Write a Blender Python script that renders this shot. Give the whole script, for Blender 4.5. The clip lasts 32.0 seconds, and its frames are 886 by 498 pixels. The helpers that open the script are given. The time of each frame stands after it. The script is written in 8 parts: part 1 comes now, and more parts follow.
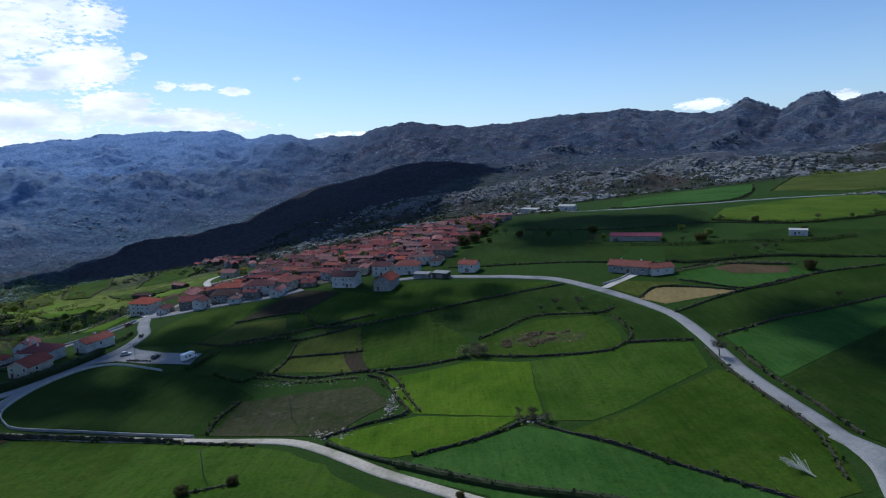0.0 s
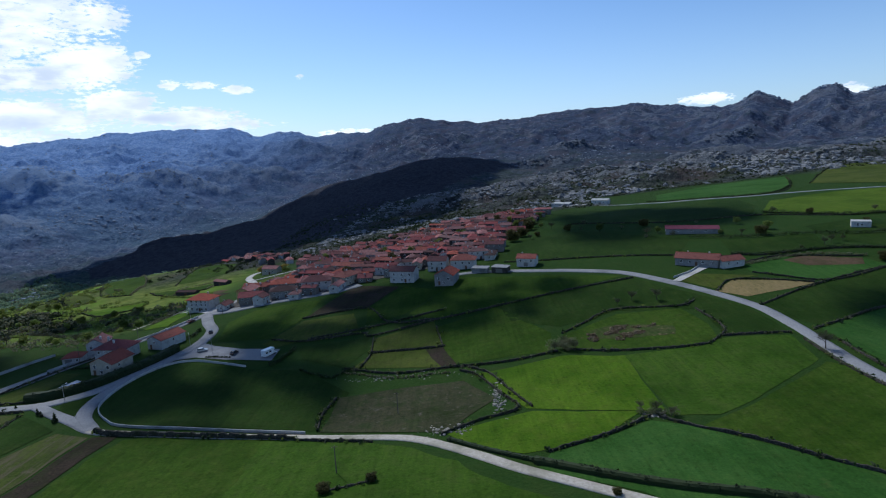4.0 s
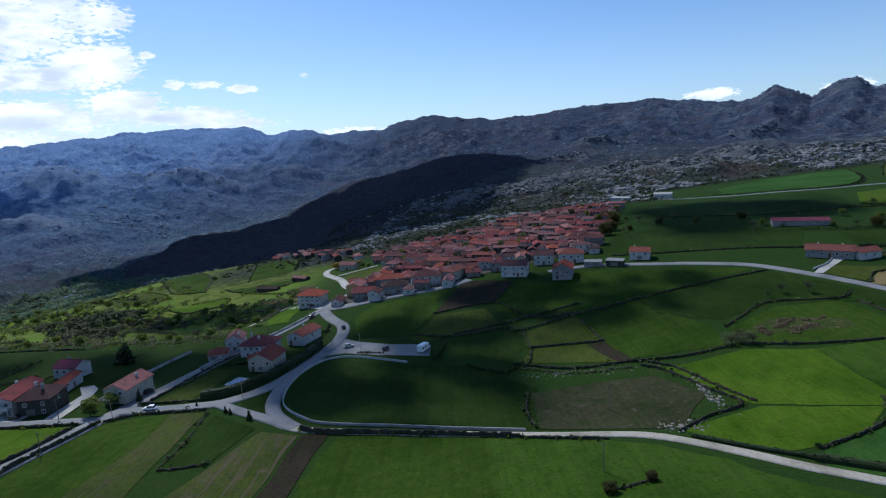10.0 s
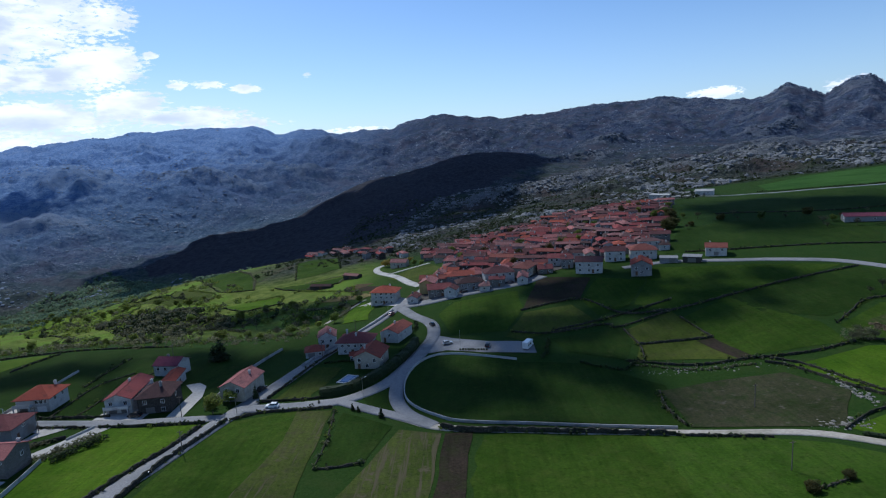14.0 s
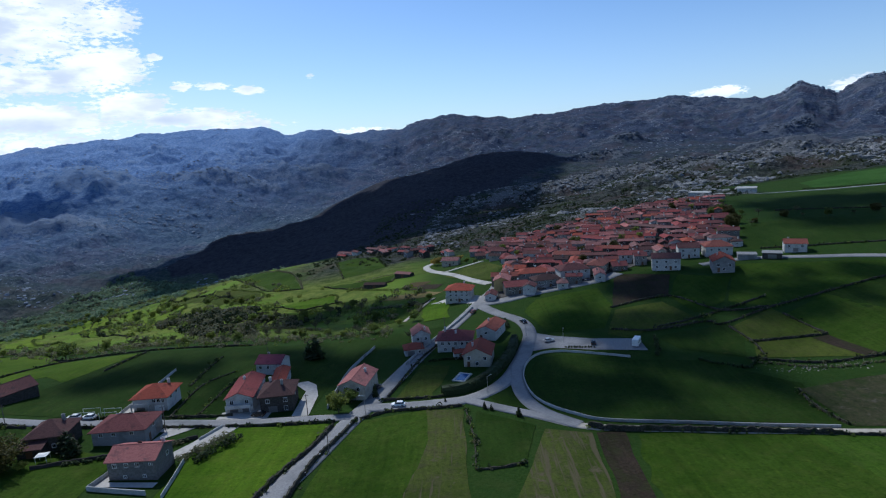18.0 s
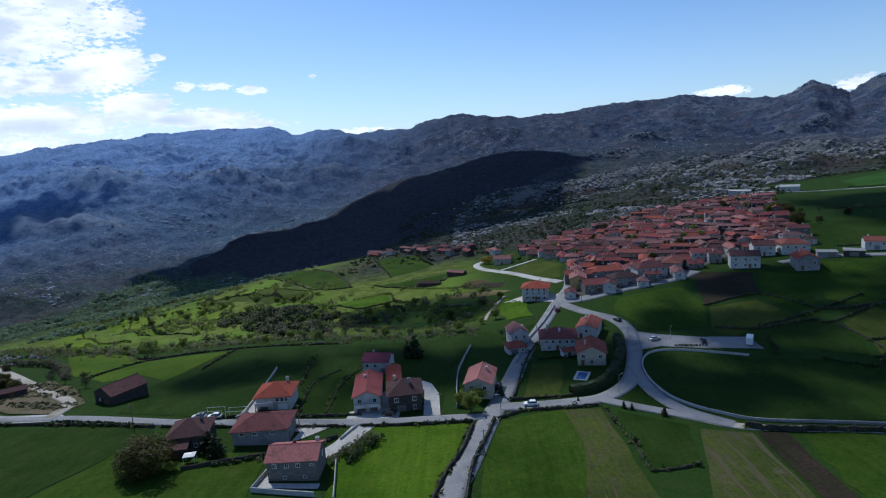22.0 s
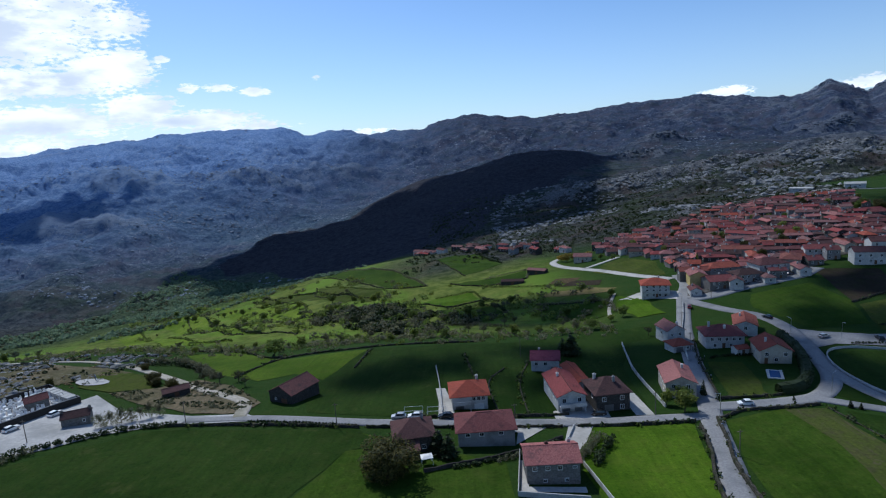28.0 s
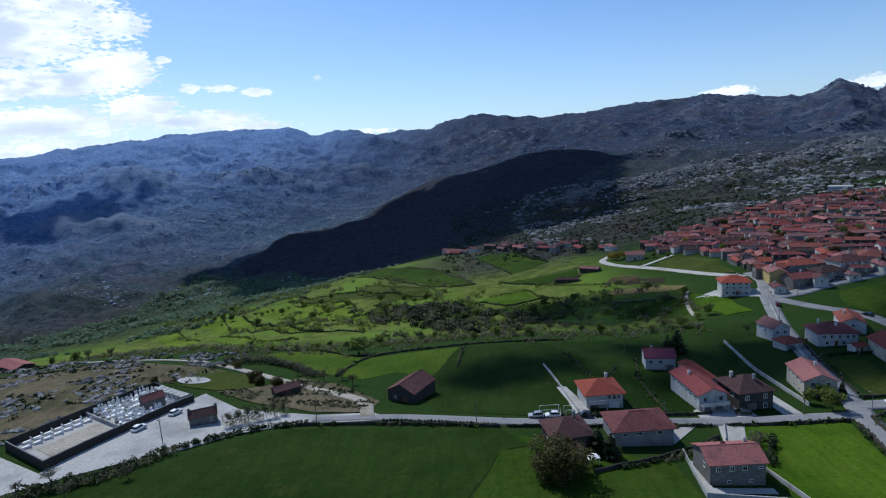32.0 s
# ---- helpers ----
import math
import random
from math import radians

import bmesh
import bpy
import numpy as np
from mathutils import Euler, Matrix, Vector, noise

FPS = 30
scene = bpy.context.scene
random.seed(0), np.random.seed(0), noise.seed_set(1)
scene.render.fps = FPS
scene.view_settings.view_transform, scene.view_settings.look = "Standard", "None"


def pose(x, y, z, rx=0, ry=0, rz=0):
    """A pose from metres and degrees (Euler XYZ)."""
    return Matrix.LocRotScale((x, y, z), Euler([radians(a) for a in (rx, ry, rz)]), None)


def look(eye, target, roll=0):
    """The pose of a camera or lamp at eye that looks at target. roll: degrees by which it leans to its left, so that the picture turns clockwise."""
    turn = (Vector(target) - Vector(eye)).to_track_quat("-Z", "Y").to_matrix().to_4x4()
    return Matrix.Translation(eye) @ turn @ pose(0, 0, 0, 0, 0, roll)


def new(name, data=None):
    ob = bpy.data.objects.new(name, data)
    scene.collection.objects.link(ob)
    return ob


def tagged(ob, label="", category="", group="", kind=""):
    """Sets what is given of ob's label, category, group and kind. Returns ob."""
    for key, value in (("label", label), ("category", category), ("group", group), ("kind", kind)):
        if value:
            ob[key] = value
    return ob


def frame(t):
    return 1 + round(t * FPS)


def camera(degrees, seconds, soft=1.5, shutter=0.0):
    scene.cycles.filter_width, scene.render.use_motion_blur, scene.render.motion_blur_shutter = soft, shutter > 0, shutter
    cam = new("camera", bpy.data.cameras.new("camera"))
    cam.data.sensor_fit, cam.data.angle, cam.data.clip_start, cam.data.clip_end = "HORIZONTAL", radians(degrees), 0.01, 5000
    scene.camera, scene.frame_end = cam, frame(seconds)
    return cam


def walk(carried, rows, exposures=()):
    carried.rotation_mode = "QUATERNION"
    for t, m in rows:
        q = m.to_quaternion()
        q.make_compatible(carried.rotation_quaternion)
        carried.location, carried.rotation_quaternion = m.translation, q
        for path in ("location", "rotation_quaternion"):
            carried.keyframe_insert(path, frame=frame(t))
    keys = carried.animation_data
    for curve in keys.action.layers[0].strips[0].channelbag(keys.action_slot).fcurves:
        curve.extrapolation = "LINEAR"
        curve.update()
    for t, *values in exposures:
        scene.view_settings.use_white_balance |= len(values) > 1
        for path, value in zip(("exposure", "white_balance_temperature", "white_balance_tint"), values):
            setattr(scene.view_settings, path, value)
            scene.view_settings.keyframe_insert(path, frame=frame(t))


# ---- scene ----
cam = camera(74.9, 32.0, 1.15)
METRES, EYE, TILT, LEAN, TURN = 300.0, 73.0, -9.5, 2.6, 0.0
ROWS = [
    (0.0, 0.0, 0.0, 0.0, 0.0, 0.0, -0.0),
    (0.5, -0.0111, 0.0011, -0.0004, 0.07, -0.0, 0.07),
    (1.0, -0.0227, 0.0024, -0.0008, 0.13, -0.02, 0.14),
    (1.5, -0.0341, 0.0036, -0.0013, 0.17, -0.07, 0.17),
    (2.0, -0.0469, 0.005, -0.0017, 0.21, -0.13, 0.17),
    (2.5, -0.0595, 0.006, -0.0023, 0.24, -0.18, 0.2),
    (3.0, -0.0739, 0.0076, -0.0026, 0.28, -0.24, 0.27),
    (3.5, -0.0878, 0.0092, -0.0033, 0.34, -0.29, 0.33),
    (5.5, -0.1505, 0.0144, -0.0059, 0.55, -0.42, 0.51),
    (6.0, -0.1671, 0.0157, -0.0062, 0.58, -0.42, 0.56),
    (6.5, -0.1822, 0.0176, -0.0069, 0.62, -0.41, 0.58),
    (7.0, -0.199, 0.0188, -0.0075, 0.65, -0.42, 0.6),
    (7.5, -0.2147, 0.0206, -0.0077, 0.68, -0.43, 0.65),
    (8.0, -0.2317, 0.0225, -0.0083, 0.72, -0.47, 0.65),
    (8.5, -0.2477, 0.0243, -0.0084, 0.75, -0.5, 0.67),
    (9.0, -0.2651, 0.0263, -0.0087, 0.82, -0.54, 0.67),
    (9.5, -0.2814, 0.0278, -0.009, 0.86, -0.55, 0.7),
    (10.0, -0.2985, 0.0295, -0.0096, 0.9, -0.56, 0.71),
    (10.5, -0.3141, 0.0308, -0.0101, 0.95, -0.56, 0.74),
    (11.0, -0.3307, 0.0324, -0.0107, 1.01, -0.56, 0.76),
    (11.5, -0.3461, 0.0337, -0.0109, 1.04, -0.58, 0.77),
    (12.0, -0.3627, 0.0353, -0.0114, 1.08, -0.6, 0.76),
    (12.5, -0.3779, 0.0365, -0.0119, 1.13, -0.63, 0.79),
    (13.0, -0.3944, 0.0384, -0.0123, 1.17, -0.63, 0.81),
    (13.5, -0.4095, 0.0394, -0.0131, 1.21, -0.63, 0.8),
    (14.0, -0.4258, 0.0407, -0.0136, 1.22, -0.62, 0.82),
    (14.5, -0.4409, 0.0418, -0.0143, 1.27, -0.6, 0.84),
    (16.5, -0.5044, 0.0496, -0.017, 1.45, -0.58, 0.91),
    (17.0, -0.5206, 0.051, -0.0173, 1.48, -0.56, 0.93),
    (17.5, -0.5356, 0.0523, -0.0179, 1.53, -0.56, 0.93),
    (18.0, -0.5521, 0.0539, -0.0182, 1.55, -0.57, 0.95),
    (18.5, -0.5672, 0.055, -0.0183, 1.57, -0.59, 0.98),
    (19.0, -0.5834, 0.057, -0.019, 1.62, -0.57, 0.95),
    (19.5, -0.5985, 0.0581, -0.0191, 1.65, -0.57, 0.94),
    (20.0, -0.615, 0.0595, -0.0195, 1.7, -0.57, 0.95),
    (20.5, -0.6303, 0.0605, -0.0199, 1.72, -0.56, 0.93),
    (21.0, -0.647, 0.0621, -0.0203, 1.72, -0.56, 0.93),
    (21.5, -0.6627, 0.0631, -0.0207, 1.76, -0.55, 0.92),
    (22.0, -0.6796, 0.0644, -0.021, 1.79, -0.56, 0.92),
    (22.5, -0.6951, 0.0658, -0.0214, 1.85, -0.54, 0.91),
    (23.0, -0.7121, 0.067, -0.0219, 1.85, -0.54, 0.9),
    (23.5, -0.7277, 0.0681, -0.0223, 1.88, -0.53, 0.91),
    (24.0, -0.7445, 0.0696, -0.0228, 1.92, -0.5, 0.92),
    (24.5, -0.7601, 0.071, -0.0231, 1.97, -0.48, 0.92),
    (25.0, -0.777, 0.0723, -0.0235, 2.0, -0.48, 0.93),
    (25.5, -0.7923, 0.0739, -0.0237, 2.02, -0.47, 0.93),
    (27.5, -0.8549, 0.08, -0.0254, 2.11, -0.49, 0.99),
    (28.0, -0.8714, 0.0817, -0.026, 2.13, -0.47, 0.99),
    (28.5, -0.8863, 0.083, -0.0265, 2.16, -0.47, 1.01),
    (29.0, -0.9024, 0.0844, -0.0271, 2.17, -0.48, 1.03),
    (29.5, -0.9173, 0.0856, -0.0275, 2.19, -0.47, 1.02),
    (30.0, -0.9334, 0.087, -0.028, 2.22, -0.47, 1.01),
    (30.5, -0.9482, 0.0882, -0.0284, 2.24, -0.46, 1.02),
    (31.0, -0.9641, 0.0896, -0.0289, 2.24, -0.45, 1.01),
    (31.5, -0.9788, 0.0911, -0.0294, 2.24, -0.44, 1.01),
    (32.0, -0.9951, 0.0922, -0.0297, 2.26, -0.44, 0.99),
]
walk(cam, [(t, pose(0, 0, EYE, TILT, LEAN, TURN) @ pose(METRES * x, METRES * y, METRES * z, 90 + pitch, roll, yaw)) for t, x, y, z, yaw, pitch, roll in ROWS], [(0.0, 0.0, 5650, 8), (32.0, 0.0, 5650, 8)])

# ---- daylight: sun behind the village, to the left, half-clouded blue sky ----
SUN_AZ, SUN_EL = radians(-32), radians(48)
SUN_WAY = Vector((math.sin(SUN_AZ) * math.cos(SUN_EL), math.cos(SUN_AZ) * math.cos(SUN_EL), math.sin(SUN_EL)))
sun = new("sun", bpy.data.lights.new("sun", "SUN"))
sun.data.energy, sun.data.angle, sun.data.color = 3.4, radians(0.6), (1.0, 0.94, 0.84)
sun.matrix_world = look((0, 0, 900), Vector((0, 0, 900)) - SUN_WAY)


def link(tree, a, b):
    tree.links.new(a, b)


def math_node(tree, kind, a, b=None, c=None, clamp=False):
    n = tree.nodes.new("ShaderNodeMath")
    n.operation, n.use_clamp = kind, clamp
    for k, v in enumerate((a, b, c)):
        if v is None:
            continue
        if isinstance(v, (int, float)):
            n.inputs[k].default_value = v
        else:
            link(tree, v, n.inputs[k])
    return n.outputs[0]


def ramp(tree, value, lo, hi, smoothly=True):
    """0 below lo, 1 above hi."""
    n = tree.nodes.new("ShaderNodeMapRange")
    n.interpolation_type = "SMOOTHSTEP" if smoothly else "LINEAR"
    link(tree, value, n.inputs[0])
    n.inputs[1].default_value, n.inputs[2].default_value = lo, hi
    if lo > hi:
        n.inputs[1].default_value, n.inputs[2].default_value, n.inputs[3].default_value, n.inputs[4].default_value = hi, lo, 1, 0
    return n.outputs[0]


def mix_colour(tree, fac, a, b, kind="MIX"):
    n = tree.nodes.new("ShaderNodeMix")
    n.data_type, n.blend_type = "RGBA", kind
    for k, v in ((0, fac), (6, a), (7, b)):
        if isinstance(v, (int, float)):
            n.inputs[k].default_value = v
        elif isinstance(v, tuple):
            n.inputs[k].default_value = (*v, 1) if len(v) == 3 else v
        else:
            link(tree, v, n.inputs[k])
    return n.outputs[2]


def noise_node(tree, coord, scale, detail=4, rough=0.55, lacunarity=2.0):
    n = tree.nodes.new("ShaderNodeTexNoise")
    n.inputs["Scale"].default_value, n.inputs["Detail"].default_value = scale, detail
    n.inputs["Roughness"].default_value, n.inputs["Lacunarity"].default_value = rough, lacunarity
    link(tree, coord, n.inputs["Vector"])
    return n.outputs[0]


world = bpy.data.worlds.new("sky")
scene.world = world
world.use_nodes = True
wt = world.node_tree
wt.nodes.clear()
sky = wt.nodes.new("ShaderNodeTexSky")
sky.sky_type, sky.sun_disc = "NISHITA", False
sky.sun_elevation, sky.sun_rotation = SUN_EL, SUN_AZ
sky.altitude, sky.air_density, sky.dust_density, sky.ozone_density = 1100, 1.0, 1.2, 2.0
wc = wt.nodes.new("ShaderNodeTexCoord").outputs["Generated"]
sep = wt.nodes.new("ShaderNodeSeparateXYZ")
link(wt, wc, sep.inputs[0])
az = math_node(wt, "ARCTAN2", sep.outputs[0], sep.outputs[1])
el = math_node(wt, "ARCSINE", sep.outputs[2])
comb = wt.nodes.new("ShaderNodeCombineXYZ")
link(wt, az, comb.inputs[0])
link(wt, math_node(wt, "MULTIPLY", el, 2.6), comb.inputs[1])
billow = noise_node(wt, comb.outputs[0], 8.5, 10, 0.6)
# banks and puffs of cumulus: azimuth, elevation and half sizes in degrees, fullness
def bank(parts):
    most = None
    for a0, e0, ra, re, full in parts:
        da = math_node(wt, "MULTIPLY", math_node(wt, "SUBTRACT", az, radians(a0)), 1 / radians(ra))
        de = math_node(wt, "MULTIPLY", math_node(wt, "SUBTRACT", el, radians(e0)), 1 / radians(re))
        q = math_node(wt, "ADD", math_node(wt, "MULTIPLY", da, da), math_node(wt, "MULTIPLY", de, de))
        one = math_node(wt, "MULTIPLY", math_node(wt, "SUBTRACT", 1.0, math_node(wt, "MULTIPLY", q, 0.5), None, True), full)
        most = one if most is None else math_node(wt, "MAXIMUM", most, one)
    return most


high_bank = bank(((-39, 12.0, 10, 5.0, 1.0), (-30.5, 8.4, 3.6, 1.6, 1.0), (-36, 7.4, 8, 1.5, 1.0), (-30, 11.8, 3.0, 1.8, 0.8), (-48, 9, 9, 4, 1.0)))
low_bank = bank(((-28.8, 4.9, 3.6, 1.5, 1.0), (-24.5, 4.0, 5.0, 0.9, 1.0), (-36, 4.2, 6.5, 1.6, 0.9), (-19.0, 3.1, 4.0, 0.55, 0.8), (-40, 2.6, 9, 1.3, 0.75), (-10, 2.1, 4.0, 0.4, 0.62)))
puffs = bank(((-24.6, 6.7, 1.1, 0.45, 0.85), (-22.2, 6.7, 1.7, 0.4, 0.85), (-19.0, 6.25, 1.5, 0.42, 0.95), (-13.4, 7.3, 0.5, 0.28, 0.75), (-26.5, 9.2, 0.7, 0.35, 0.75), (23.8, 3.15, 2.2, 0.5, 0.9), (33.4, 2.9, 2.0, 0.6, 0.9), (-40, 20, 18, 7, 0.6), (60, 14, 20, 6, 0.5), (150, 18, 40, 8, 0.6)))
cover = math_node(wt, "MAXIMUM", math_node(wt, "MAXIMUM", high_bank, low_bank), puffs)
fray, wisp = noise_node(wt, comb.outputs[0], 26.0, 8, 0.62), noise_node(wt, comb.outputs[0], 85.0, 6, 0.62)
ragged = math_node(wt, "ADD", math_node(wt, "MULTIPLY", math_node(wt, "SUBTRACT", billow, 0.5), 1.25), math_node(wt, "MULTIPLY", math_node(wt, "SUBTRACT", fray, 0.5), 0.9))
ragged = math_node(wt, "ADD", ragged, math_node(wt, "MULTIPLY", math_node(wt, "SUBTRACT", wisp, 0.5), 1.5))
density = ramp(wt, math_node(wt, "ADD", cover, math_node(wt, "MULTIPLY", ragged, ramp(wt, cover, 0.0, 0.35))), 0.4, 0.74)
haze = ramp(wt, el, radians(15), radians(-1))
glare = math_node(wt, "MULTIPLY", ramp(wt, az, radians(-8), radians(-40)), ramp(wt, el, radians(9), radians(1)))
shade = noise_node(wt, comb.outputs[0], 16.0, 5, 0.5)
white = mix_colour(wt, ramp(wt, shade, 0.35, 0.62), (7.6, 8.0, 8.7), (10.5, 10.5, 10.4))
under = math_node(wt, "MULTIPLY", math_node(wt, "MULTIPLY", ramp(wt, el, radians(4.7), radians(3.9)), ramp(wt, low_bank, 0.7, 0.95)), ramp(wt, az, radians(-22), radians(-26)))
under = math_node(wt, "MAXIMUM", under, math_node(wt, "MULTIPLY", ramp(wt, high_bank, 0.8, 1.0), ramp(wt, shade, 0.56, 0.4)))
white = mix_colour(wt, math_node(wt, "MULTIPLY", under, 0.8), white, (6.2, 6.8, 7.8))
blue = mix_colour(wt, 1.0, sky.outputs[0], (0.82, 0.94, 1.07), "MULTIPLY")
hazy = mix_colour(wt, math_node(wt, "MULTIPLY", haze, 0.28), blue, (6.6, 7.6, 8.8))
hazy = mix_colour(wt, math_node(wt, "MULTIPLY", glare, 0.6), hazy, (8.6, 9.0, 9.5))
cloudy = mix_colour(wt, density, hazy, white)
back = wt.nodes.new("ShaderNodeBackground")
back.inputs[1].default_value = 0.105
link(wt, cloudy, back.inputs[0])
out = wt.nodes.new("ShaderNodeOutputWorld")
link(wt, back.outputs[0], out.inputs[0])

# ---- materials ----
def blank(name, rough=0.85, metal=0.0):
    m = bpy.data.materials.new(name)
    m.use_nodes = True
    t = m.node_tree
    b = t.nodes["Principled BSDF"]
    b.inputs["Roughness"].default_value, b.inputs["Metallic"].default_value = rough, metal
    b.inputs["Specular IOR Level"].default_value = 0.03 if rough >= 0.85 else 0.3
    return m, t, b


def coords(t, kind="Object"):
    return t.nodes.new("ShaderNodeTexCoord").outputs[kind]


def bump(t, b, height_out, strength, distance):
    n = t.nodes.new("ShaderNodeBump")
    n.inputs["Strength"].default_value, n.inputs["Distance"].default_value = strength, distance
    link(t, height_out, n.inputs["Height"])
    link(t, n.outputs[0], b.inputs["Normal"])


def surface(name, c1, c2, c3=None, fine=3.0, broad=0.15, rough=0.85, relief=0.4, depth=0.05, metal=0.0, vary=0.0):
    """A plain surface with grain and broad stains: c1 to c2 by the grain, towards c3 by the stains; vary: change from object to object."""
    m, t, b = blank(name, rough, metal)
    co = coords(t)
    g = noise_node(t, co, fine, 6, 0.62)
    col = mix_colour(t, ramp(t, g, 0.32, 0.68), c1, c2)
    if c3:
        col = mix_colour(t, ramp(t, noise_node(t, co, broad, 4, 0.55), 0.45, 0.72), col, c3)
    if vary:
        info = t.nodes.new("ShaderNodeObjectInfo").outputs["Random"]
        hsv = t.nodes.new("ShaderNodeHueSaturation")
        link(t, math_node(t, "ADD", 0.5 - 0.012 * vary, math_node(t, "MULTIPLY", info, 0.024 * vary)), hsv.inputs["Hue"])
        link(t, math_node(t, "ADD", 1 - 0.35 * vary, math_node(t, "MULTIPLY", info, 0.7 * vary)), hsv.inputs["Value"])
        link(t, col, hsv.inputs["Color"])
        col = hsv.outputs[0]
    link(t, col, b.inputs["Base Color"])
    if relief:
        bump(t, b, g, relief, depth)
    return m


def grass(name, c1, c2, c3, rows=0.0, turn=0.0, spots=None):
    """Meadow or crop: blades as grain, clumps, broad tone; rows: metres between sown rows or mown strips."""
    m, t, b = blank(name, 0.95)
    co = coords(t)
    c1, c2, c3 = ((r * 1.06, g * 0.98, b_ * 1.1 + 0.0015) for r, g, b_ in (c1, c2, c3))
    fine, clump, wide = noise_node(t, co, 1.6, 6, 0.7), noise_node(t, co, 0.22, 5, 0.65), noise_node(t, co, 0.035, 4, 0.6)
    col = mix_colour(t, ramp(t, fine, 0.3, 0.7), c1, c2)
    col = mix_colour(t, math_node(t, "MULTIPLY", ramp(t, clump, 0.42, 0.7), 0.7), col, c3)
    col = mix_colour(t, ramp(t, wide, 0.38, 0.66), col, mix_colour(t, 1.0, col, (0.62, 0.72, 0.6), "MULTIPLY"))
    tuft = noise_node(t, co, 0.55, 4, 0.7)
    col = mix_colour(t, math_node(t, "MULTIPLY", ramp(t, tuft, 0.57, 0.68), 0.5), col, mix_colour(t, 1.0, col, (0.55, 0.62, 0.6), "MULTIPLY"))
    blade = noise_node(t, co, 0.9, 5, 0.75)
    col = mix_colour(t, math_node(t, "MULTIPLY", ramp(t, blade, 0.54, 0.64), 0.55), col, mix_colour(t, 1.0, col, (0.5, 0.56, 0.52), "MULTIPLY"))
    col = mix_colour(t, math_node(t, "MULTIPLY", ramp(t, blade, 0.45, 0.36), 0.5), col, mix_colour(t, 1.0, col, (1.5, 1.4, 1.2), "MULTIPLY"))
    bare = noise_node(t, co, 0.13, 6, 0.72)
    col = mix_colour(t, math_node(t, "MULTIPLY", ramp(t, bare, 0.6, 0.72), 0.35), col, (0.075, 0.078, 0.026))
    if rows:
        mp = t.nodes.new("ShaderNodeMapping")
        mp.inputs["Rotation"].default_value = (0, 0, radians(turn))
        link(t, co, mp.inputs[0])
        w = t.nodes.new("ShaderNodeTexWave")
        w.inputs["Scale"].default_value, w.inputs["Distortion"].default_value = 0.314 / rows, 9.0
        w.inputs["Detail"].default_value, w.inputs["Detail Scale"].default_value = 3, 0.6
        link(t, mp.outputs[0], w.inputs[0])
        col = mix_colour(t, math_node(t, "MULTIPLY", ramp(t, w.outputs["Fac"], 0.35, 0.8), 0.13), col, mix_colour(t, 1.0, col, (0.5, 0.6, 0.5), "MULTIPLY"))
    # long mowing and grazing streaks
        st = t.nodes.new("ShaderNodeMapping")
        st.inputs["Rotation"].default_value, st.inputs["Scale"].default_value = (0, 0, radians(turn)), (0.7, 0.035, 0.3)
        link(t, co, st.inputs[0])
        drag = noise_node(t, st.outputs[0], 1.0, 5, 0.65)
        col = mix_colour(t, math_node(t, "MULTIPLY", ramp(t, drag, 0.46, 0.7), 0.4), col, mix_colour(t, 1.0, col, (0.55, 0.6, 0.55), "MULTIPLY"))
        col = mix_colour(t, math_node(t, "MULTIPLY", ramp(t, drag, 0.46, 0.3), 0.4), col, mix_colour(t, 1.0, col, (1.45, 1.3, 1.2), "MULTIPLY"))
    if spots:
        worn = ramp(t, noise_node(t, co, 0.3, 6, 0.72), 0.56, 0.7)
        if 0 < rows < 2:
            worn = math_node(t, "MAXIMUM", worn, math_node(t, "MULTIPLY", ramp(t, drag, 0.52, 0.62), 0.8))
        col = mix_colour(t, worn, col, spots)
    link(t, col, b.inputs["Base Color"])
    bump(t, b, fine, 0.7, 0.25)
    return m


def tiles(name, c1, c2, c3, vary=1.0):
    """Clay roof tiles: courses across the slope, rolls down it, weathered patches. Roof slopes carry their own plan in uv metres."""
    m, t, b = blank(name, 0.88)
    uv = t.nodes.new("ShaderNodeUVMap").outputs[0]
    s = t.nodes.new("ShaderNodeSeparateXYZ")
    link(t, uv, s.inputs[0])
    roll = math_node(t, "ABSOLUTE", math_node(t, "SINE", math_node(t, "MULTIPLY", s.outputs[0], math.pi / 0.28)))
    course = math_node(t, "FRACT", math_node(t, "DIVIDE", s.outputs[1], 0.38))
    co = coords(t)
    grain = noise_node(t, co, 3.2, 5, 0.7)
    col = mix_colour(t, ramp(t, grain, 0.34, 0.66), c1, c2)
    col = mix_colour(t, ramp(t, noise_node(t, co, 0.42, 5, 0.7), 0.5, 0.72), col, c3)
    col = mix_colour(t, math_node(t, "MULTIPLY", math_node(t, "SUBTRACT", 1.0, roll), 0.35), col, mix_colour(t, 1.0, col, (0.35, 0.3, 0.3), "MULTIPLY"))
    info = t.nodes.new("ShaderNodeObjectInfo").outputs["Random"]
    hsv = t.nodes.new("ShaderNodeHueSaturation")
    link(t, math_node(t, "ADD", 1 - 0.4 * vary, math_node(t, "MULTIPLY", info, 0.85 * vary)), hsv.inputs["Value"])
    link(t, math_node(t, "ADD", 1 - 0.25 * vary, math_node(t, "MULTIPLY", info, 0.4 * vary)), hsv.inputs["Saturation"])
    link(t, col, hsv.inputs["Color"])
    link(t, hsv.outputs[0], b.inputs["Base Color"])
    bump(t, b, math_node(t, "ADD", roll, math_node(t, "MULTIPLY", course, 0.5)), 0.8, 0.07)
    return m


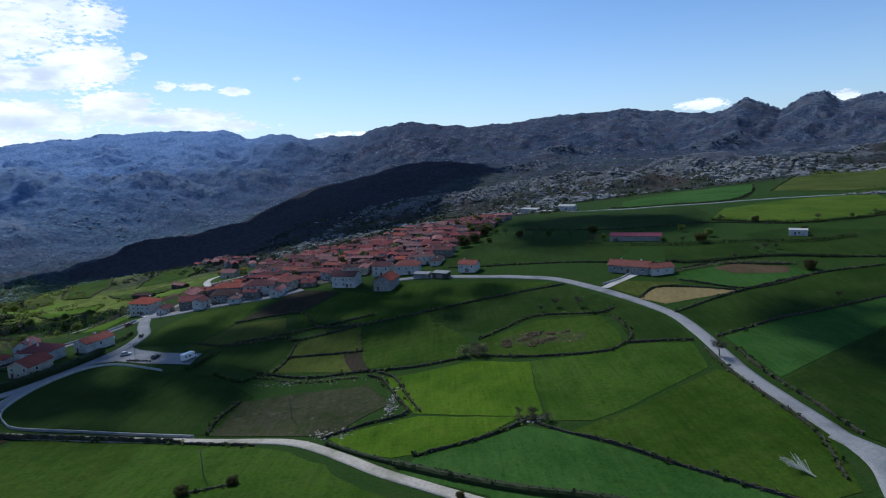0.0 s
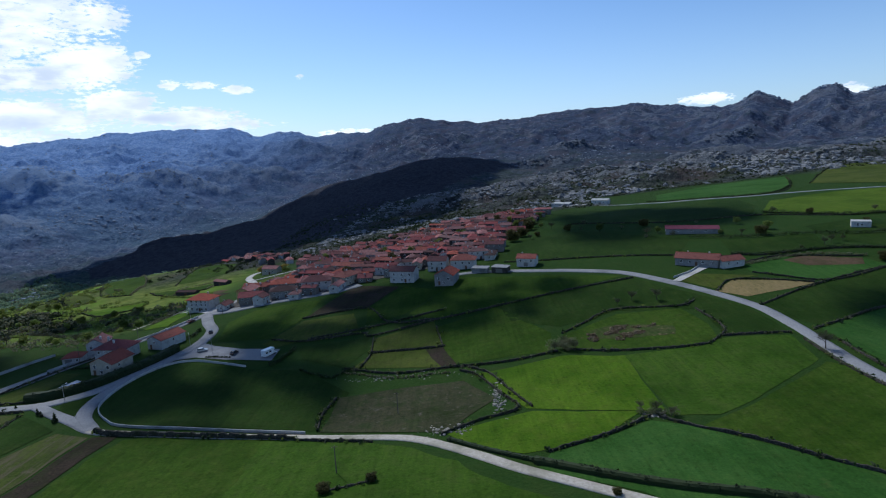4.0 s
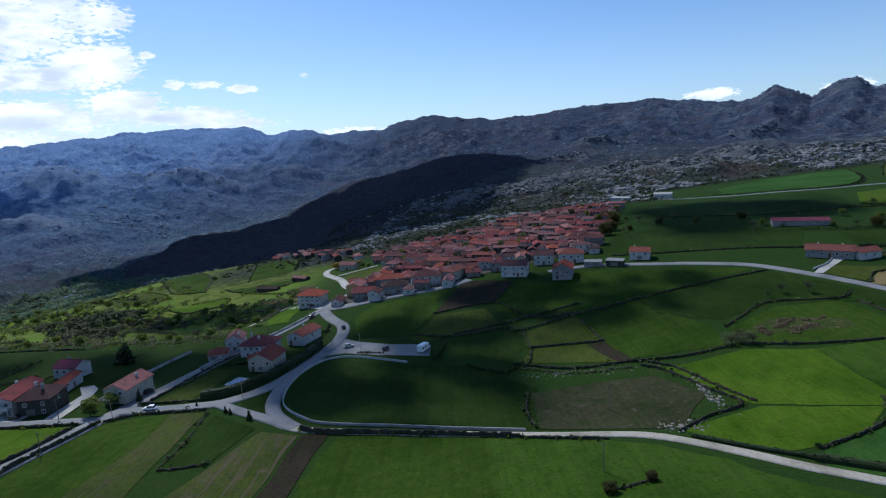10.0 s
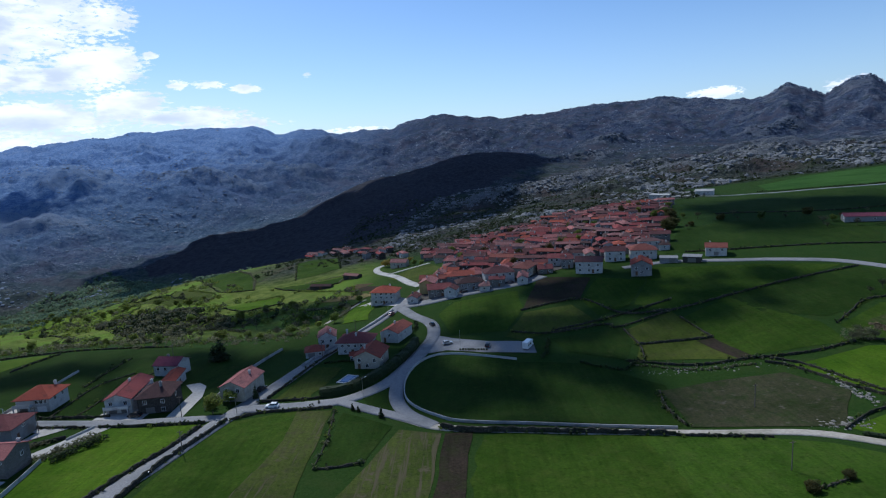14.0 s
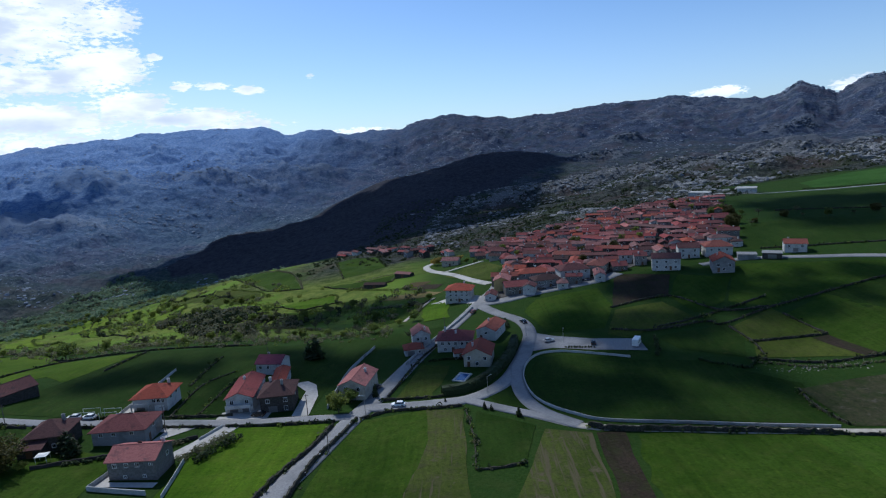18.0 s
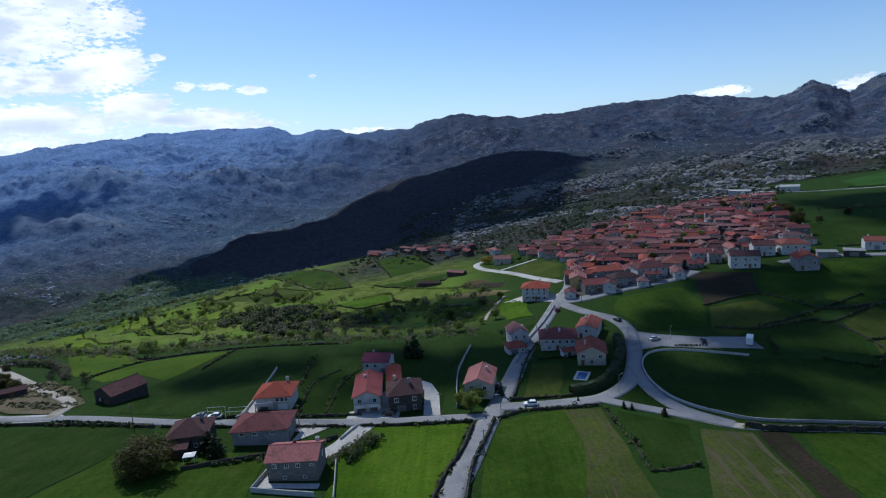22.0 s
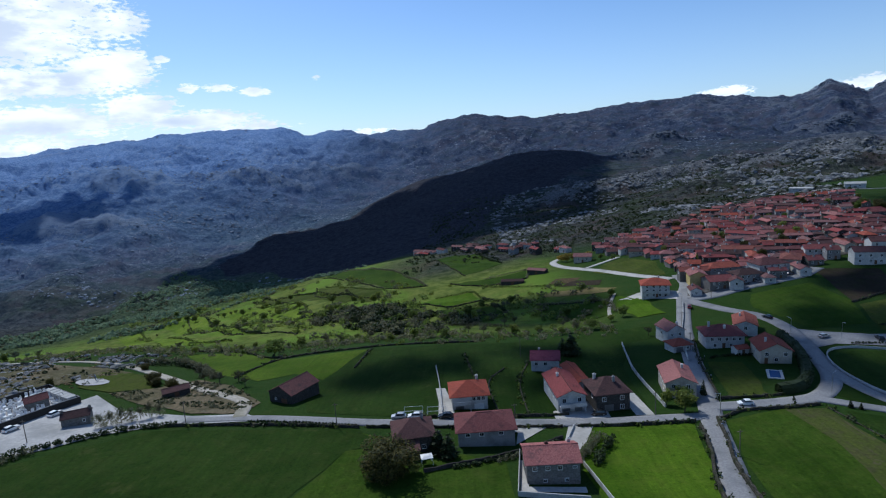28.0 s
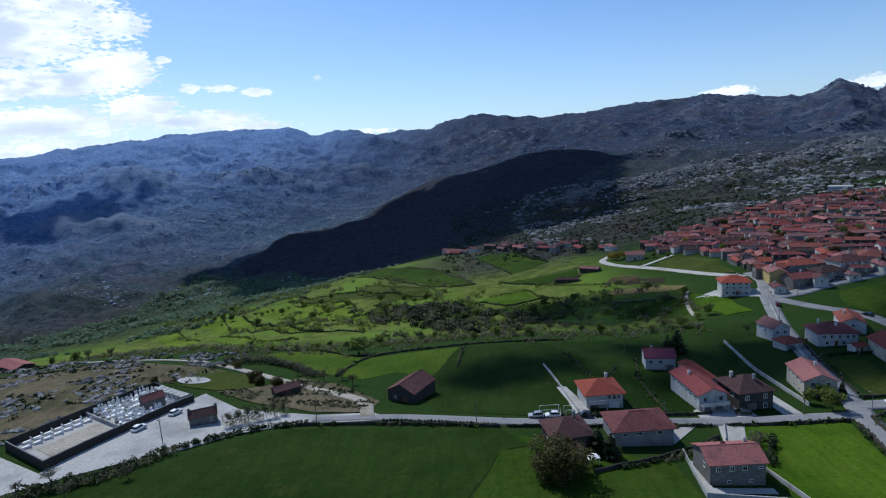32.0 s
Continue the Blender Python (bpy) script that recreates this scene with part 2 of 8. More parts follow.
def masonry(name, c1, c2, joint, width=0.75, course=0.38):
    """Squared granite blocks with pale joints, laid in wall-space uv metres."""
    m, t, b = blank(name, 0.9)
    uv = t.nodes.new("ShaderNodeUVMap").outputs[0]
    k = t.nodes.new("ShaderNodeTexBrick")
    link(t, uv, k.inputs["Vector"])
    k.inputs["Scale"].default_value = 1.0
    k.inputs["Brick Width"].default_value, k.inputs["Row Height"].default_value = width, course
    k.inputs["Mortar Size"].default_value, k.inputs["Mortar Smooth"].default_value = 0.025, 0.4
    k.inputs["Color1"].default_value, k.inputs["Color2"].default_value, k.inputs["Mortar"].default_value = (*c1, 1), (*c2, 1), (*joint, 1)
    g = noise_node(t, coords(t), 2.4, 6, 0.65)
    col = mix_colour(t, ramp(t, g, 0.3, 0.75), k.outputs[0], mix_colour(t, 1.0, k.outputs[0], (0.62, 0.6, 0.58), "MULTIPLY"))
    link(t, col, b.inputs["Base Color"])
    bump(t, b, math_node(t, "SUBTRACT", g, k.outputs["Fac"]), 0.5, 0.04)
    return m


def glass_dark(name):
    m, t, b = blank(name, 0.06)
    b.inputs["Base Color"].default_value = (0.015, 0.02, 0.026, 1)
    b.inputs["Specular IOR Level"].default_value = 0.7
    return m


def gloss(name, colour, rough=0.3, metal=0.0):
    m, t, b = blank(name, rough, metal)
    g = noise_node(t, coords(t), 2.0, 3, 0.5)
    link(t, mix_colour(t, ramp(t, g, 0.3, 0.7), colour, tuple(c * 0.86 for c in colour)), b.inputs["Base Color"])
    b.inputs["Specular IOR Level"].default_value = 0.5
    return m


def land_material():
    """Meadow, terraced slope, heath and granite, laid out by the sheet's own attributes."""
    m, t, b = blank("open_land", 0.95)
    co = coords(t)

    def attribute(name):
        n = t.nodes.new("ShaderNodeAttribute")
        n.attribute_name = name
        return n.outputs["Fac"]

    wild, green, far, spur_shade, slope, rock = (attribute(n) for n in ("wild", "green", "range", "heath", "slope", "rock"))
    fine, clump, wide = noise_node(t, co, 1.3, 6, 0.7), noise_node(t, co, 0.11, 7, 0.72), noise_node(t, co, 0.02, 6, 0.66)
    place = t.nodes.new("ShaderNodeSeparateXYZ")
    link(t, co, place.inputs[0])
    # the painted haze grows paler and bluer to the west
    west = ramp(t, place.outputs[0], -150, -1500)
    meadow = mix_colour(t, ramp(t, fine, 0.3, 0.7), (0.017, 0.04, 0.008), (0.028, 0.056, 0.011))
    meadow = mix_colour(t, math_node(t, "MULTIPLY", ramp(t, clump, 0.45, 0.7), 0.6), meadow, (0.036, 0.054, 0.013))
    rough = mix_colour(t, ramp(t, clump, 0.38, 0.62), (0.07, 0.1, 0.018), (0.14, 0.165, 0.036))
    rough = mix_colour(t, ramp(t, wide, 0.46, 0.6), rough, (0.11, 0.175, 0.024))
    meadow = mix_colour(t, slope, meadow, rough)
    crag = noise_node(t, co, 0.05, 10, 0.74)
    speck = noise_node(t, co, 0.16, 8, 0.74)
    streak = noise_node(t, co, 0.012, 8, 0.7)
    # share of distance haze that goes into the colours
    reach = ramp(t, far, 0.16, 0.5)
    # heath: heather, bracken and gorse by turns
    heath = mix_colour(t, ramp(t, clump, 0.38, 0.62), (0.022, 0.028, 0.028), (0.085, 0.09, 0.08))
    heath = mix_colour(t, math_node(t, "MULTIPLY", ramp(t, streak, 0.5, 0.6), 0.75), heath, (0.086, 0.068, 0.06))
    heath = mix_colour(t, math_node(t, "MULTIPLY", ramp(t, wide, 0.5, 0.6), 0.7), heath, (0.036, 0.052, 0.024))
    brush = mix_colour(t, ramp(t, clump, 0.4, 0.64), (0.045, 0.072, 0.034), (0.095, 0.13, 0.062))
    heath = mix_colour(t, green, heath, brush)
    # moor of the high ground, distance haze painted in as slate blue
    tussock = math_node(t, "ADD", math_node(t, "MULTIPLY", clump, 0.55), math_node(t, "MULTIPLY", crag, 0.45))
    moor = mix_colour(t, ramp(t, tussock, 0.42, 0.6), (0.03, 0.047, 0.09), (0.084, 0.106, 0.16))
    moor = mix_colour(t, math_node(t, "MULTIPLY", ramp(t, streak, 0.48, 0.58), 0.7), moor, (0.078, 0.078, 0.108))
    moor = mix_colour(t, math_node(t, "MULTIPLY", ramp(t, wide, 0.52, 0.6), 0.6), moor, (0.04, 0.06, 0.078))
    hazy_west = mix_colour(t, ramp(t, tussock, 0.42, 0.6), (0.11, 0.2, 0.4), (0.23, 0.345, 0.56))
    moor = mix_colour(t, west, moor, hazy_west)
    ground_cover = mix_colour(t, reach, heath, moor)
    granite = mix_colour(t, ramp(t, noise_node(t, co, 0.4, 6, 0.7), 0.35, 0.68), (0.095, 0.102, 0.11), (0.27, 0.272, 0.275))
    # far granite carries the same haze tint in its colour
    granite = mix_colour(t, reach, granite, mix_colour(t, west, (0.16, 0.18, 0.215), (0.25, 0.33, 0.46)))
    bare = math_node(t, "ADD", math_node(t, "MULTIPLY", rock, 0.75), math_node(t, "ADD", math_node(t, "MULTIPLY", math_node(t, "SUBTRACT", crag, 0.5), 1.5), math_node(t, "MULTIPLY", math_node(t, "SUBTRACT", speck, 0.5), 1.3)))
    # outcrops fade with distance, as haze would veil them
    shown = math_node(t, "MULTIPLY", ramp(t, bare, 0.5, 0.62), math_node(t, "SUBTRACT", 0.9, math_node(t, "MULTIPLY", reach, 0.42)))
    rocky = mix_colour(t, shown, ground_cover, granite)
    # spur ground darkened in its own colour to deepen the cloud shade
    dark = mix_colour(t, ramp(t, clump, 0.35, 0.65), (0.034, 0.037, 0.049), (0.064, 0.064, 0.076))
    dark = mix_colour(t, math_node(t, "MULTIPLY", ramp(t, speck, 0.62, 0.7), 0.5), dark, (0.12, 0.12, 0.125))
    rocky = mix_colour(t, spur_shade, rocky, dark)
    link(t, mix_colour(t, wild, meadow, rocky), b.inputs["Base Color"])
    relief = math_node(t, "MULTIPLY", math_node(t, "ADD", math_node(t, "MULTIPLY", crag, 16.0), math_node(t, "MULTIPLY", speck, 7.0)), wild)
    bump(t, b, math_node(t, "ADD", math_node(t, "ADD", math_node(t, "MULTIPLY", fine, 0.4), math_node(t, "MULTIPLY", clump, 1.2)), relief), 0.85, 1.0)
    return m


LAND = land_material()
ASPHALT = surface("pale_asphalt", (0.19, 0.19, 0.195), (0.26, 0.26, 0.263), (0.15, 0.155, 0.16), 2.0, 0.12, 0.85, 0.2, 0.02)
GRAVEL = surface("gravel_yard", (0.34, 0.335, 0.325), (0.46, 0.45, 0.435), (0.26, 0.262, 0.255), 1.4, 0.08, 0.95, 0.4, 0.04)
DIRT = surface("dirt_track", (0.3, 0.27, 0.225), (0.42, 0.385, 0.33), (0.2, 0.19, 0.14), 1.2, 0.1, 0.95, 0.4, 0.05)
SANDY = surface("pale_paving", (0.36, 0.345, 0.32), (0.46, 0.44, 0.41), (0.3, 0.29, 0.265), 1.0, 0.1, 0.9, 0.2, 0.03)
# deep green grass, its colour also darkened for cloud shade on some meadows
FIELD_DARK = grass("deep_green_shaded_grass", (0.018, 0.04, 0.005), (0.025, 0.053, 0.006), (0.03, 0.049, 0.008), 7.0, 20)
FIELD_BRIGHT = grass("fresh_green_grass", (0.05, 0.095, 0.007), (0.074, 0.124, 0.009), (0.076, 0.108, 0.013), 9.0, -15)
FIELD_MID = grass("meadow_grass", (0.028, 0.06, 0.005), (0.04, 0.078, 0.006), (0.046, 0.072, 0.009), 5.0, 60)
FIELD_CROP = grass("cool_green_crop", (0.03, 0.082, 0.014), (0.042, 0.104, 0.017), (0.042, 0.092, 0.016), 4.0, -30)
FIELD_LUSH = grass("lush_meadow", (0.05, 0.105, 0.005), (0.072, 0.135, 0.007), (0.074, 0.116, 0.01), 8.0, 35)
FIELD_MEADOW = grass("open_meadow", (0.032, 0.071, 0.006), (0.047, 0.094, 0.008), (0.05, 0.083, 0.012), 8.0, 25)
# terrace grass with the sunshine on it raised in its base colour
FIELD_SUNNY = grass("sun_brightened_grass", (0.095, 0.16, 0.013), (0.14, 0.21, 0.018), (0.13, 0.165, 0.026), 4.0, 30)
FIELD_STRIP = grass("streaky_strip_grass", (0.045, 0.066, 0.012), (0.066, 0.086, 0.016), (0.058, 0.058, 0.026), 1.6, -3, (0.085, 0.072, 0.045))
FIELD_OLIVE = grass("olive_pasture", (0.05, 0.073, 0.011), (0.07, 0.094, 0.014), (0.062, 0.069, 0.018), 6.0, 40)
FIELD_DRY = grass("worn_pasture", (0.036, 0.042, 0.017), (0.058, 0.058, 0.028), (0.026, 0.046, 0.01), 3.0, 55, (0.085, 0.075, 0.055))
FIELD_MOOR = grass("dry_moor_grass", (0.1, 0.092, 0.046), (0.165, 0.142, 0.086), (0.062, 0.062, 0.03), 4.0, 20, (0.16, 0.145, 0.115))
FIELD_BRACKEN = grass("bracken_pasture", (0.03, 0.054, 0.01), (0.045, 0.07, 0.014), (0.07, 0.06, 0.03), 2.0, 70, (0.15, 0.11, 0.062))
FIELD_STRAW = grass("straw_stubble", (0.17, 0.14, 0.055), (0.22, 0.18, 0.075), (0.15, 0.13, 0.045), 3.0, 20)
FIELD_SOIL = grass("tilled_soil", (0.028, 0.022, 0.014), (0.046, 0.037, 0.024), (0.034, 0.04, 0.014), 1.4, 72)
FIELD_BROWN = grass("ploughed_brown", (0.075, 0.052, 0.028), (0.11, 0.078, 0.046), (0.06, 0.062, 0.02), 2.0, 10)
DRYSTONE = surface("drystone", (0.028, 0.027, 0.022), (0.085, 0.078, 0.064), (0.024, 0.032, 0.012), 2.6, 0.3, 0.95, 0.8, 0.15)
WHITEWALL = surface("pale_concrete", (0.34, 0.34, 0.335), (0.46, 0.46, 0.445), (0.24, 0.24, 0.225), 2.5, 0.2, 0.85, 0.2, 0.02)
GRANITE = masonry("granite_blocks", (0.15, 0.146, 0.14), (0.2, 0.195, 0.185), (0.24, 0.235, 0.22))
RUBBLE = masonry("dark_rubble", (0.06, 0.056, 0.052), (0.1, 0.094, 0.088), (0.05, 0.047, 0.044), 0.5, 0.3)
PLASTER = surface("white_render", (0.42, 0.42, 0.41), (0.52, 0.52, 0.505), (0.33, 0.325, 0.31), 3.0, 0.5, 0.85, 0.1, 0.01)
CREAM = surface("cream_render", (0.38, 0.35, 0.29), (0.46, 0.42, 0.35), (0.3, 0.275, 0.23), 3.0, 0.5, 0.85, 0.1, 0.01)
YELLOW = surface("yellow_render", (0.4, 0.31, 0.13), (0.48, 0.38, 0.17), (0.32, 0.25, 0.12), 3.0, 0.5, 0.85, 0.1, 0.01)
GREYREND = surface("grey_render", (0.22, 0.22, 0.225), (0.28, 0.28, 0.28), (0.17, 0.17, 0.17), 3.0, 0.5, 0.88, 0.15, 0.01)
TILE_RED = tiles("red_tiles", (0.15, 0.05, 0.05), (0.215, 0.078, 0.076), (0.088, 0.046, 0.046))
TILE_ORANGE = tiles("orange_tiles", (0.215, 0.066, 0.05), (0.29, 0.1, 0.076), (0.14, 0.058, 0.05), 0.6)
TILE_PINK = tiles("faded_tiles", (0.2, 0.09, 0.086), (0.3, 0.15, 0.14), (0.12, 0.074, 0.072))
TILE_DARK = tiles("old_dark_tiles", (0.088, 0.048, 0.046), (0.14, 0.074, 0.07), (0.06, 0.046, 0.045))
TILE_PURPLE = tiles("plum_tiles", (0.17, 0.042, 0.07), (0.23, 0.068, 0.1), (0.12, 0.038, 0.056), 0.4)
GLASS = glass_dark("window_glass")
FRAME = gloss("white_frame", (0.75, 0.75, 0.73), 0.4)
DOORWOOD = surface("brown_door", (0.09, 0.045, 0.022), (0.13, 0.068, 0.035), None, 6.0, 1.0, 0.6, 0.2, 0.01)
GATE = gloss("grey_metal", (0.2, 0.2, 0.2), 0.45, 0.6)
YARD = surface("village_yards", (0.045, 0.042, 0.04), (0.105, 0.098, 0.092), (0.03, 0.034, 0.02), 0.5, 0.06, 0.95, 0.4, 0.05)

# ---- relief of the land ----
# knots of the relief: x, y, height (metres), the meadow plateau and the village spur
KNOTS_NEAR = [
    (-60, 116, 1), (19, 144, 1), (94, 130, 1), (-166, 137, -1), (-243, 140, 0), (-318, 180, 1),
    (-393, 188, 3), (-421, 222, 2), (-371, 262, -12), (-315, 200, -2), (-135, 216, -4), (-64, 161, -4),
    (25, 214, -1), (67, 192, 3), (75, 291, 8), (148, 236, 5), (206, 336, 16), (145, 578, 7),
    (23, 513, 8), (290, 552, 20), (-64, 311, 0), (-47, 485, -4), (-170, 330, -8), (-187, 448, -20),
    (-250, 392, -27), (-218, 318, -18), (-413, 447, -45), (-389, 465, -42), (-300, 250, -6), (-413, 629, -56),
]
# the valley, the rocky back slope and the dark spur
KNOTS_FAR = [
    (-525, 524, -78), (-606, 636, -92), (-730, 788, -128), (-1076, 1242, -142), (-902, 1491, -153),
    (-1004, 1619, -104), (383, 1146, 10), (-50, 1192, -27), (267, 1138, 4), (46, 1883, 30), (387, 1954, 68),
    (926, 1954, 75), (-998, 2000, 24), (-1400, 1835, 60), (-250, 1000, -62), (-480, 900, -105), (-170, 760, -45),
    (480, 620, 26), (600, 900, 22), (-252, 1740, 2), (-388, 1740, -21), (-134, 1740, 32), (-33, 1740, 48), (49, 1740, 42), (130, 1740, 16), (-473, 1560, -66), (-590, 1400, -94), (248, 1500, -8),
    (-700, 1900, -90), (-430, 1900, -85), (-690, 1640, -140), (-1500, 900, -130), (-600, 200, -8), (300, -100, 6), (-500, -150, 0), (0, 700, -8),
]
# the crest of the far mountains: x, y, height
CREST = [
    (-4034, 2557, 119), (-3538, 3185, 171), (-3032, 3649, 206), (-2937, 3723, 239), (-2784, 3826, 246),
    (-2317, 4027, 295), (-2005, 4128, 309), (-1774, 4154, 301), (-1502, 4063, 294), (-1330, 3993, 231),
    (-1109, 3889, 239), (-860, 3749, 203), (-520, 3606, 204), (-378, 3592, 236), (-171, 3562, 261),
    (-5, 3528, 231), (157, 3486, 215), (479, 3443, 230), (753, 3382, 249), (1043, 3290, 270),
    (1317, 3178, 232), (1468, 3104, 222), (1573, 3047, 283), (1706, 2975, 209), (1778, 2934, 267),
    (1857, 2887, 280), (1926, 2843, 241), (2064, 2749, 257), (2493, 2384, 256), (3061, 1628, 215),
]
# rounded granite hills: x, y, half length, half width, turn, height
DOMES = [
    (920, 1975, 150, 80, 10, 30), (392, 1970, 120, 70, 0, 20), (250, 1735, 130, 70, -10, 18), (0, 1200, 190, 75, 12, 26), (240, 1240, 150, 75, 15, 22),
    (463, 1250, 200, 90, 8, 26), (345, 1135, 120, 60, 18, 18), (560, 1160, 150, 80, 0, 20), (-1005, 1995, 260, 90, -5, 38), (-1430, 1880, 300, 130, -12, 45),
    (-760, 2150, 240, 100, 5, 40), (640, 1500, 170, 80, 10, 26), (120, 930, 140, 60, 20, 14), (300, 900, 120, 55, 10, 12), (-1250, 1500, 240, 90, 8, 24), (700, 1000, 170, 80, 0, 18),
]


def domes(x, y):
    """Height of the rounded hills alone."""
    total = 0.0 * x
    for cx, cy, rx, ry, turn, high in DOMES:
        c, q = math.cos(radians(turn)), math.sin(radians(turn))
        u, v = ((x - cx) * c + (y - cy) * q) / rx, ((y - cy) * c - (x - cx) * q) / ry
        total = total + high * np.clip(1 - u * u - v * v, 0, 1) ** 1.3
    return total


KNOTS = np.array(KNOTS_NEAR + KNOTS_FAR, float)
KNOTS[:, 2] -= domes(KNOTS[:, 0], KNOTS[:, 1])
HUB = np.array((-150.0, 0.0))


def plate(a, b):
    """Thin-plate kernel between two sets of plan points, in units of 100 m."""
    d2 = ((a[:, None, :] - b[None, :, :]) ** 2).sum(-1) / 1e4
    return 0.5 * d2 * np.log(d2 + 1e-9)


def plate_weights():
    xy, n = KNOTS[:, :2], len(KNOTS)
    m = np.zeros((n + 3, n + 3))
    m[:n, :n] = plate(xy, xy) + np.eye(n) * 0.02
    m[:n, n] = m[n, :n] = 1
    m[:n, n + 1:] = xy / 100
    m[n + 1:, :n] = xy.T / 100
    return np.linalg.solve(m, np.concatenate([KNOTS[:, 2], np.zeros(3)]))


PLATE = plate_weights()


def lattice(ix, iy, seed):
    """A repeatable random number in 0..1 for each lattice corner."""
    h = (ix.astype(np.int64) * 374761393 + iy.astype(np.int64) * 668265263 + seed * 974711) & 0x7FFFFFFF
    h = ((h ^ (h >> 13)) * 1274126177) & 0x7FFFFFFF
    return ((h ^ (h >> 16)) & 0xFFFFF) / 1048575.0


def value_noise(x, y, seed=0):
    ix, iy = np.floor(x), np.floor(y)
    u, v = x - ix, y - iy
    u, v = u * u * u * (u * (u * 6 - 15) + 10), v * v * v * (v * (v * 6 - 15) + 10)
    a, b = lattice(ix, iy, seed), lattice(ix + 1, iy, seed)
    c, d = lattice(ix, iy + 1, seed), lattice(ix + 1, iy + 1, seed)
    return (a * (1 - u) + b * u) * (1 - v) + (c * (1 - u) + d * u) * v


def fractal(x, y, size, octaves, seed=0, ridged=False):
    """Noise in about -1..1, its largest features that many metres across."""
    total, gain, amp = 0.0, 0.0, 1.0
    for k in range(octaves):
        c, s = math.cos(0.7 * k + 0.3), math.sin(0.7 * k + 0.3)
        n = value_noise((c * x - s * y) / size * 2**k, (s * x + c * y) / size * 2**k, seed + k) * 2 - 1
        total = total + amp * (1 - 2 * np.abs(n) ** 0.8 if ridged else n)
        gain += amp
        amp *= 0.52
    return total / gain


def smooth(a, b, v):
    s = np.clip((v - a) / (b - a), 0, 1)
    return s * s * (3 - 2 * s)


CREST_XY = np.array(CREST, float)
CREST_AZ = np.arctan2(CREST_XY[:, 0] - HUB[0], CREST_XY[:, 1] - HUB[1])
CREST_R = np.hypot(CREST_XY[:, 0] - HUB[0], CREST_XY[:, 1] - HUB[1])


def wildness(x, y):
    """0 on farmed land, 1 on the rocky hills."""
    back = smooth(0, 90, y - (552 + 0.25 * (x - 100) + 0.00045 * (x - 250) ** 2 * (x > 250)))
    left = smooth(0, 160, (-560 - x) * 0.55 + (y - 520) * 0.75)
    back = back * (1 - smooth(60, 0, np.abs(x - 270) - 110) * smooth(40, 0, np.abs(y - 600) - 95))
    return np.maximum(back * smooth(-420, -250, x), np.maximum(left * smooth(300, 420, y), smooth(900, 1050, y)))


def height(x, y):
    """The ground's height at plan points (arrays or numbers)."""
    x, y = np.atleast_1d(np.asarray(x, float)).ravel(), np.atleast_1d(np.asarray(y, float)).ravel()
    out = np.empty(len(x))
    for i in range(0, len(x), 20000):
        a, b = x[i:i + 20000], y[i:i + 20000]
        p = np.stack([a, b], 1)
        low = plate(p, KNOTS[:, :2]) @ PLATE[:-3] + PLATE[-3] + p @ PLATE[-2:] / 100
        az, r = np.arctan2(a - HUB[0], b - HUB[1]), np.hypot(a - HUB[0], b - HUB[1])
        low = np.clip(low, -170, 75)
        ahead = smooth(-60, 40, b)
        low = low * ahead + 2 * (1 - ahead)
        cr, cz = np.interp(az, CREST_AZ, CREST_R), np.interp(az, CREST_AZ, CREST_XY[:, 2])
        s = np.clip((r - 1700) / (cr - 1700), 0, 1.6)
        rise = np.where(s <= 1, s**1.25, 1 - 0.9 * (s - 1))
        crest = cz + 11 * fractal(az * 2600, az * 0, 60, 3, 31) - 6
        mount = -35 + (crest + 35) * rise
        swell = fractal(a, b, 700, 6, 5, True)
        mount = mount + (85 * swell - 14) * np.clip(1 - np.abs(s - 0.5) * 2.1, 0, 1)
        blend = smooth(1750, 2500, r) * ahead
        wild = wildness(a, b)
        z = low * (1 - blend) + mount * blend
        z = z + wild * (9 * fractal(a, b, 170, 5, 11, True) + 3.2 * fractal(a, b, 38, 3, 17, True)) * (0.55 + 0.45 * smooth(700, 1500, r))
        z = z + wild * smooth(1050, 1500, r) * smooth(-250, -520, a) * smooth(3000, 2300, r) * 26 * fractal(a, b, 430, 4, 27, True)
        z = z + wild * smooth(2300, 3200, r) * np.clip(1.25 - s, 0, 1) * 30 * fractal(a, b, 120, 3, 23, True)
        knoll = np.clip(fractal(a, b, 210, 5, 37) * 1.6 - 0.15, 0, 1.2) + 0.3 * fractal(a, b, 90, 4, 39, True)
        z = z + wild * np.maximum(smooth(-560, -820, a) * smooth(700, 1000, r), smooth(1750, 2200, r)) * np.clip(1.3 - s, 0, 1) * 34 * knoll
        z = z + wild * smooth(60, 220, a) * smooth(640, 800, r) * smooth(2100, 1500, r) * 20 * np.clip(fractal(a, b, 150, 4, 57) * 1.7 - 0.15, 0, 1)
        hill = domes(a, b)
        z = z + hill + np.clip(hill, 0, 12) / 12 * (7 * fractal(a + 0.5 * b, b - 0.5 * a, 60, 4, 83, True) + 2.5 * fractal(a, b, 22, 3, 85, True))
        z = z + wild * smooth(1900, 2500, r) * np.clip(1.2 - s, 0, 1) * (26 * fractal(a * 1.4 + b * 0.5, b * 0.6, 260, 5, 91, True) + 9 * fractal(a, b, 60, 3, 93, True))
        z = z + (1 - wild) * smooth(-215, -290, a) * smooth(300, 345, b) * 2.6 * fractal(a, b, 46, 3, 47, True)
        z = z + (1 - wild) * 0.5 * fractal(a, b, 45, 2, 3)
        out[i:i + 20000] = z
    return out


def ground(x, y):
    return float(height(x, y)[0])

from mathutils import geometry


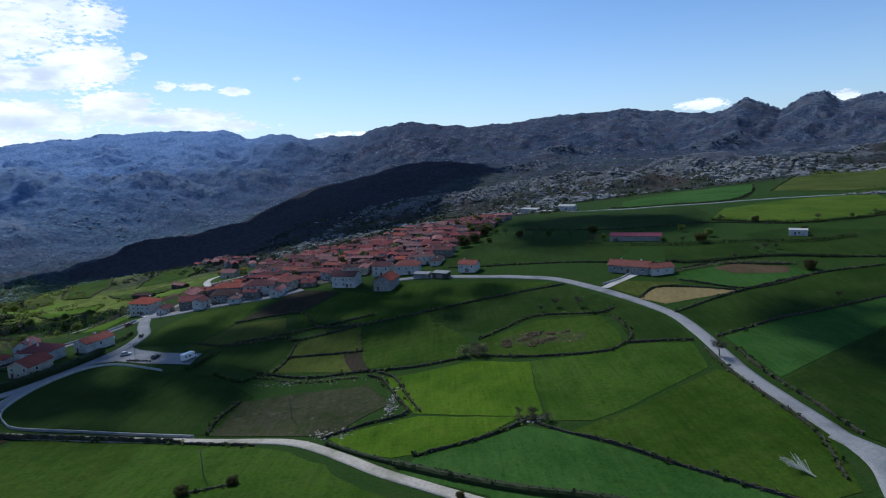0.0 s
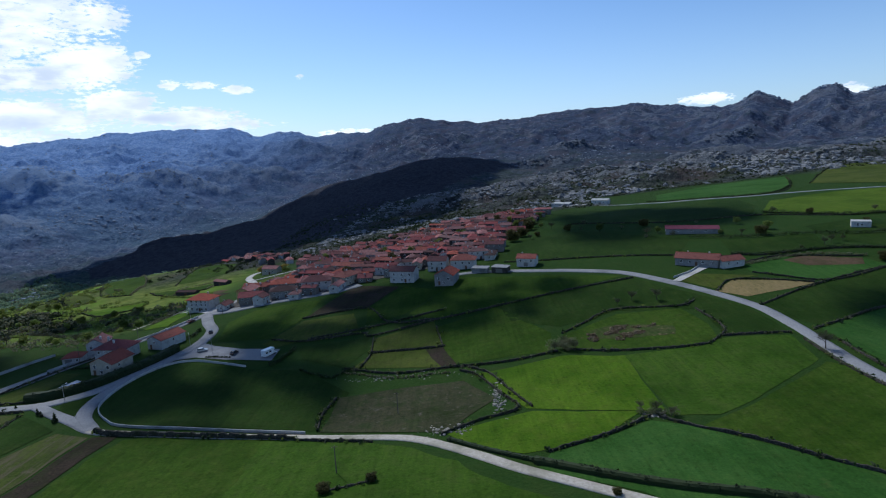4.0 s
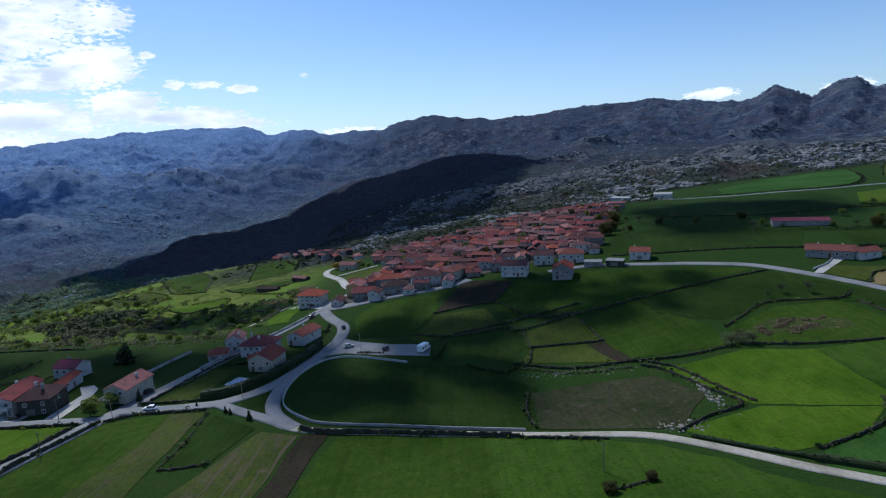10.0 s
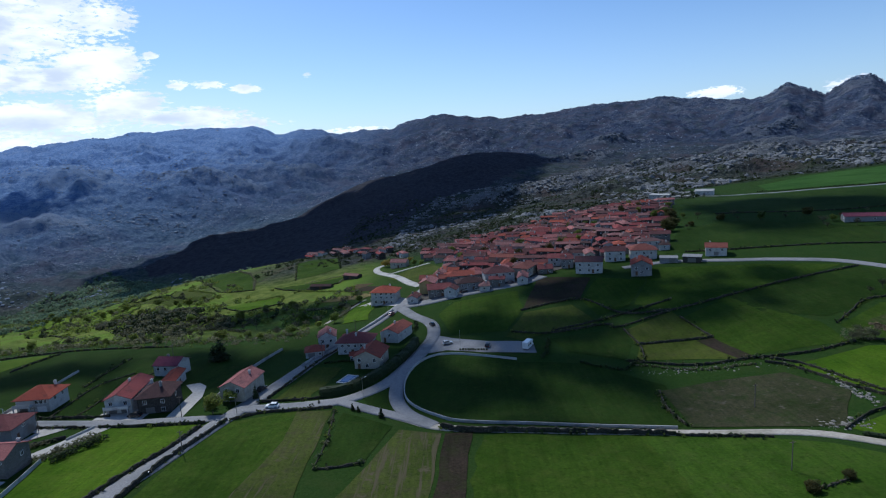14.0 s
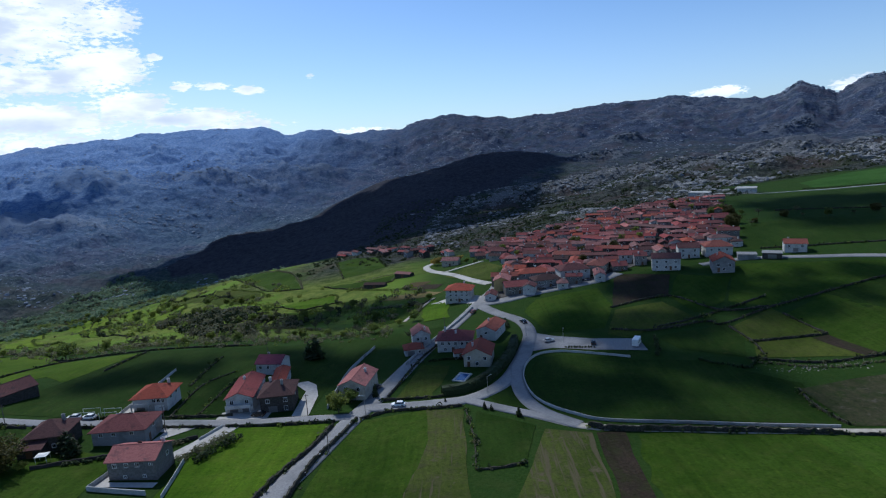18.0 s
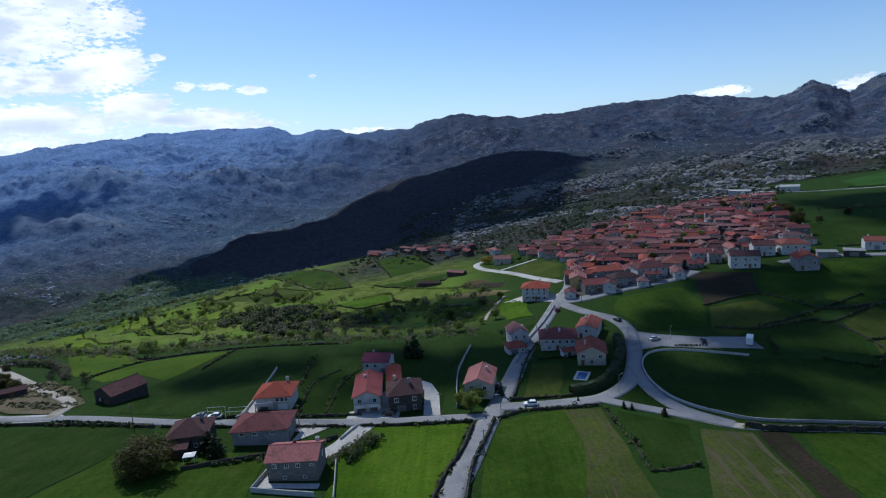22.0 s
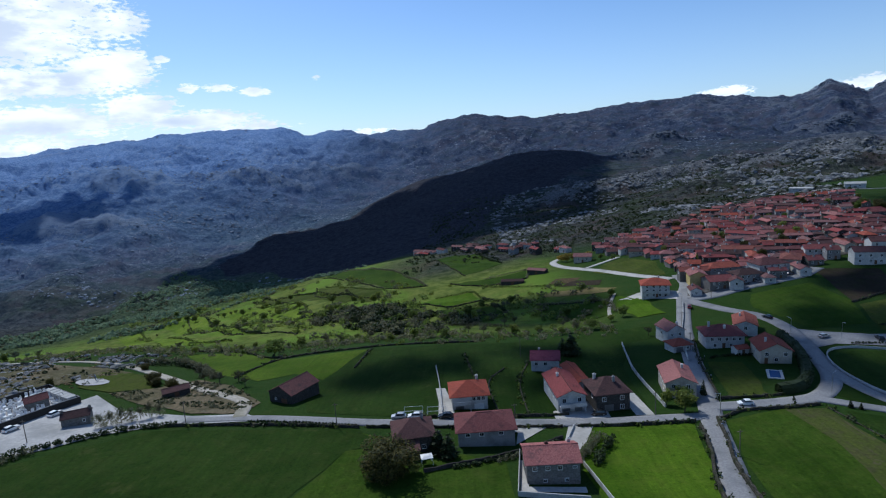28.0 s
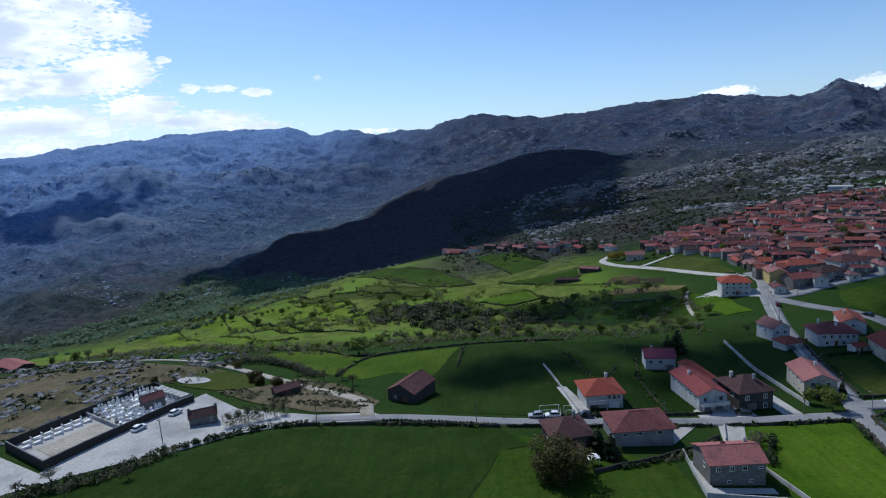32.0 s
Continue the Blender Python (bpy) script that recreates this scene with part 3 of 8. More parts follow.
# ---- mesh helpers ----
class Shape:
    """Collects faces of one mesh, with plan uv in metres on each face."""

    def __init__(self):
        self.v, self.f, self.uv = [], [], []

    def face(self, pts, uv=None):
        n = len(self.v)
        self.v += [tuple(p) for p in pts]
        self.f.append(tuple(range(n, n + len(pts))))
        if uv is None:
            a, b, c = Vector(pts[0]), Vector(pts[1]), Vector(pts[2])
            e = (b - a).normalized() if (b - a).length > 1e-6 else Vector((1, 0, 0))
            nrm = (b - a).cross(c - a)
            nrm = nrm.normalized() if nrm.length > 1e-9 else Vector((0, 0, 1))
            w = nrm.cross(e)
            uv = [((Vector(p) - a).dot(e), (Vector(p) - a).dot(w)) for p in pts]
        self.uv.append(uv)

    def box(self, x0, x1, y0, y1, z0, z1, taper=0.0):
        a, t = [(x0, y0), (x1, y0), (x1, y1), (x0, y1)], taper
        b = [(x0 + t, y0 + t), (x1 - t, y0 + t), (x1 - t, y1 - t), (x0 + t, y1 - t)]
        lo, hi = [(*p, z0) for p in a], [(*p, z1) for p in b]
        for k in range(4):
            j = (k + 1) % 4
            self.face([lo[k], lo[j], hi[j], hi[k]])
        self.face(hi)
        self.face(lo[::-1])
        return self

    def tube(self, p, q, r0, r1, sides=6, caps=True):
        p, q = Vector(p), Vector(q)
        w = (q - p).normalized()
        a = w.orthogonal().normalized()
        b = w.cross(a)
        ring = lambda c, r: [c + (a * math.cos(2 * math.pi * k / sides) + b * math.sin(2 * math.pi * k / sides)) * r for k in range(sides)]
        lo, hi = ring(p, r0), ring(q, r1)
        for k in range(sides):
            j = (k + 1) % sides
            self.face([lo[k], lo[j], hi[j], hi[k]])
        if caps:
            self.face(hi)
            self.face(lo[::-1])
        return self

    def mesh(self, name, material, shade=False):
        me = bpy.data.meshes.new(name)
        me.from_pydata(self.v, [], self.f)
        layer = me.uv_layers.new(name="uv")
        layer.data.foreach_set("uv", [c for face in self.uv for p in face for c in p])
        if material:
            me.materials.append(material)
        if shade:
            me.polygons.foreach_set("use_smooth", [True] * len(me.polygons))
        me.update()
        return me


def part(name, shape, material, parent, label="", at=None, smooth_it=False):
    """One mesh object under a thing or a part. shape: a Shape or a finished mesh."""
    me = shape.mesh(name, material, smooth_it) if isinstance(shape, Shape) else shape
    ob = new(name, me)
    ob.parent = parent
    if at is not None:
        ob.matrix_basis = at
    if label:
        ob["label"] = label
    return ob


def thing(name, label, category, at=None, group="", kind=""):
    """An empty that parents its parts, at its base."""
    ob = new(name)
    ob.empty_display_size = 0.5
    if at is not None:
        ob.matrix_basis = at
    return tagged(ob, label, category, group, kind)


def whole(name, verts, faces, material, label, category, group="", kind="", shade=True):
    me = bpy.data.meshes.new(name)
    me.from_pydata(verts, [], faces)
    me.materials.append(material)
    if shade:
        me.polygons.foreach_set("use_smooth", [True] * len(me.polygons))
    me.update()
    return tagged(new(name, me), label, category, group, kind)


def curve_through(pts, step):
    """Points at that spacing on a smooth line through plan points."""
    p = np.array(pts, float)
    if len(p) == 2:
        p = np.array([p[0], (p[0] + p[1]) / 2, p[1]])
    ext = np.vstack([2 * p[0] - p[1], p, 2 * p[-1] - p[-2]])
    line = []
    for k in range(1, len(ext) - 2):
        a, b, c, d = ext[k - 1:k + 3]
        n = max(2, int(np.hypot(*(c - b)) / step))
        s = np.linspace(0, 1, n, endpoint=False)[:, None]
        line.append(0.5 * (2 * b + (c - a) * s + (2 * a - 5 * b + 4 * c - d) * s**2 + (3 * b - a - 3 * c + d) * s**3))
    return np.vstack([*line, p[-1:]])


def sides_of(line):
    d = np.gradient(line, axis=0)
    d /= np.maximum(np.hypot(d[:, 0], d[:, 1]), 1e-6)[:, None]
    return np.stack([-d[:, 1], d[:, 0]], 1)


def ribbon(name, pts, width, lift, material, label, category, group=""):
    """A road surface on the ground along a smooth line, with a slight camber and thick edges."""
    line = curve_through(pts, 2.5)
    n = sides_of(line)
    widths = width * (1 + 0.05 * fractal(line[:, 0], line[:, 1], 14, 2, 40))[:, None]
    offs = (-0.5, -0.25, 0.0, 0.25, 0.5)
    cols = [line + n * widths * o for o in offs]
    zs = [height(c[:, 0], c[:, 1]) + lift + (0.06 if abs(o) < 0.3 else 0.0) for c, o in zip(cols, offs)]
    cols = [cols[0], *cols, cols[-1]]
    zs = [zs[0] - 0.5, *zs, zs[-1] - 0.5]
    m = len(line)
    verts = [(c[i, 0], c[i, 1], z[i]) for c, z in zip(cols, zs) for i in range(m)]
    faces = [(k * m + i + 1, k * m + i, (k + 1) * m + i, (k + 1) * m + i + 1) for k in range(6) for i in range(m - 1)]
    return whole(name, verts, faces, material, label, category, group, "structure")


def drape(name, poly, material, lift, label, category, step=4.0, wobble=0.0, group=""):
    """A patch of ground with that outline, laid on the relief, with a low skirt."""
    edge = []
    n = len(poly)
    for k in range(n):
        a, b = np.array(poly[k], float), np.array(poly[(k + 1) % n], float)
        m = max(1, int(np.hypot(*(b - a)) / step))
        edge += [a + (b - a) * s / m for s in range(m)]
    edge = np.array(edge)
    if wobble:
        edge = edge + wobble * np.stack([fractal(edge[:, 0], edge[:, 1], 12, 2, 51), fractal(edge[:, 0], edge[:, 1], 12, 2, 52)], 1)
    lo, hi = edge.min(0), edge.max(0)
    gx, gy = np.meshgrid(np.arange(lo[0] + step / 2, hi[0], step), np.arange(lo[1] + step / 2, hi[1], step))
    inner = np.stack([gx.ravel(), gy.ravel()], 1)
    keep = inside(inner, edge)
    inner = inner[keep]
    pts = np.vstack([edge, inner])
    count = len(edge)
    vs, _, fs, *_ = geometry.delaunay_2d_cdt([Vector(p) for p in pts], [(k, (k + 1) % count) for k in range(count)], [], 1, 1e-5)
    xy = np.array([tuple(v) for v in vs])
    z = height(xy[:, 0], xy[:, 1]) + lift
    faces = []
    for f in fs:
        a, b, c = xy[list(f)[:3]]
        up = (b[0] - a[0]) * (c[1] - a[1]) - (b[1] - a[1]) * (c[0] - a[0]) > 0
        faces.append(tuple(f) if up else tuple(f)[::-1])
    return whole(name, [(x, y, h) for (x, y), h in zip(xy, z)], faces, material, label, category, group, "structure")


def inside(pts, poly):
    """Which plan points lie in the polygon."""
    x, y = pts[:, 0], pts[:, 1]
    hit = np.zeros(len(pts), bool)
    n = len(poly)
    for k in range(n):
        (x0, y0), (x1, y1) = poly[k], poly[(k + 1) % n]
        if y0 == y1:
            continue
        hit ^= ((y0 > y) != (y1 > y)) & (x < (x1 - x0) * (y - y0) / (y1 - y0) + x0)
    return hit


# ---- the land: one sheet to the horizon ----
# outline of the spur whose cloud shade is painted into the ground
SHADED_SPUR = [(-780, 1160), (-640, 1000), (-450, 850), (-300, 790), (-250, 900), (-220, 1100), (-170, 1290), (-40, 1400), (90, 1560), (150, 1700), (110, 1860), (-310, 1860), (-560, 1760), (-710, 1430)]


def land_sheet():
    mid = np.array((-150.0, -150.0))
    az = np.radians(np.concatenate([np.arange(-180, -64, 4.0), np.arange(-64, 64, 0.19), np.arange(64, 180, 4.0)]))
    r = np.concatenate([np.arange(12, 250, 14.0), 250 * 1.0062 ** np.arange(0, 493)])
    a, rr = np.meshgrid(az, r)
    x, y = (mid[0] + rr * np.sin(a)).ravel(), (mid[1] + rr * np.cos(a)).ravel()
    z = height(x, y)
    nr, na = len(r), len(az)
    i, j = np.meshgrid(np.arange(nr - 1), np.arange(na), indexing="ij")
    j2 = (j + 1) % na
    quads = np.stack([i * na + j, (i + 1) * na + j, (i + 1) * na + j2, i * na + j2], -1).reshape(-1, 4)[:, ::-1]
    me = bpy.data.meshes.new("ground")
    me.vertices.add(len(x))
    me.vertices.foreach_set("co", np.stack([x, y, z], 1).ravel())
    me.loops.add(quads.size)
    me.loops.foreach_set("vertex_index", quads.ravel().astype(np.int32))
    me.polygons.add(len(quads))
    me.polygons.foreach_set("loop_start", (np.arange(len(quads)) * 4).astype(np.int32))
    me.polygons.foreach_set("use_smooth", np.ones(len(quads), bool))
    # distance, stored as range: sets how much haze is painted in
    reach = np.hypot(x - HUB[0], y - HUB[1])
    spots = fractal(x, y, 160, 4, 61)
    valley = smooth(-300, -480, x) * smooth(1200, 850, y) * smooth(380, 520, y) * smooth(-860, -740, x + 45 * fractal(x, y, 90, 3, 63))
    band = smooth(60, -40, np.abs(y - (1500 - 0.2 * x)) - 160) * smooth(-300, -700, x) * 0.6
    # mask of the spur's painted shade, stored as heath
    spur = inside(np.stack([x + 40 * fractal(x, y, 130, 3, 71), y + 40 * fractal(x, y, 130, 3, 72)], 1), np.array(SHADED_SPUR, float)) * 1.0
    stony = 0.55 * fractal(x, y, 170, 5, 11, True) + 0.6 * fractal(x, y, 38, 3, 17, True) + 0.35 * fractal(x + 0.5 * y, y - 0.5 * x, 60, 4, 83, True) * (domes(x, y) > 1) + 0.05 * np.clip(domes(x, y), 0, 12) + 0.5 * fractal(x, y, 420, 3, 97) + 0.3 * smooth(450, 1100, x)
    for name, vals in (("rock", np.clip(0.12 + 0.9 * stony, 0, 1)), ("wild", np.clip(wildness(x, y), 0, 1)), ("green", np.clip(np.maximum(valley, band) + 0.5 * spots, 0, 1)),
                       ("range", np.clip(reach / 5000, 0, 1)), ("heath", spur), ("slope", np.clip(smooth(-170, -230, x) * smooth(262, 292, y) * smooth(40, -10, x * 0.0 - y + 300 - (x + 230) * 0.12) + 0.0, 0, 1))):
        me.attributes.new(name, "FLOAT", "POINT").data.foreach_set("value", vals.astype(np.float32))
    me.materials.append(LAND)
    me.update(calc_edges=True)
    return tagged(new("ground", me), "rolling meadows, scrub valley and rocky granite mountains", "ground", kind="structure")


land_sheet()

# ---- roads and yards ----
ribbon("road", [(-40, 321), (-14, 322), (20, 309), (38, 299), (55, 288), (69, 269), (82, 246), (90, 226), (91, 205), (90, 188), (89, 167), (91, 148), (93, 132), (93, 118), (88, 106), (80, 90)],
       5.0, 0.18, ASPHALT, "pale grey country road winding past the meadows", "road")
ribbon("road", [(92, 131), (98, 119), (106, 108), (118, 92)], 6.0, 0.2, ASPHALT, "pale grey side road at the fork", "road")
ribbon("road", [(-157, 171), (-146, 164), (-138, 158.5), (-128, 156), (-104, 153.5), (-91, 152), (-68, 149), (-53, 147), (-43, 144), (-34, 137.5), (-26, 130.5), (-17, 122.5), (-5, 114.5), (4, 109), (20, 99)],
       3.6, 0.16, DIRT, "narrow pale farm lane along the field walls", "road")
ribbon("road", [(-211, 125), (-210, 132), (-207, 142), (-202, 162), (-197, 179), (-192, 197), (-186, 220), (-177, 250), (-165, 284), (-158, 303), (-150, 322), (-146, 345)],
       6.0, 0.2, ASPHALT, "pale grey village street lined by low walls", "road")
ribbon("road", [(-198, 176), (-188, 176), (-176, 177), (-167, 179), (-159, 186), (-153, 196), (-148, 211), (-144, 226), (-141, 242), (-143, 259), (-152, 276), (-160, 294)],
       5.6, 0.22, ASPHALT, "pale grey lane curving round the houses", "road")
ribbon("road", [(-168, 178.5), (-157, 171), (-146, 164.5), (-138, 158.5)], 4.2, 0.24, ASPHALT, "pale grey link lane", "road")
ribbon("road", [(-150, 204), (-151, 190), (-150, 178), (-146, 168), (-138, 159)], 4.6, 0.26, ASPHALT, "pale grey lane beside the curved parapet", "road")
ribbon("road", [(-199, 170), (-214, 169.5), (-227, 169), (-238, 168.5), (-252, 169), (-280, 169), (-296, 170), (-313, 172.5), (-327, 174), (-345, 173.5)],
       4.6, 0.21, ASPHALT, "pale grey lane past the outlying houses", "road")
ribbon("road", [(-330, 175), (-335, 190), (-352, 202), (-372, 218), (-395, 234), (-413, 243), (-451, 251), (-500, 262)], 4.0, 0.26, DIRT, "pale dirt track climbing past the scrub", "road")
ribbon("road", [(-158, 296), (-148, 296), (-134, 301), (-116, 306), (-98, 312), (-84, 322)], 9.0, 0.23, ASPHALT, "pale grey street with parking below the village", "road")
ribbon("road", [(-152, 336), (-160, 360), (-171, 400), (-182, 426), (-193, 452), (-196, 476), (-186, 492)], 5.4, 0.25, SANDY, "sunlit pale village road", "road")
ribbon("road", [(-182, 426), (-166, 436), (-152, 447)], 4.0, 0.27, SANDY, "sunlit pale branch of the village road", "road")
ribbon("road", [(60, 690), (87, 660), (128, 610), (174, 573), (225, 520), (262, 505), (330, 478)], 2.8, 0.4, GRAVEL, "pale upper road below the rocks", "road")
ribbon("path", [(-184, 333), (-190, 318), (-195, 300), (-197, 288)], 2.0, 0.2, DIRT, "pale footpath between terraces", "path")
drape("car_park", [(-142, 243), (-132, 235), (-119, 229), (-102, 226), (-102, 214), (-121, 217), (-135, 222), (-146, 219)], ASPHALT, 0.2, "pale grey car park beside the walled field", "car park")
drape("plaza", [(-386, 197), (-369, 182), (-345, 177), (-329, 178), (-322, 172), (-349, 169.5), (-362, 163), (-371, 154), (-384, 146), (-393, 139), (-404, 130), (-440, 128), (-440, 150), (-418, 152), (-399, 142)],
      GRAVEL, 0.2, "pale gravel yard in front of the cemetery", "yard")

# ---- fields: each a patch of crop or pasture of its own ----
def field(material, label, *poly, lift=0.1, wobble=0.8):
    return drape("field", poly, material, lift, label, "field", 4.0, wobble, "fields round the village")


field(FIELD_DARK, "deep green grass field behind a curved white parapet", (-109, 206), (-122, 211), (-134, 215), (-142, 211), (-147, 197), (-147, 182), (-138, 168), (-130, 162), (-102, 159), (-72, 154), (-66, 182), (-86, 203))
field(FIELD_DRY, "worn grey-brown pasture beside the lane", (-70, 153), (-69, 178), (-53, 182), (-29, 185), (-20, 167), (-35, 147), lift=0.14)
field(FIELD_LUSH, "bright fresh green meadow between stone walls", (-24, 190), (6, 199), (27, 193), (24, 146), (19, 148), (-12, 157))
field(FIELD_LUSH, "fresh green meadow corner", (-35, 146), (-11, 155), (18, 148), (6, 137), (-10, 131), (-16, 130), (-28, 136))
field(FIELD_CROP, "cool green crop field with a curved stone wall", (-10, 129), (6, 136), (18, 142), (28, 137), (49, 119), (67, 107), (75, 99), (60, 80), (20, 96), (6, 111), (-14, 122))
field(FIELD_MEADOW, "green meadow with faint tracks", (27, 193), (53, 192), (61, 197), (85, 195), (80, 173), (51, 152), (36, 143), (25, 144))
field(FIELD_MID, "deep green meadow beside the country road", (81, 171), (86, 168), (89, 148), (90, 128), (82, 108), (72, 104), (50, 120), (29, 137), (37, 142), (52, 151))
field(FIELD_MID, "rough pasture ringed by stone walls", (11, 220), (36, 236), (62, 234), (64, 213), (61, 199), (52, 194), (26, 199), (9, 206))
field(FIELD_BRACKEN, "patch of dead bracken in the pasture", (18, 219), (30, 224), (44, 221), (51, 215), (48, 207), (32, 208), (20, 212), lift=0.16, wobble=3.0)
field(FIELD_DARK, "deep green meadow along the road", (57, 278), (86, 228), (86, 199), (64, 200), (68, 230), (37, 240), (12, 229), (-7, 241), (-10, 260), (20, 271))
field(FIELD_MID, "green crop field in the hollow", (-39, 242), (-12, 261), (7, 224), (4, 205), (-31, 201), (-36, 219))
field(FIELD_OLIVE, "olive green pasture strip", (-65, 219), (-65, 232), (-40, 250), (-36, 221))
field(FIELD_OLIVE, "olive green pasture below the village", (-109, 238), (-96, 250), (-80, 264), (-71, 240), (-95, 235))
field(FIELD_DARK, "deep green grass strip", (-90, 214), (-94, 228), (-67, 235), (-66, 219), (-72, 204))
field(FIELD_OLIVE, "small olive green pasture", (-69, 203), (-64, 216), (-43, 218), (-33, 199))
field(FIELD_SOIL, "small tilled brown plot", (-43, 217), (-36, 219), (-31, 200), (-36, 197), lift=0.16)
field(FIELD_SOIL, "dark tilled plot below the white houses", (-86, 320), (-60, 310), (-73, 276), (-101, 267), lift=0.14)
field(FIELD_MID, "green meadow below the village street", (-140, 272), (-132, 290), (-100, 298), (-101, 267), (-111, 240), (-134, 240))
field(FIELD_OLIVE, "olive meadow beside the car park", (-101, 262), (-79, 268), (-72, 245), (-90, 238), (-106, 228), (-112, 233))
field(FIELD_MID, "green meadow below the white houses", (-57, 308), (-36, 296), (-54, 262), (-70, 251), (-73, 274))
field(FIELD_MID, "long green crop field under the road", (-30, 316), (20, 300), (52, 284), (20, 272), (-12, 262), (-40, 252), (-52, 262), (-36, 294))
field(FIELD_STRAW, "pale straw stubble field", (83, 249), (97, 262), (128, 252), (114, 245), (92, 239))
field(FIELD_OLIVE, "olive pasture in front of the farm", (74, 269), (86, 275), (111, 265), (97, 263), (84, 252))
field(FIELD_BROWN, "strip of reddish ploughed soil", (133, 285), (146, 290), (168, 280), (163, 271), (139, 275), lift=0.14)
field(FIELD_CROP, "green crop field behind the farm", (113, 285), (135, 291), (168, 281), (172, 266), (135, 254), (110, 269))
field(FIELD_CROP, "cool green crop field beside the road", (98, 200), (132, 217), (180, 232), (230, 240), (220, 220), (161, 205), (97, 163))
field(FIELD_DARK, "deep green field beyond the road", (159, 203), (97, 161), (96, 134), (104, 120), (180, 130), (240, 200))
field(FIELD_DARK, "deep green sloping field", (93, 228), (132, 251), (172, 265), (207, 269), (260, 270), (240, 244), (182, 235), (133, 219), (100, 203), (95, 210))
field(FIELD_CROP, "bright green field below the rocks", (180, 590), (200, 650), (274, 682), (365, 686), (300, 566), (262, 522), (225, 530), lift=0.3)
field(FIELD_OLIVE, "tan green hill pasture", (318, 566), (410, 690), (480, 760), (640, 800), (700, 700), (420, 500), (350, 510), lift=0.3)
field(FIELD_BRIGHT, "sunlit green pasture under the upper road", (187, 406), (225, 465), (290, 480), (350, 470), (324, 420), (285, 373), (222, 370), lift=0.16)
field(FIELD_DARK, "deep green field near the farm barn", (124, 332), (174, 328), (165, 299), (129, 297), (116, 302))
field(FIELD_DARK, "deep green field above the barn", (66, 560), (96, 600), (130, 590), (170, 555), (215, 500), (200, 440), (175, 397), (120, 400), (60, 437), lift=0.2)
field(FIELD_DARK, "green pasture round the white hut", (181, 347), (212, 356), (260, 330), (242, 300), (216, 281), (189, 295), (175, 312))
field(FIELD_DARK, "green field above the red house", (-10, 340), (30, 330), (90, 310), (110, 340), (60, 400), (20, 400), (5, 370), lift=0.14)
field(FIELD_SOIL, "long strip of dark tilled soil", (-135, 154), (-128, 154), (-130, 118), (-137, 118), lift=0.16)
field(FIELD_STRIP, "olive grass strip beside the tilled soil", (-147, 157), (-136, 154), (-138, 118), (-160, 118), (-153, 138))
field(FIELD_DARK, "small deep green plot inside stone walls", (-165, 170), (-149, 159), (-154, 140), (-165, 137), (-165, 152), lift=0.14)
field(FIELD_MID, "green meadow beside the street", (-197, 167), (-180, 172), (-178, 153), (-181, 126), (-184, 112), (-206, 112), (-203, 143))
field(FIELD_STRIP, "worn pasture strip with bare soil", (-180, 172), (-169, 172), (-168, 136), (-166, 118), (-183, 118), (-178, 153), lift=0.13)
field(FIELD_LUSH, "sunlit green meadow beside the lane", (-236, 165), (-206, 166), (-211, 140), (-216, 114), (-236, 112), (-239, 143))
field(FIELD_MID, "wide green meadow below the lane", (-127, 152), (-84, 149), (-84, 96), (-126, 100), wobble=3.0)
field(FIELD_MEADOW, "fresh green meadow below the lane", (-84, 149), (-74, 148), (-55, 144), (-40, 134), (-26, 122), (-10, 108), (-20, 90), (-84, 96), wobble=2.0)
field(FIELD_OLIVE, "walled olive lawn beside the street", (-190, 181), (-183, 213), (-173, 210), (-175, 193), (-178, 186), (-178, 182), lift=0.13)
field(FIELD_DARK, "grass triangle between the lanes", (-161, 180), (-154, 190), (-153.5, 181), (-150, 168), (-158, 174), lift=0.13)
field(FIELD_DARK, "deep green meadow below the lane", (-350, 166), (-294, 165), (-287, 156), (-295, 152), (-303, 130), (-300, 100), (-340, 100), (-392, 130), (-368, 151))
field(FIELD_MID, "fresh green meadow round the houses", (-293, 163), (-287, 155), (-295, 152), (-302, 130), (-298, 100), (-254, 100), (-256, 147), (-269, 152))
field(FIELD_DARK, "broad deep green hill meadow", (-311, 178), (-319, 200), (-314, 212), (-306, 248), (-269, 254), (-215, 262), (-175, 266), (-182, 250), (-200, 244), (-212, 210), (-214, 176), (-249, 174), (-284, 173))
field(FIELD_BRIGHT, "sunlit green meadow at the valley edge", (-398, 278), (-373, 281), (-351, 258), (-340, 249), (-306, 249), (-315, 211), (-328, 220), (-339, 213), (-360, 226))
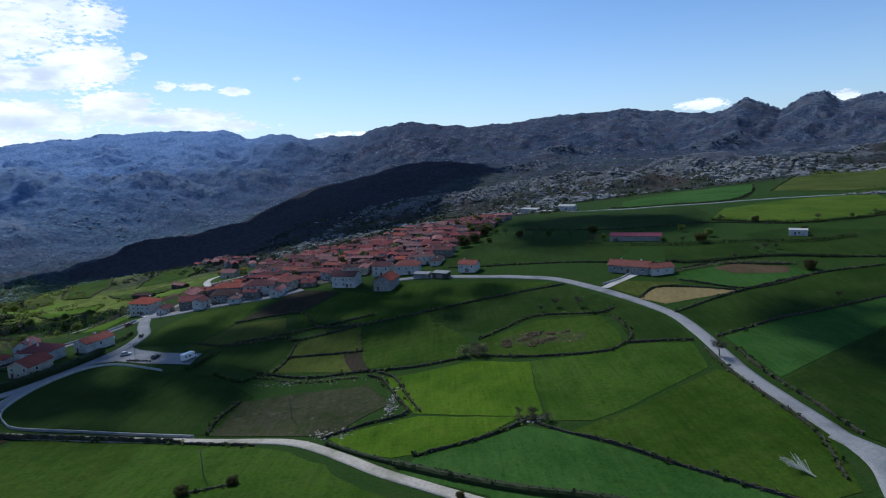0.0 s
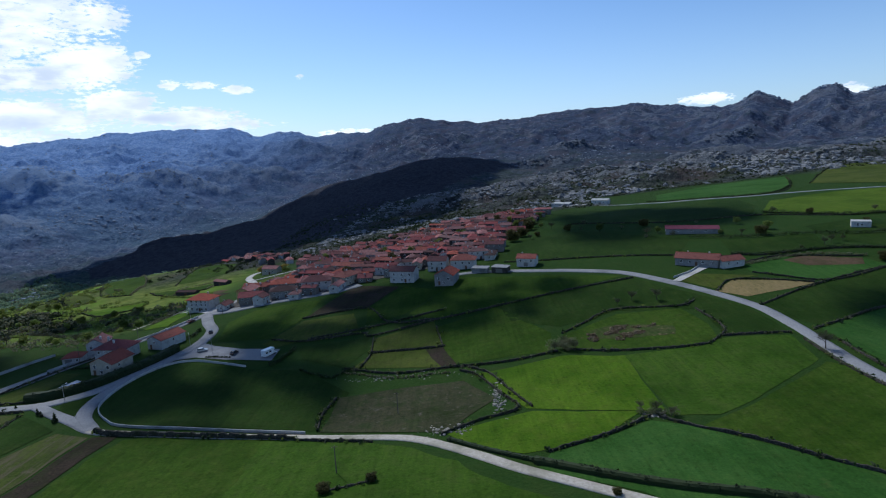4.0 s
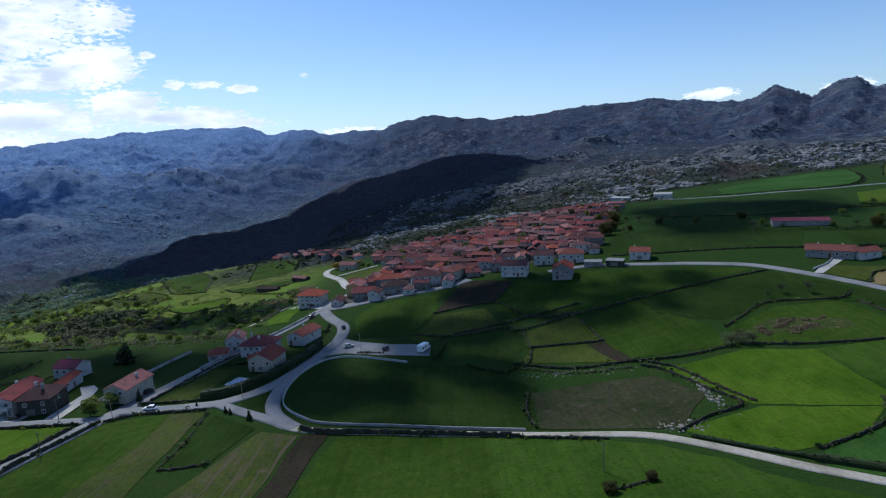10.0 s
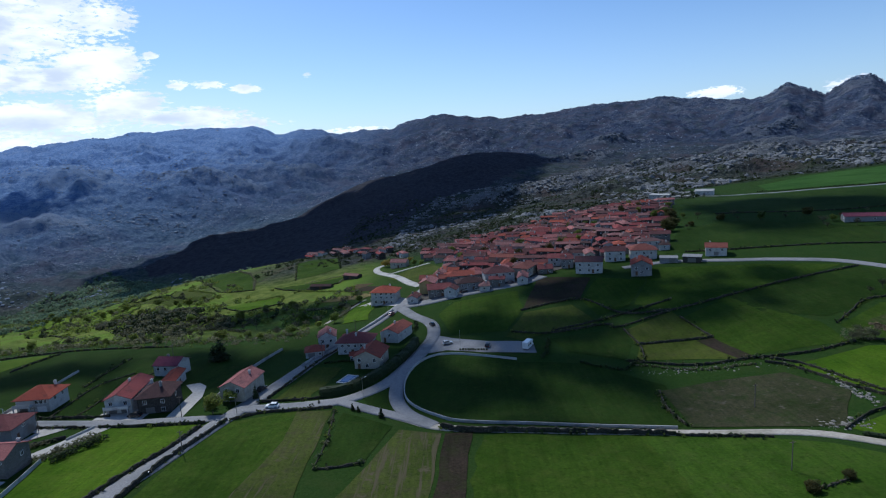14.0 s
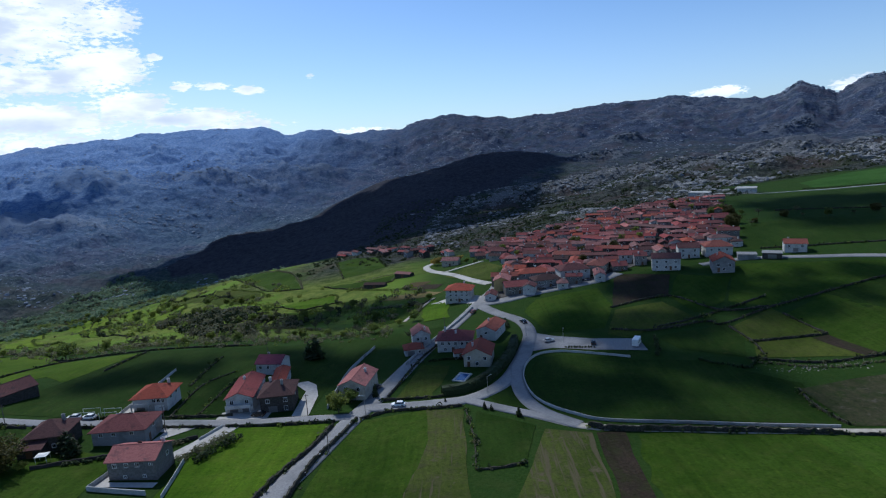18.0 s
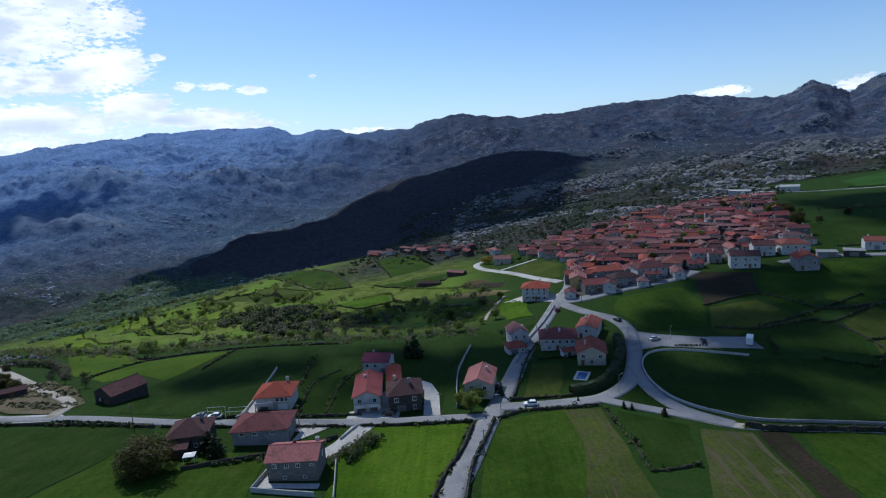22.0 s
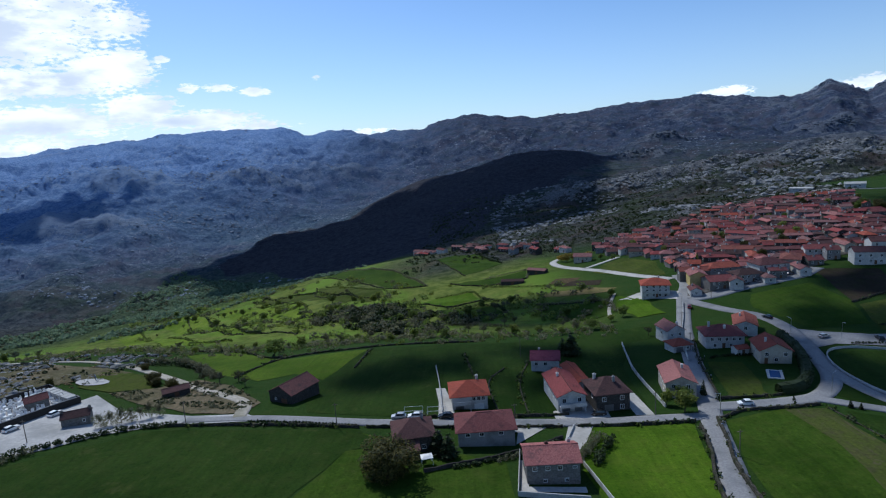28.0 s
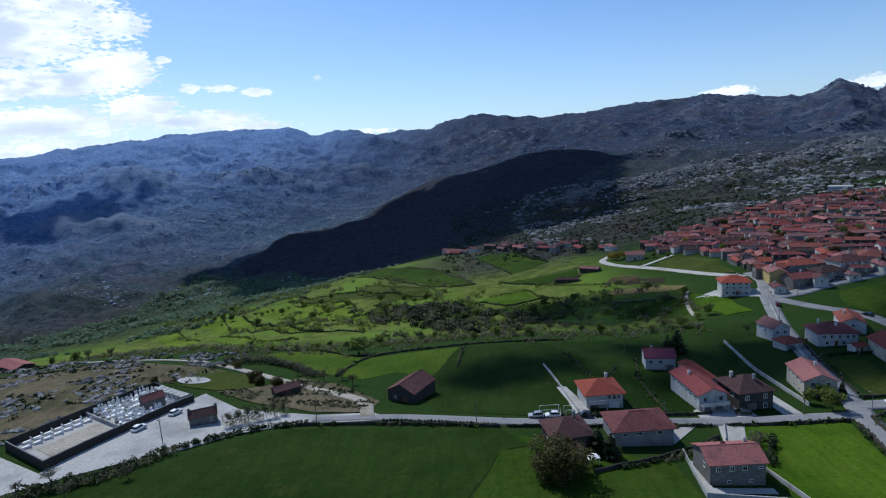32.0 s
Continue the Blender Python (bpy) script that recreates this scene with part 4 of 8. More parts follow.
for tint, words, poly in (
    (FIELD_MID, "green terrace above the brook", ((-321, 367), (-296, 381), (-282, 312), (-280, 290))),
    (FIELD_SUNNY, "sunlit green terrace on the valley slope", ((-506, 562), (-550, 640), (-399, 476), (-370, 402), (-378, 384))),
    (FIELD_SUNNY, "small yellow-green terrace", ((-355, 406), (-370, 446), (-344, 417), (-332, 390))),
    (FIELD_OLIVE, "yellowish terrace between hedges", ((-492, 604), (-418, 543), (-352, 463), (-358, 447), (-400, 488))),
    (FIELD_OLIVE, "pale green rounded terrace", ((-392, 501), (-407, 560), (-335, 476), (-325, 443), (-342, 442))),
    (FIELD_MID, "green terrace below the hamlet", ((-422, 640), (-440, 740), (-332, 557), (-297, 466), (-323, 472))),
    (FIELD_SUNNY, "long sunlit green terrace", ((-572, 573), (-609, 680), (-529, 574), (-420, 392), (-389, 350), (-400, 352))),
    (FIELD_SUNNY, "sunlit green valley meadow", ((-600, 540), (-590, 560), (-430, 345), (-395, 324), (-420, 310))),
    (FIELD_MID, "green terrace below the street", ((-223, 316), (-224, 353), (-193, 325), (-192, 298), (-208, 289))),
    (FIELD_LUSH, "sunlit grass bank beside the street", ((-189, 308), (-185, 328), (-177, 314), (-173, 280), (-186, 279))),
    (FIELD_MID, "green terrace with stone banks", ((-289, 370), (-279, 383), (-249, 372), (-242, 340), (-258, 322), (-268, 327))),
    (FIELD_LUSH, "narrow sunlit terrace", ((-300, 401), (-287, 419), (-262, 424), (-255, 397), (-279, 388))),
    (FIELD_MID, "narrow terrace under the pale road", ((-278, 460), (-251, 456), (-218, 466), (-221, 438), (-254, 437))),
    (FIELD_MID, "green meadow under the hamlet", ((-298, 600), (-256, 606), (-234, 510), (-267, 482))),
    (FIELD_MOOR, "rough brown ground along the dirt track", ((-366, 189), (-384, 199), (-371, 207), (-362, 216), (-346, 208), (-330, 190), (-330, 180), (-345, 179))),
    (FIELD_STRAW, "pale stubble terrace beside the village entrance", ((-222, 372), (-212, 378), (-190, 362), (-178, 346), (-186, 342), (-200, 354))),
    (FIELD_SOIL, "brown garden plot below the pale road", ((-204, 388), (-196, 398), (-180, 378), (-184, 366))),
    (FIELD_BROWN, "dug garden plot below the pale road", ((-212, 402), (-203, 414), (-190, 402), (-196, 392))),
    (FIELD_OLIVE, "kitchen gardens between the village roads", ((-178, 408), (-166, 430), (-150, 440), (-140, 400), (-150, 352), (-158, 358))),
    (FIELD_MOOR, "dry grass slope behind the cemetery", ((-420, 160), (-408, 202), (-392, 225), (-440, 240), (-500, 225), (-500, 150), (-440, 152))),
    (FIELD_OLIVE, "olive grass round the picnic ground", ((-398, 204), (-385, 200), (-372, 206), (-380, 222), (-402, 226))),
):
    field(tint, words, *poly, lift=0.22, wobble=2.0)


# ---- walls of piled stone, parapets and hedges ----
WALL_LINES = []


def stone_wall(pts, high=0.8, thick=0.5, material=None, label="mossy drystone field wall of piled granite", smooth_line=True, rough=1.0, sink=0.4, name="stone_wall"):
    """A wall along a plan line: stepped, uneven blocks in one long mesh."""
    if smooth_line:
        line = curve_through(pts, 0.9)
    else:
        line = np.vstack([np.linspace(a, b, max(2, int(math.dist(a, b) / 1.2)), endpoint=False) for a, b in zip(pts[:-1], pts[1:])] + [np.array(pts[-1:], float)])
    if material is None:
        WALL_LINES.append(line)
    n, z = sides_of(line), height(line[:, 0], line[:, 1])
    rng = np.random.default_rng(int(abs(pts[0][0] * 13 + pts[0][1] * 7)) + len(pts))
    m = len(line)
    top = high * (1 + rough * rng.uniform(-0.3, 0.25, m))
    wide = thick * (1 + rough * rng.uniform(-0.2, 0.25, (2, m)))
    rows = [(-0.5 * wide[0], -sink + 0 * top), (-0.46 * wide[1], 0.55 * top), (-0.34 * wide[0], top * 0.97), (0.3 * wide[1], top), (0.46 * wide[0], 0.6 * top), (0.5 * wide[1], -sink + 0 * top)]
    verts = [(line[i, 0] + n[i, 0] * o[i], line[i, 1] + n[i, 1] * o[i], z[i] + h[i]) for o, h in rows for i in range(m)]
    faces = [(k * m + i + 1, k * m + i, (k + 1) * m + i, (k + 1) * m + i + 1) for k in range(5) for i in range(m - 1)]
    faces += [tuple(k * m for k in range(6)), tuple(k * m + m - 1 for k in range(6))[::-1]]
    return whole(name, verts, faces, material or DRYSTONE, label, "wall", "field walls" if material is None else "", "structure", False)


for line in (
    [(-12, 262), (20, 272), (57, 279)], [(11, 222), (22, 231), (37, 241), (62, 236), (70, 240)], [(9, 205), (26, 198), (52, 193), (61, 198), (66, 204), (68, 214), (67, 231)],
    [(62, 199), (86, 197)], [(-33, 198), (-12, 199), (6, 204)], [(-30, 194), (-24, 188), (-18, 171), (-14, 158), (-26, 152), (-36, 145)],
    [(-27, 197), (-20, 189), (-14, 170), (-10, 158)], [(21, 144), (28, 137), (38, 130), (50, 119), (64, 108), (78, 98)], [(19, 145), (6, 137), (-10, 130)],
    [(95, 199), (116, 210), (133, 218), (182, 233), (240, 243)], [(92, 228), (132, 252), (172, 266), (207, 270)], [(96, 188), (95, 167), (97, 148), (98, 130)],
    [(86, 190), (85, 168), (87, 148), (88, 131), (82, 112)], [(-72, 203), (-69, 202), (-52, 196), (-33, 198)], [(-66, 204), (-64, 216), (-65, 233)], [(-64, 217), (-43, 219), (-36, 220)],
    [(-109, 238), (-95, 234), (-71, 240), (-66, 236), (-40, 251), (-12, 262)], [(-36, 220), (-39, 243)], [(-102, 265), (-74, 275), (-60, 252), (-40, 252)], [(-93, 236), (-72, 245), (-36, 264)],
    [(-198, 168), (-190, 172.5), (-180, 173), (-169, 174)], [(-193, 181), (-178, 181.5), (-172, 183)], [(-192, 184), (-185, 216), (-178, 238)], [(-205, 167), (-222, 166.3), (-236, 166)],
    [(-304, 248), (-305, 236), (-306, 222)], [(-349, 218), (-345, 243), (-337, 254), (-312, 253), (-290, 256), (-262, 260)], [(-401, 288), (-373, 282), (-352, 259), (-337, 254)],
    [(-294, 166.3), (-320, 168.5), (-348, 169)], [(-240, 166), (-270, 166), (-292, 166.4)], [(-237, 173.5), (-262, 173), (-282, 173)], [(-476, 223), (-457, 228), (-449, 248)],
    [(84, 249), (98, 262), (128, 252)], [(113, 286), (136, 292), (170, 282)], [(110, 270), (135, 254), (172, 266)],
    [(60, 436), (120, 398), (176, 396), (222, 369), (290, 372)], [(116, 302), (130, 296), (166, 298), (216, 281)], [(0, 338), (50, 322), (110, 302)],
    [(187, 405), (222, 368)], [(-70, 178), (-72, 166), (-71, 154)],
    [(-321, 368), (-296, 382), (-282, 313)], [(-400, 352), (-470, 440), (-540, 560), (-605, 690)], [(-378, 384), (-400, 476), (-480, 590)], [(-325, 443), (-392, 500), (-410, 560)],
    [(-224, 354), (-193, 326), (-186, 330)], [(-289, 370), (-270, 352), (-242, 340)], [(-300, 401), (-279, 388), (-250, 392)], [(-278, 460), (-254, 437), (-221, 437)], [(-420, 392), (-389, 350), (-360, 330)],
    [(-297, 466), (-330, 480), (-425, 640)], [(-267, 482), (-298, 600)], [(225, 528), (262, 520), (300, 566), (365, 688)], [(318, 566), (410, 692), (480, 762)],
):
    stone_wall(line)

for line in ([(-205, 164), (-208, 150), (-212, 138), (-216, 118)], [(-199, 168), (-202, 155), (-205.5, 142), (-208, 118)]):
    stone_wall(line, 1.2, 0.8, label="tall dark overgrown wall along the street")
# height and offset fitted to the camera's view, to hide the lane behind
stone_wall([(-136, 157.2), (-128, 154.5), (-100, 152), (-76, 148.6)], 1.5, 0.7, label="tall dark overgrown wall along the lane")
stone_wall([(-76, 148.2), (-54, 144)])
stone_wall([(-168, 172), (-166, 152), (-166, 137.5)], 0.3, 0.4, label="low grassy bank beside the small plot")
stone_wall([(-166, 137), (-160, 137.6), (-154, 139.5)], 0.6, 0.45, label="short dark wall below the small plot")
stone_wall([(-62, 117), (-57, 118.5), (-51, 121)], 0.5, 0.5, label="low tumbled wall in the open meadow")
for line in ([(-248, 174), (-248, 200), (-243, 222)], [(-256, 174), (-258, 200), (-252, 215)], [(-262, 200), (-266, 236)]):
    stone_wall(line, 0.45, 0.5, label="low overgrown bank across the meadow")
stone_wall([(-110, 208.5), (-122, 213.5), (-133, 217.5), (-141, 216), (-146, 208), (-148.5, 196), (-148, 183), (-145, 174), (-138, 166), (-129, 160.5), (-103, 157), (-74, 152.5)],
           0.85, 0.32, WHITEWALL, "pale concrete parapet curving along the lane", True, 0.06, name="parapet")
stone_wall([(-252.5, 152), (-253.5, 143), (-254.6, 133), (-240, 131)], 1.2, 0.3, WHITEWALL, "pale garden wall of the stone house", False, 0.05, name="garden_wall")
stone_wall([(-238.5, 146), (-237, 138), (-235.4, 129)], 1.2, 0.3, WHITEWALL, "pale garden wall beside the drive", False, 0.05, name="garden_wall")
stone_wall([(-275, 142.5), (-268, 145.5), (-261, 148), (-250, 153.5), (-241, 159.5)], 1.0, 0.5, RUBBLE, "long mossy garden wall between the houses", True, 0.5, name="garden_wall")
stone_wall([(-204.5, 241), (-207.5, 222), (-209.5, 205), (-209.5, 177)], 1.2, 0.35, WHITEWALL, "pale boundary wall running down to the lane", True, 0.05, name="garden_wall")
stone_wall([(-276, 218), (-274, 200), (-272, 176)], 1.0, 0.35, WHITEWALL, "pale wall along the garden", True, 0.05, name="garden_wall")
stone_wall([(74, 272), (84, 278), (92, 286)], 0.9, 0.4, WHITEWALL, "pale wall of the farm drive", True, 0.1, name="garden_wall")
stone_wall([(-189, 214), (-182, 240), (-171, 268), (-163, 290)], 1.2, 0.4, WHITEWALL, "pale wall along the village street", True, 0.1, name="garden_wall")
stone_wall([(-240, 158), (-237, 166)], 0.8, 0.3, WHITEWALL, "pale gate wall of the drive", False, 0.1, name="garden_wall")
drape("driveway", [(-238.5, 166), (-232, 166), (-236, 156), (-243, 146), (-246, 147), (-241, 157)], SANDY, 0.18, "pale concrete driveway down to the stone house", "driveway", 3.0)
drape("driveway", [(-241, 171), (-226, 171), (-226, 180), (-232, 192), (-236, 192), (-233, 180), (-241, 176)], SANDY, 0.19, "pale concrete forecourt between two houses", "driveway", 3.0)
drape("driveway", [(-219, 172), (-214, 172), (-215, 188), (-218, 198), (-222, 202), (-226, 200), (-220, 192)], SANDY, 0.2, "pale curved concrete driveway", "driveway", 3.0)
drape("driveway", [(-273, 171.5), (-268, 171.5), (-270, 186), (-272, 196), (-275, 196), (-273.5, 184)], SANDY, 0.2, "pale concrete drive beside the orange-roofed house", "driveway", 3.0)
drape("driveway", [(-253, 156), (-244, 166), (-262, 166.5), (-262, 164), (-252, 163)], SANDY, 0.17, "pale yard beside the hip-roofed house", "driveway", 3.0)
drape("driveway", [(-254, 134.5), (-240, 134), (-240, 136.3), (-252, 136.5), (-251.9, 148), (-253, 148)], SANDY, 0.17, "pale paving round the stone house", "driveway", 2.0)
drape("driveway", [(-186, 318), (-160, 296), (-154, 306), (-164, 318), (-174, 322)], SANDY, 0.22, "pale forecourt at the village entrance", "driveway", 3.0)
drape("driveway", [(72, 268), (75, 266), (97, 284), (94, 288)], SANDY, 0.22, "pale farm drive", "driveway", 3.0)

# ---- houses ----
MESHES = {}


def shared(key, make, material):
    """A mesh that alike parts share."""
    if key not in MESHES:
        MESHES[key] = make().mesh(key[0], material)
    return MESHES[key]


def window_shape(w, h):
    s, f = Shape(), 0.09
    s.box(-w / 2 - f, w / 2 + f, -0.1, 0.04, -f, 0)
    s.box(-w / 2 - f, w / 2 + f, -0.07, 0.04, h, h + f)
    s.box(-w / 2 - f, -w / 2, -0.07, 0.04, 0, h)
    s.box(w / 2, w / 2 + f, -0.07, 0.04, 0, h)
    s.box(-0.03, 0.03, -0.05, 0.04, 0, h)
    return s


def pane_shape(w, h):
    return Shape().box(-w / 2, w / 2, -0.02, 0.035, 0, h)


def door_shape(w, h):
    return Shape().box(-w / 2, w / 2, -0.05, 0.04, 0, h)


def face_pose(side, u, z, L, W):
    """Pose of a part on a wall: f and b the long walls, l and r the ends."""
    if side == "f":
        return pose(u, -W / 2, z)
    if side == "b":
        return pose(u, W / 2, z, 0, 0, 180)
    if side == "l":
        return pose(-L / 2, u, z, 0, 0, -90)
    return pose(L / 2, u, z, 0, 0, 90)


def slab(s, pts, thick=0.16):
    """A roof slope with thickness; pts run along the eave first."""
    a, b, c = (Vector(p) for p in pts[:3])
    s.face(pts)
    under = [(p[0], p[1], p[2] - thick) for p in pts]
    s.face(under[::-1])
    n = len(pts)
    for k in range(n):
        j = (k + 1) % n
        s.face([pts[j], pts[k], under[k], under[j]])


def roof_shape(kind, L, W, H, pitch, eave):
    s, tan = Shape(), math.tan(radians(pitch))
    x, y = L / 2 + eave, W / 2 + eave
    lo, top = H - eave * tan + 0.12, H + W / 2 * tan + 0.12
    if kind == "hip":
        rx = max(0.3, x - y)
        A, B, C, D = (-x, -y, lo), (x, -y, lo), (x, y, lo), (-x, y, lo)
        E, F = (-rx, 0, top), (rx, 0, top)
        slab(s, [A, B, F, E])
        slab(s, [C, D, E, F])
        slab(s, [B, C, F])
        slab(s, [D, A, E])
    elif kind == "shed":
        hi = H + W * tan + 0.12
        slab(s, [(-x, -y, lo), (x, -y, lo), (x, y, hi + eave * tan), (-x, y, hi + eave * tan)])
    else:
        slab(s, [(-x, -y, lo), (x, -y, lo), (x, 0, top), (-x, 0, top)])
        slab(s, [(x, y, lo), (-x, y, lo), (-x, 0, top), (x, 0, top)])
    return s, top


def wall_shape(kind, L, W, H, pitch, deep=2.0):
    s, x, y = Shape(), L / 2, W / 2
    top = H + y * math.tan(radians(pitch))
    if kind == "hip":
        s.box(-x, x, -y, y, -deep, H)
        return s
    if kind == "shed":
        hi = H + W * math.tan(radians(pitch))
        s.face([(-x, -y, -deep), (x, -y, -deep), (x, -y, H), (-x, -y, H)])
        s.face([(x, y, -deep), (-x, y, -deep), (-x, y, hi), (x, y, hi)])
        s.face([(x, -y, -deep), (x, y, -deep), (x, y, hi), (x, -y, H)])
        s.face([(-x, y, -deep), (-x, -y, -deep), (-x, -y, H), (-x, y, hi)])
        s.face([(-x, -y, H), (x, -y, H), (x, y, hi), (-x, y, hi)])
        return s
    s.face([(-x, -y, -deep), (x, -y, -deep), (x, -y, H), (-x, -y, H)])
    s.face([(x, y, -deep), (-x, y, -deep), (-x, y, H), (x, y, H)])
    s.face([(x, -y, -deep), (x, y, -deep), (x, y, H), (x, 0, top), (x, -y, H)])
    s.face([(-x, y, -deep), (-x, -y, -deep), (-x, -y, H), (-x, 0, top), (-x, y, H)])
    s.face([(-x, -y, H), (x, -y, H), (x, 0, top), (-x, 0, top)])
    s.face([(x, y, H), (-x, y, H), (-x, 0, top), (x, 0, top)])
    return s


def add_window(home, side, u, z, w, h, L, W, trim_paint=None):
    win = part("window", shared(("window", w, h, (trim_paint or FRAME).name), lambda: window_shape(w, h), trim_paint or FRAME), None, home, at=face_pose(side, u, z, L, W))
    part("pane", shared(("pane", w, h), lambda: pane_shape(w, h), GLASS), None, win)
    return win


def add_door(home, side, u, w, h, L, W, material=None):
    m = material or DOORWOOD
    return part("door", shared(("door", w, h, m.name), lambda: door_shape(w, h), m), None, home, at=face_pose(side, u, 0, L, W))


def chimney_shape(tall):
    s = Shape().box(-0.35, 0.35, -0.3, 0.3, -1.2, tall)
    s.box(-0.45, 0.45, -0.4, 0.4, tall, tall + 0.12)
    s.box(-0.25, 0.25, -0.2, 0.2, tall + 0.12, tall + 0.35, 0.05)
    return s


def house(label, x, y, turn, L, W, H, kind="gable", pitch=24, wall=None, roof=None, windows=(), doors=(), chimneys=(), eave=0.45, name="house", group="", z=None, category="house"):
    """A house with its base centre at (x, y): walls, roof, ridge, windows, doors and chimneys as parts."""
    corners = [(x + dx * L / 2 * math.cos(radians(turn)) - dy * W / 2 * math.sin(radians(turn)), y + dx * L / 2 * math.sin(radians(turn)) + dy * W / 2 * math.cos(radians(turn))) for dx in (-1, 1) for dy in (-1, 1)]
    base = float(np.mean(height([c[0] for c in corners], [c[1] for c in corners]))) if z is None else z
    home = thing(name, label, category, pose(x, y, base, 0, 0, turn), group)
    part("wall", wall_shape(kind, L, W, H, pitch), wall or GRANITE, home)
    shape, top = roof_shape(kind, L, W, H, pitch, eave)
    r = part("roof", shape, roof or TILE_RED, home)
    if kind == "gable":
        part("ridge", Shape().tube((-L / 2 - eave, 0, top), (L / 2 + eave, 0, top), 0.13, 0.13, 6), roof or TILE_RED, r)
    elif kind == "hip" and L - W > 1:
        part("ridge", Shape().tube((-(L - W) / 2, 0, top), ((L - W) / 2, 0, top), 0.13, 0.13, 6), roof or TILE_RED, r)
    for side, u, zz, w, h in windows:
        add_window(home, side, u, zz, w, h, L, W)
    for d in doors:
        add_door(home, d[0], d[1], d[2], d[3], L, W, d[4] if len(d) > 4 else None)
    tan = math.tan(radians(pitch))
    for cx, cy, tall, m in chimneys:
        part("chimney", shared(("chimney", tall, m.name), lambda: chimney_shape(tall), m), None, home, at=pose(cx, cy, H + (W / 2 - abs(cy)) * tan + 0.1))
    return home


def balcony(home, x0, x1, y0, y1, z, material=None):
    """A balcony slab with rail and posts."""
    b = part("balcony", Shape().box(x0, x1, y0, y1, z - 0.18, z), material or PLASTER, home)
    rail = Shape().box(x0, x1, y0, y0 + 0.12, z, z + 0.95)
    part("railing", rail, material or PLASTER, b)
    for px in (x0 + 0.15, x1 - 0.15):
        part("post", Shape().box(px - 0.14, px + 0.14, y0 + 0.02, y0 + 0.3, -1.0, z - 0.18), material or PLASTER, b)


ROW = "outlying houses along the lane"
# the two houses below the lane
house("grey stone house with faded red roof and white windows", -246.6, 142, 1, 11.4, 8.6, 5.3, "gable", 22, GRANITE, TILE_PINK,
      [("f", u, 3.6, 0.85, 0.95) for u in (-4.0, -1.2, 1.4)] + [("f", 4.6, 3.9, 0.8, 0.4), ("f", -1.8, 0.9, 0.7, 0.6), ("f", 2.8, 0.9, 0.7, 0.6), ("l", -1.5, 3.2, 0.9, 1.0), ("r", 1.5, 3.2, 0.9, 1.0)],
      [("b", 0, 1.0, 2.1)], [(4.6, 2.6, 0.9, PLASTER), (-0.6, 1.6, 0.3, TILE_DARK)], 0.5, group=ROW)
house("grey rendered house with a broad red hip roof", -260.5, 160.4, 3, 14.0, 10.0, 4.7, "hip", 23, GREYREND, TILE_RED,
      [("f", u, 3.1, 1.0, 0.8) for u in (-4.6, -1.2, 3.6)] + [("l", 0, 3.0, 1.0, 0.8), ("r", 0, 3.0, 1.0, 0.8)], [("r", -2.5, 1.0, 2.1), ("r", 2.5, 2.6, 2.2, GATE)], [], 0.7, group=ROW)
house("dark stone house with plum-red hip roof behind the round tree", -278.5, 156.5, 10, 9.5, 9.5, 4.6, "hip", 28, RUBBLE, TILE_DARK,
      [("f", -2.4, 1.2, 0.9, 1.0), ("f", 2.2, 1.2, 0.9, 1.0), ("l", 0, 1.4, 0.9, 1.0)], [("r", 0, 1.0, 2.0)], [(2.5, 1.5, 1.0, GREYREND)], 0.6, group=ROW)
house("low tiled outbuilding of the dark stone house", -279.5, 149.8, 10, 6.0, 3.4, 2.4, "shed", 14, RUBBLE, TILE_DARK, [], [("f", 0, 1.6, 1.9)], [], 0.3, name="outbuilding", group=ROW, category="outbuilding")
h = house("white house with bright orange hip roof and a pillared porch", -264.5, 183.5, 4, 10.2, 10.0, 4.9, "hip", 25, PLASTER, TILE_ORANGE,
          [("f", 1.2, 3.0, 0.9, 1.1), ("f", 2.6, 3.0, 0.9, 1.1), ("f", 3.9, 3.0, 0.7, 1.1), ("r", -2, 3.0, 1.0, 1.1), ("r", 2, 3.0, 1.0, 1.1), ("l", 2, 3.0, 1.0, 1.1)],
          [("f", -3.0, 2.4, 2.2, GATE), ("f", 2.6, 2.8, 2.0, FRAME)], [(2.8, 3.0, 1.3, PLASTER)], 0.8, group=ROW)
balcony(h, -5.0, 0.2, -7.0, -5.0, 2.7)
h = house("long white house with plum-red gable roof and a front balcony", -236.5, 184.5, 96, 17.0, 7.8, 5.3, "gable", 22, PLASTER, TILE_RED,
          [("l", 2.2, 3.3, 1.0, 1.2), ("l", -2.2, 3.3, 1.0, 1.2)] + [("b", u, 3.3, 0.8, 0.7) for u in (-6, -3.5, -1, 1.5, 4, 6.5)] + [("f", u, 3.3, 0.8, 0.9) for u in (-5, 0, 5)],
          [("l", 1.8, 2.4, 2.2, GATE), ("l", -1.8, 2.2, 2.2, GATE)], [(3, 1.0, 0.8, PLASTER)], 0.5, group=ROW)
b = part("balcony", Shape().box(-10.4, -8.4, -3.7, 3.7, 2.6, 2.8), PLASTER, h)
part("railing", Shape().box(-10.4, -10.25, -3.7, 3.7, 2.8, 3.7), PLASTER, b)
for py in (-3.5, 3.4):
    part("post", Shape().box(-10.35, -10.05, py, py + 0.3, -1, 2.6), PLASTER, b)
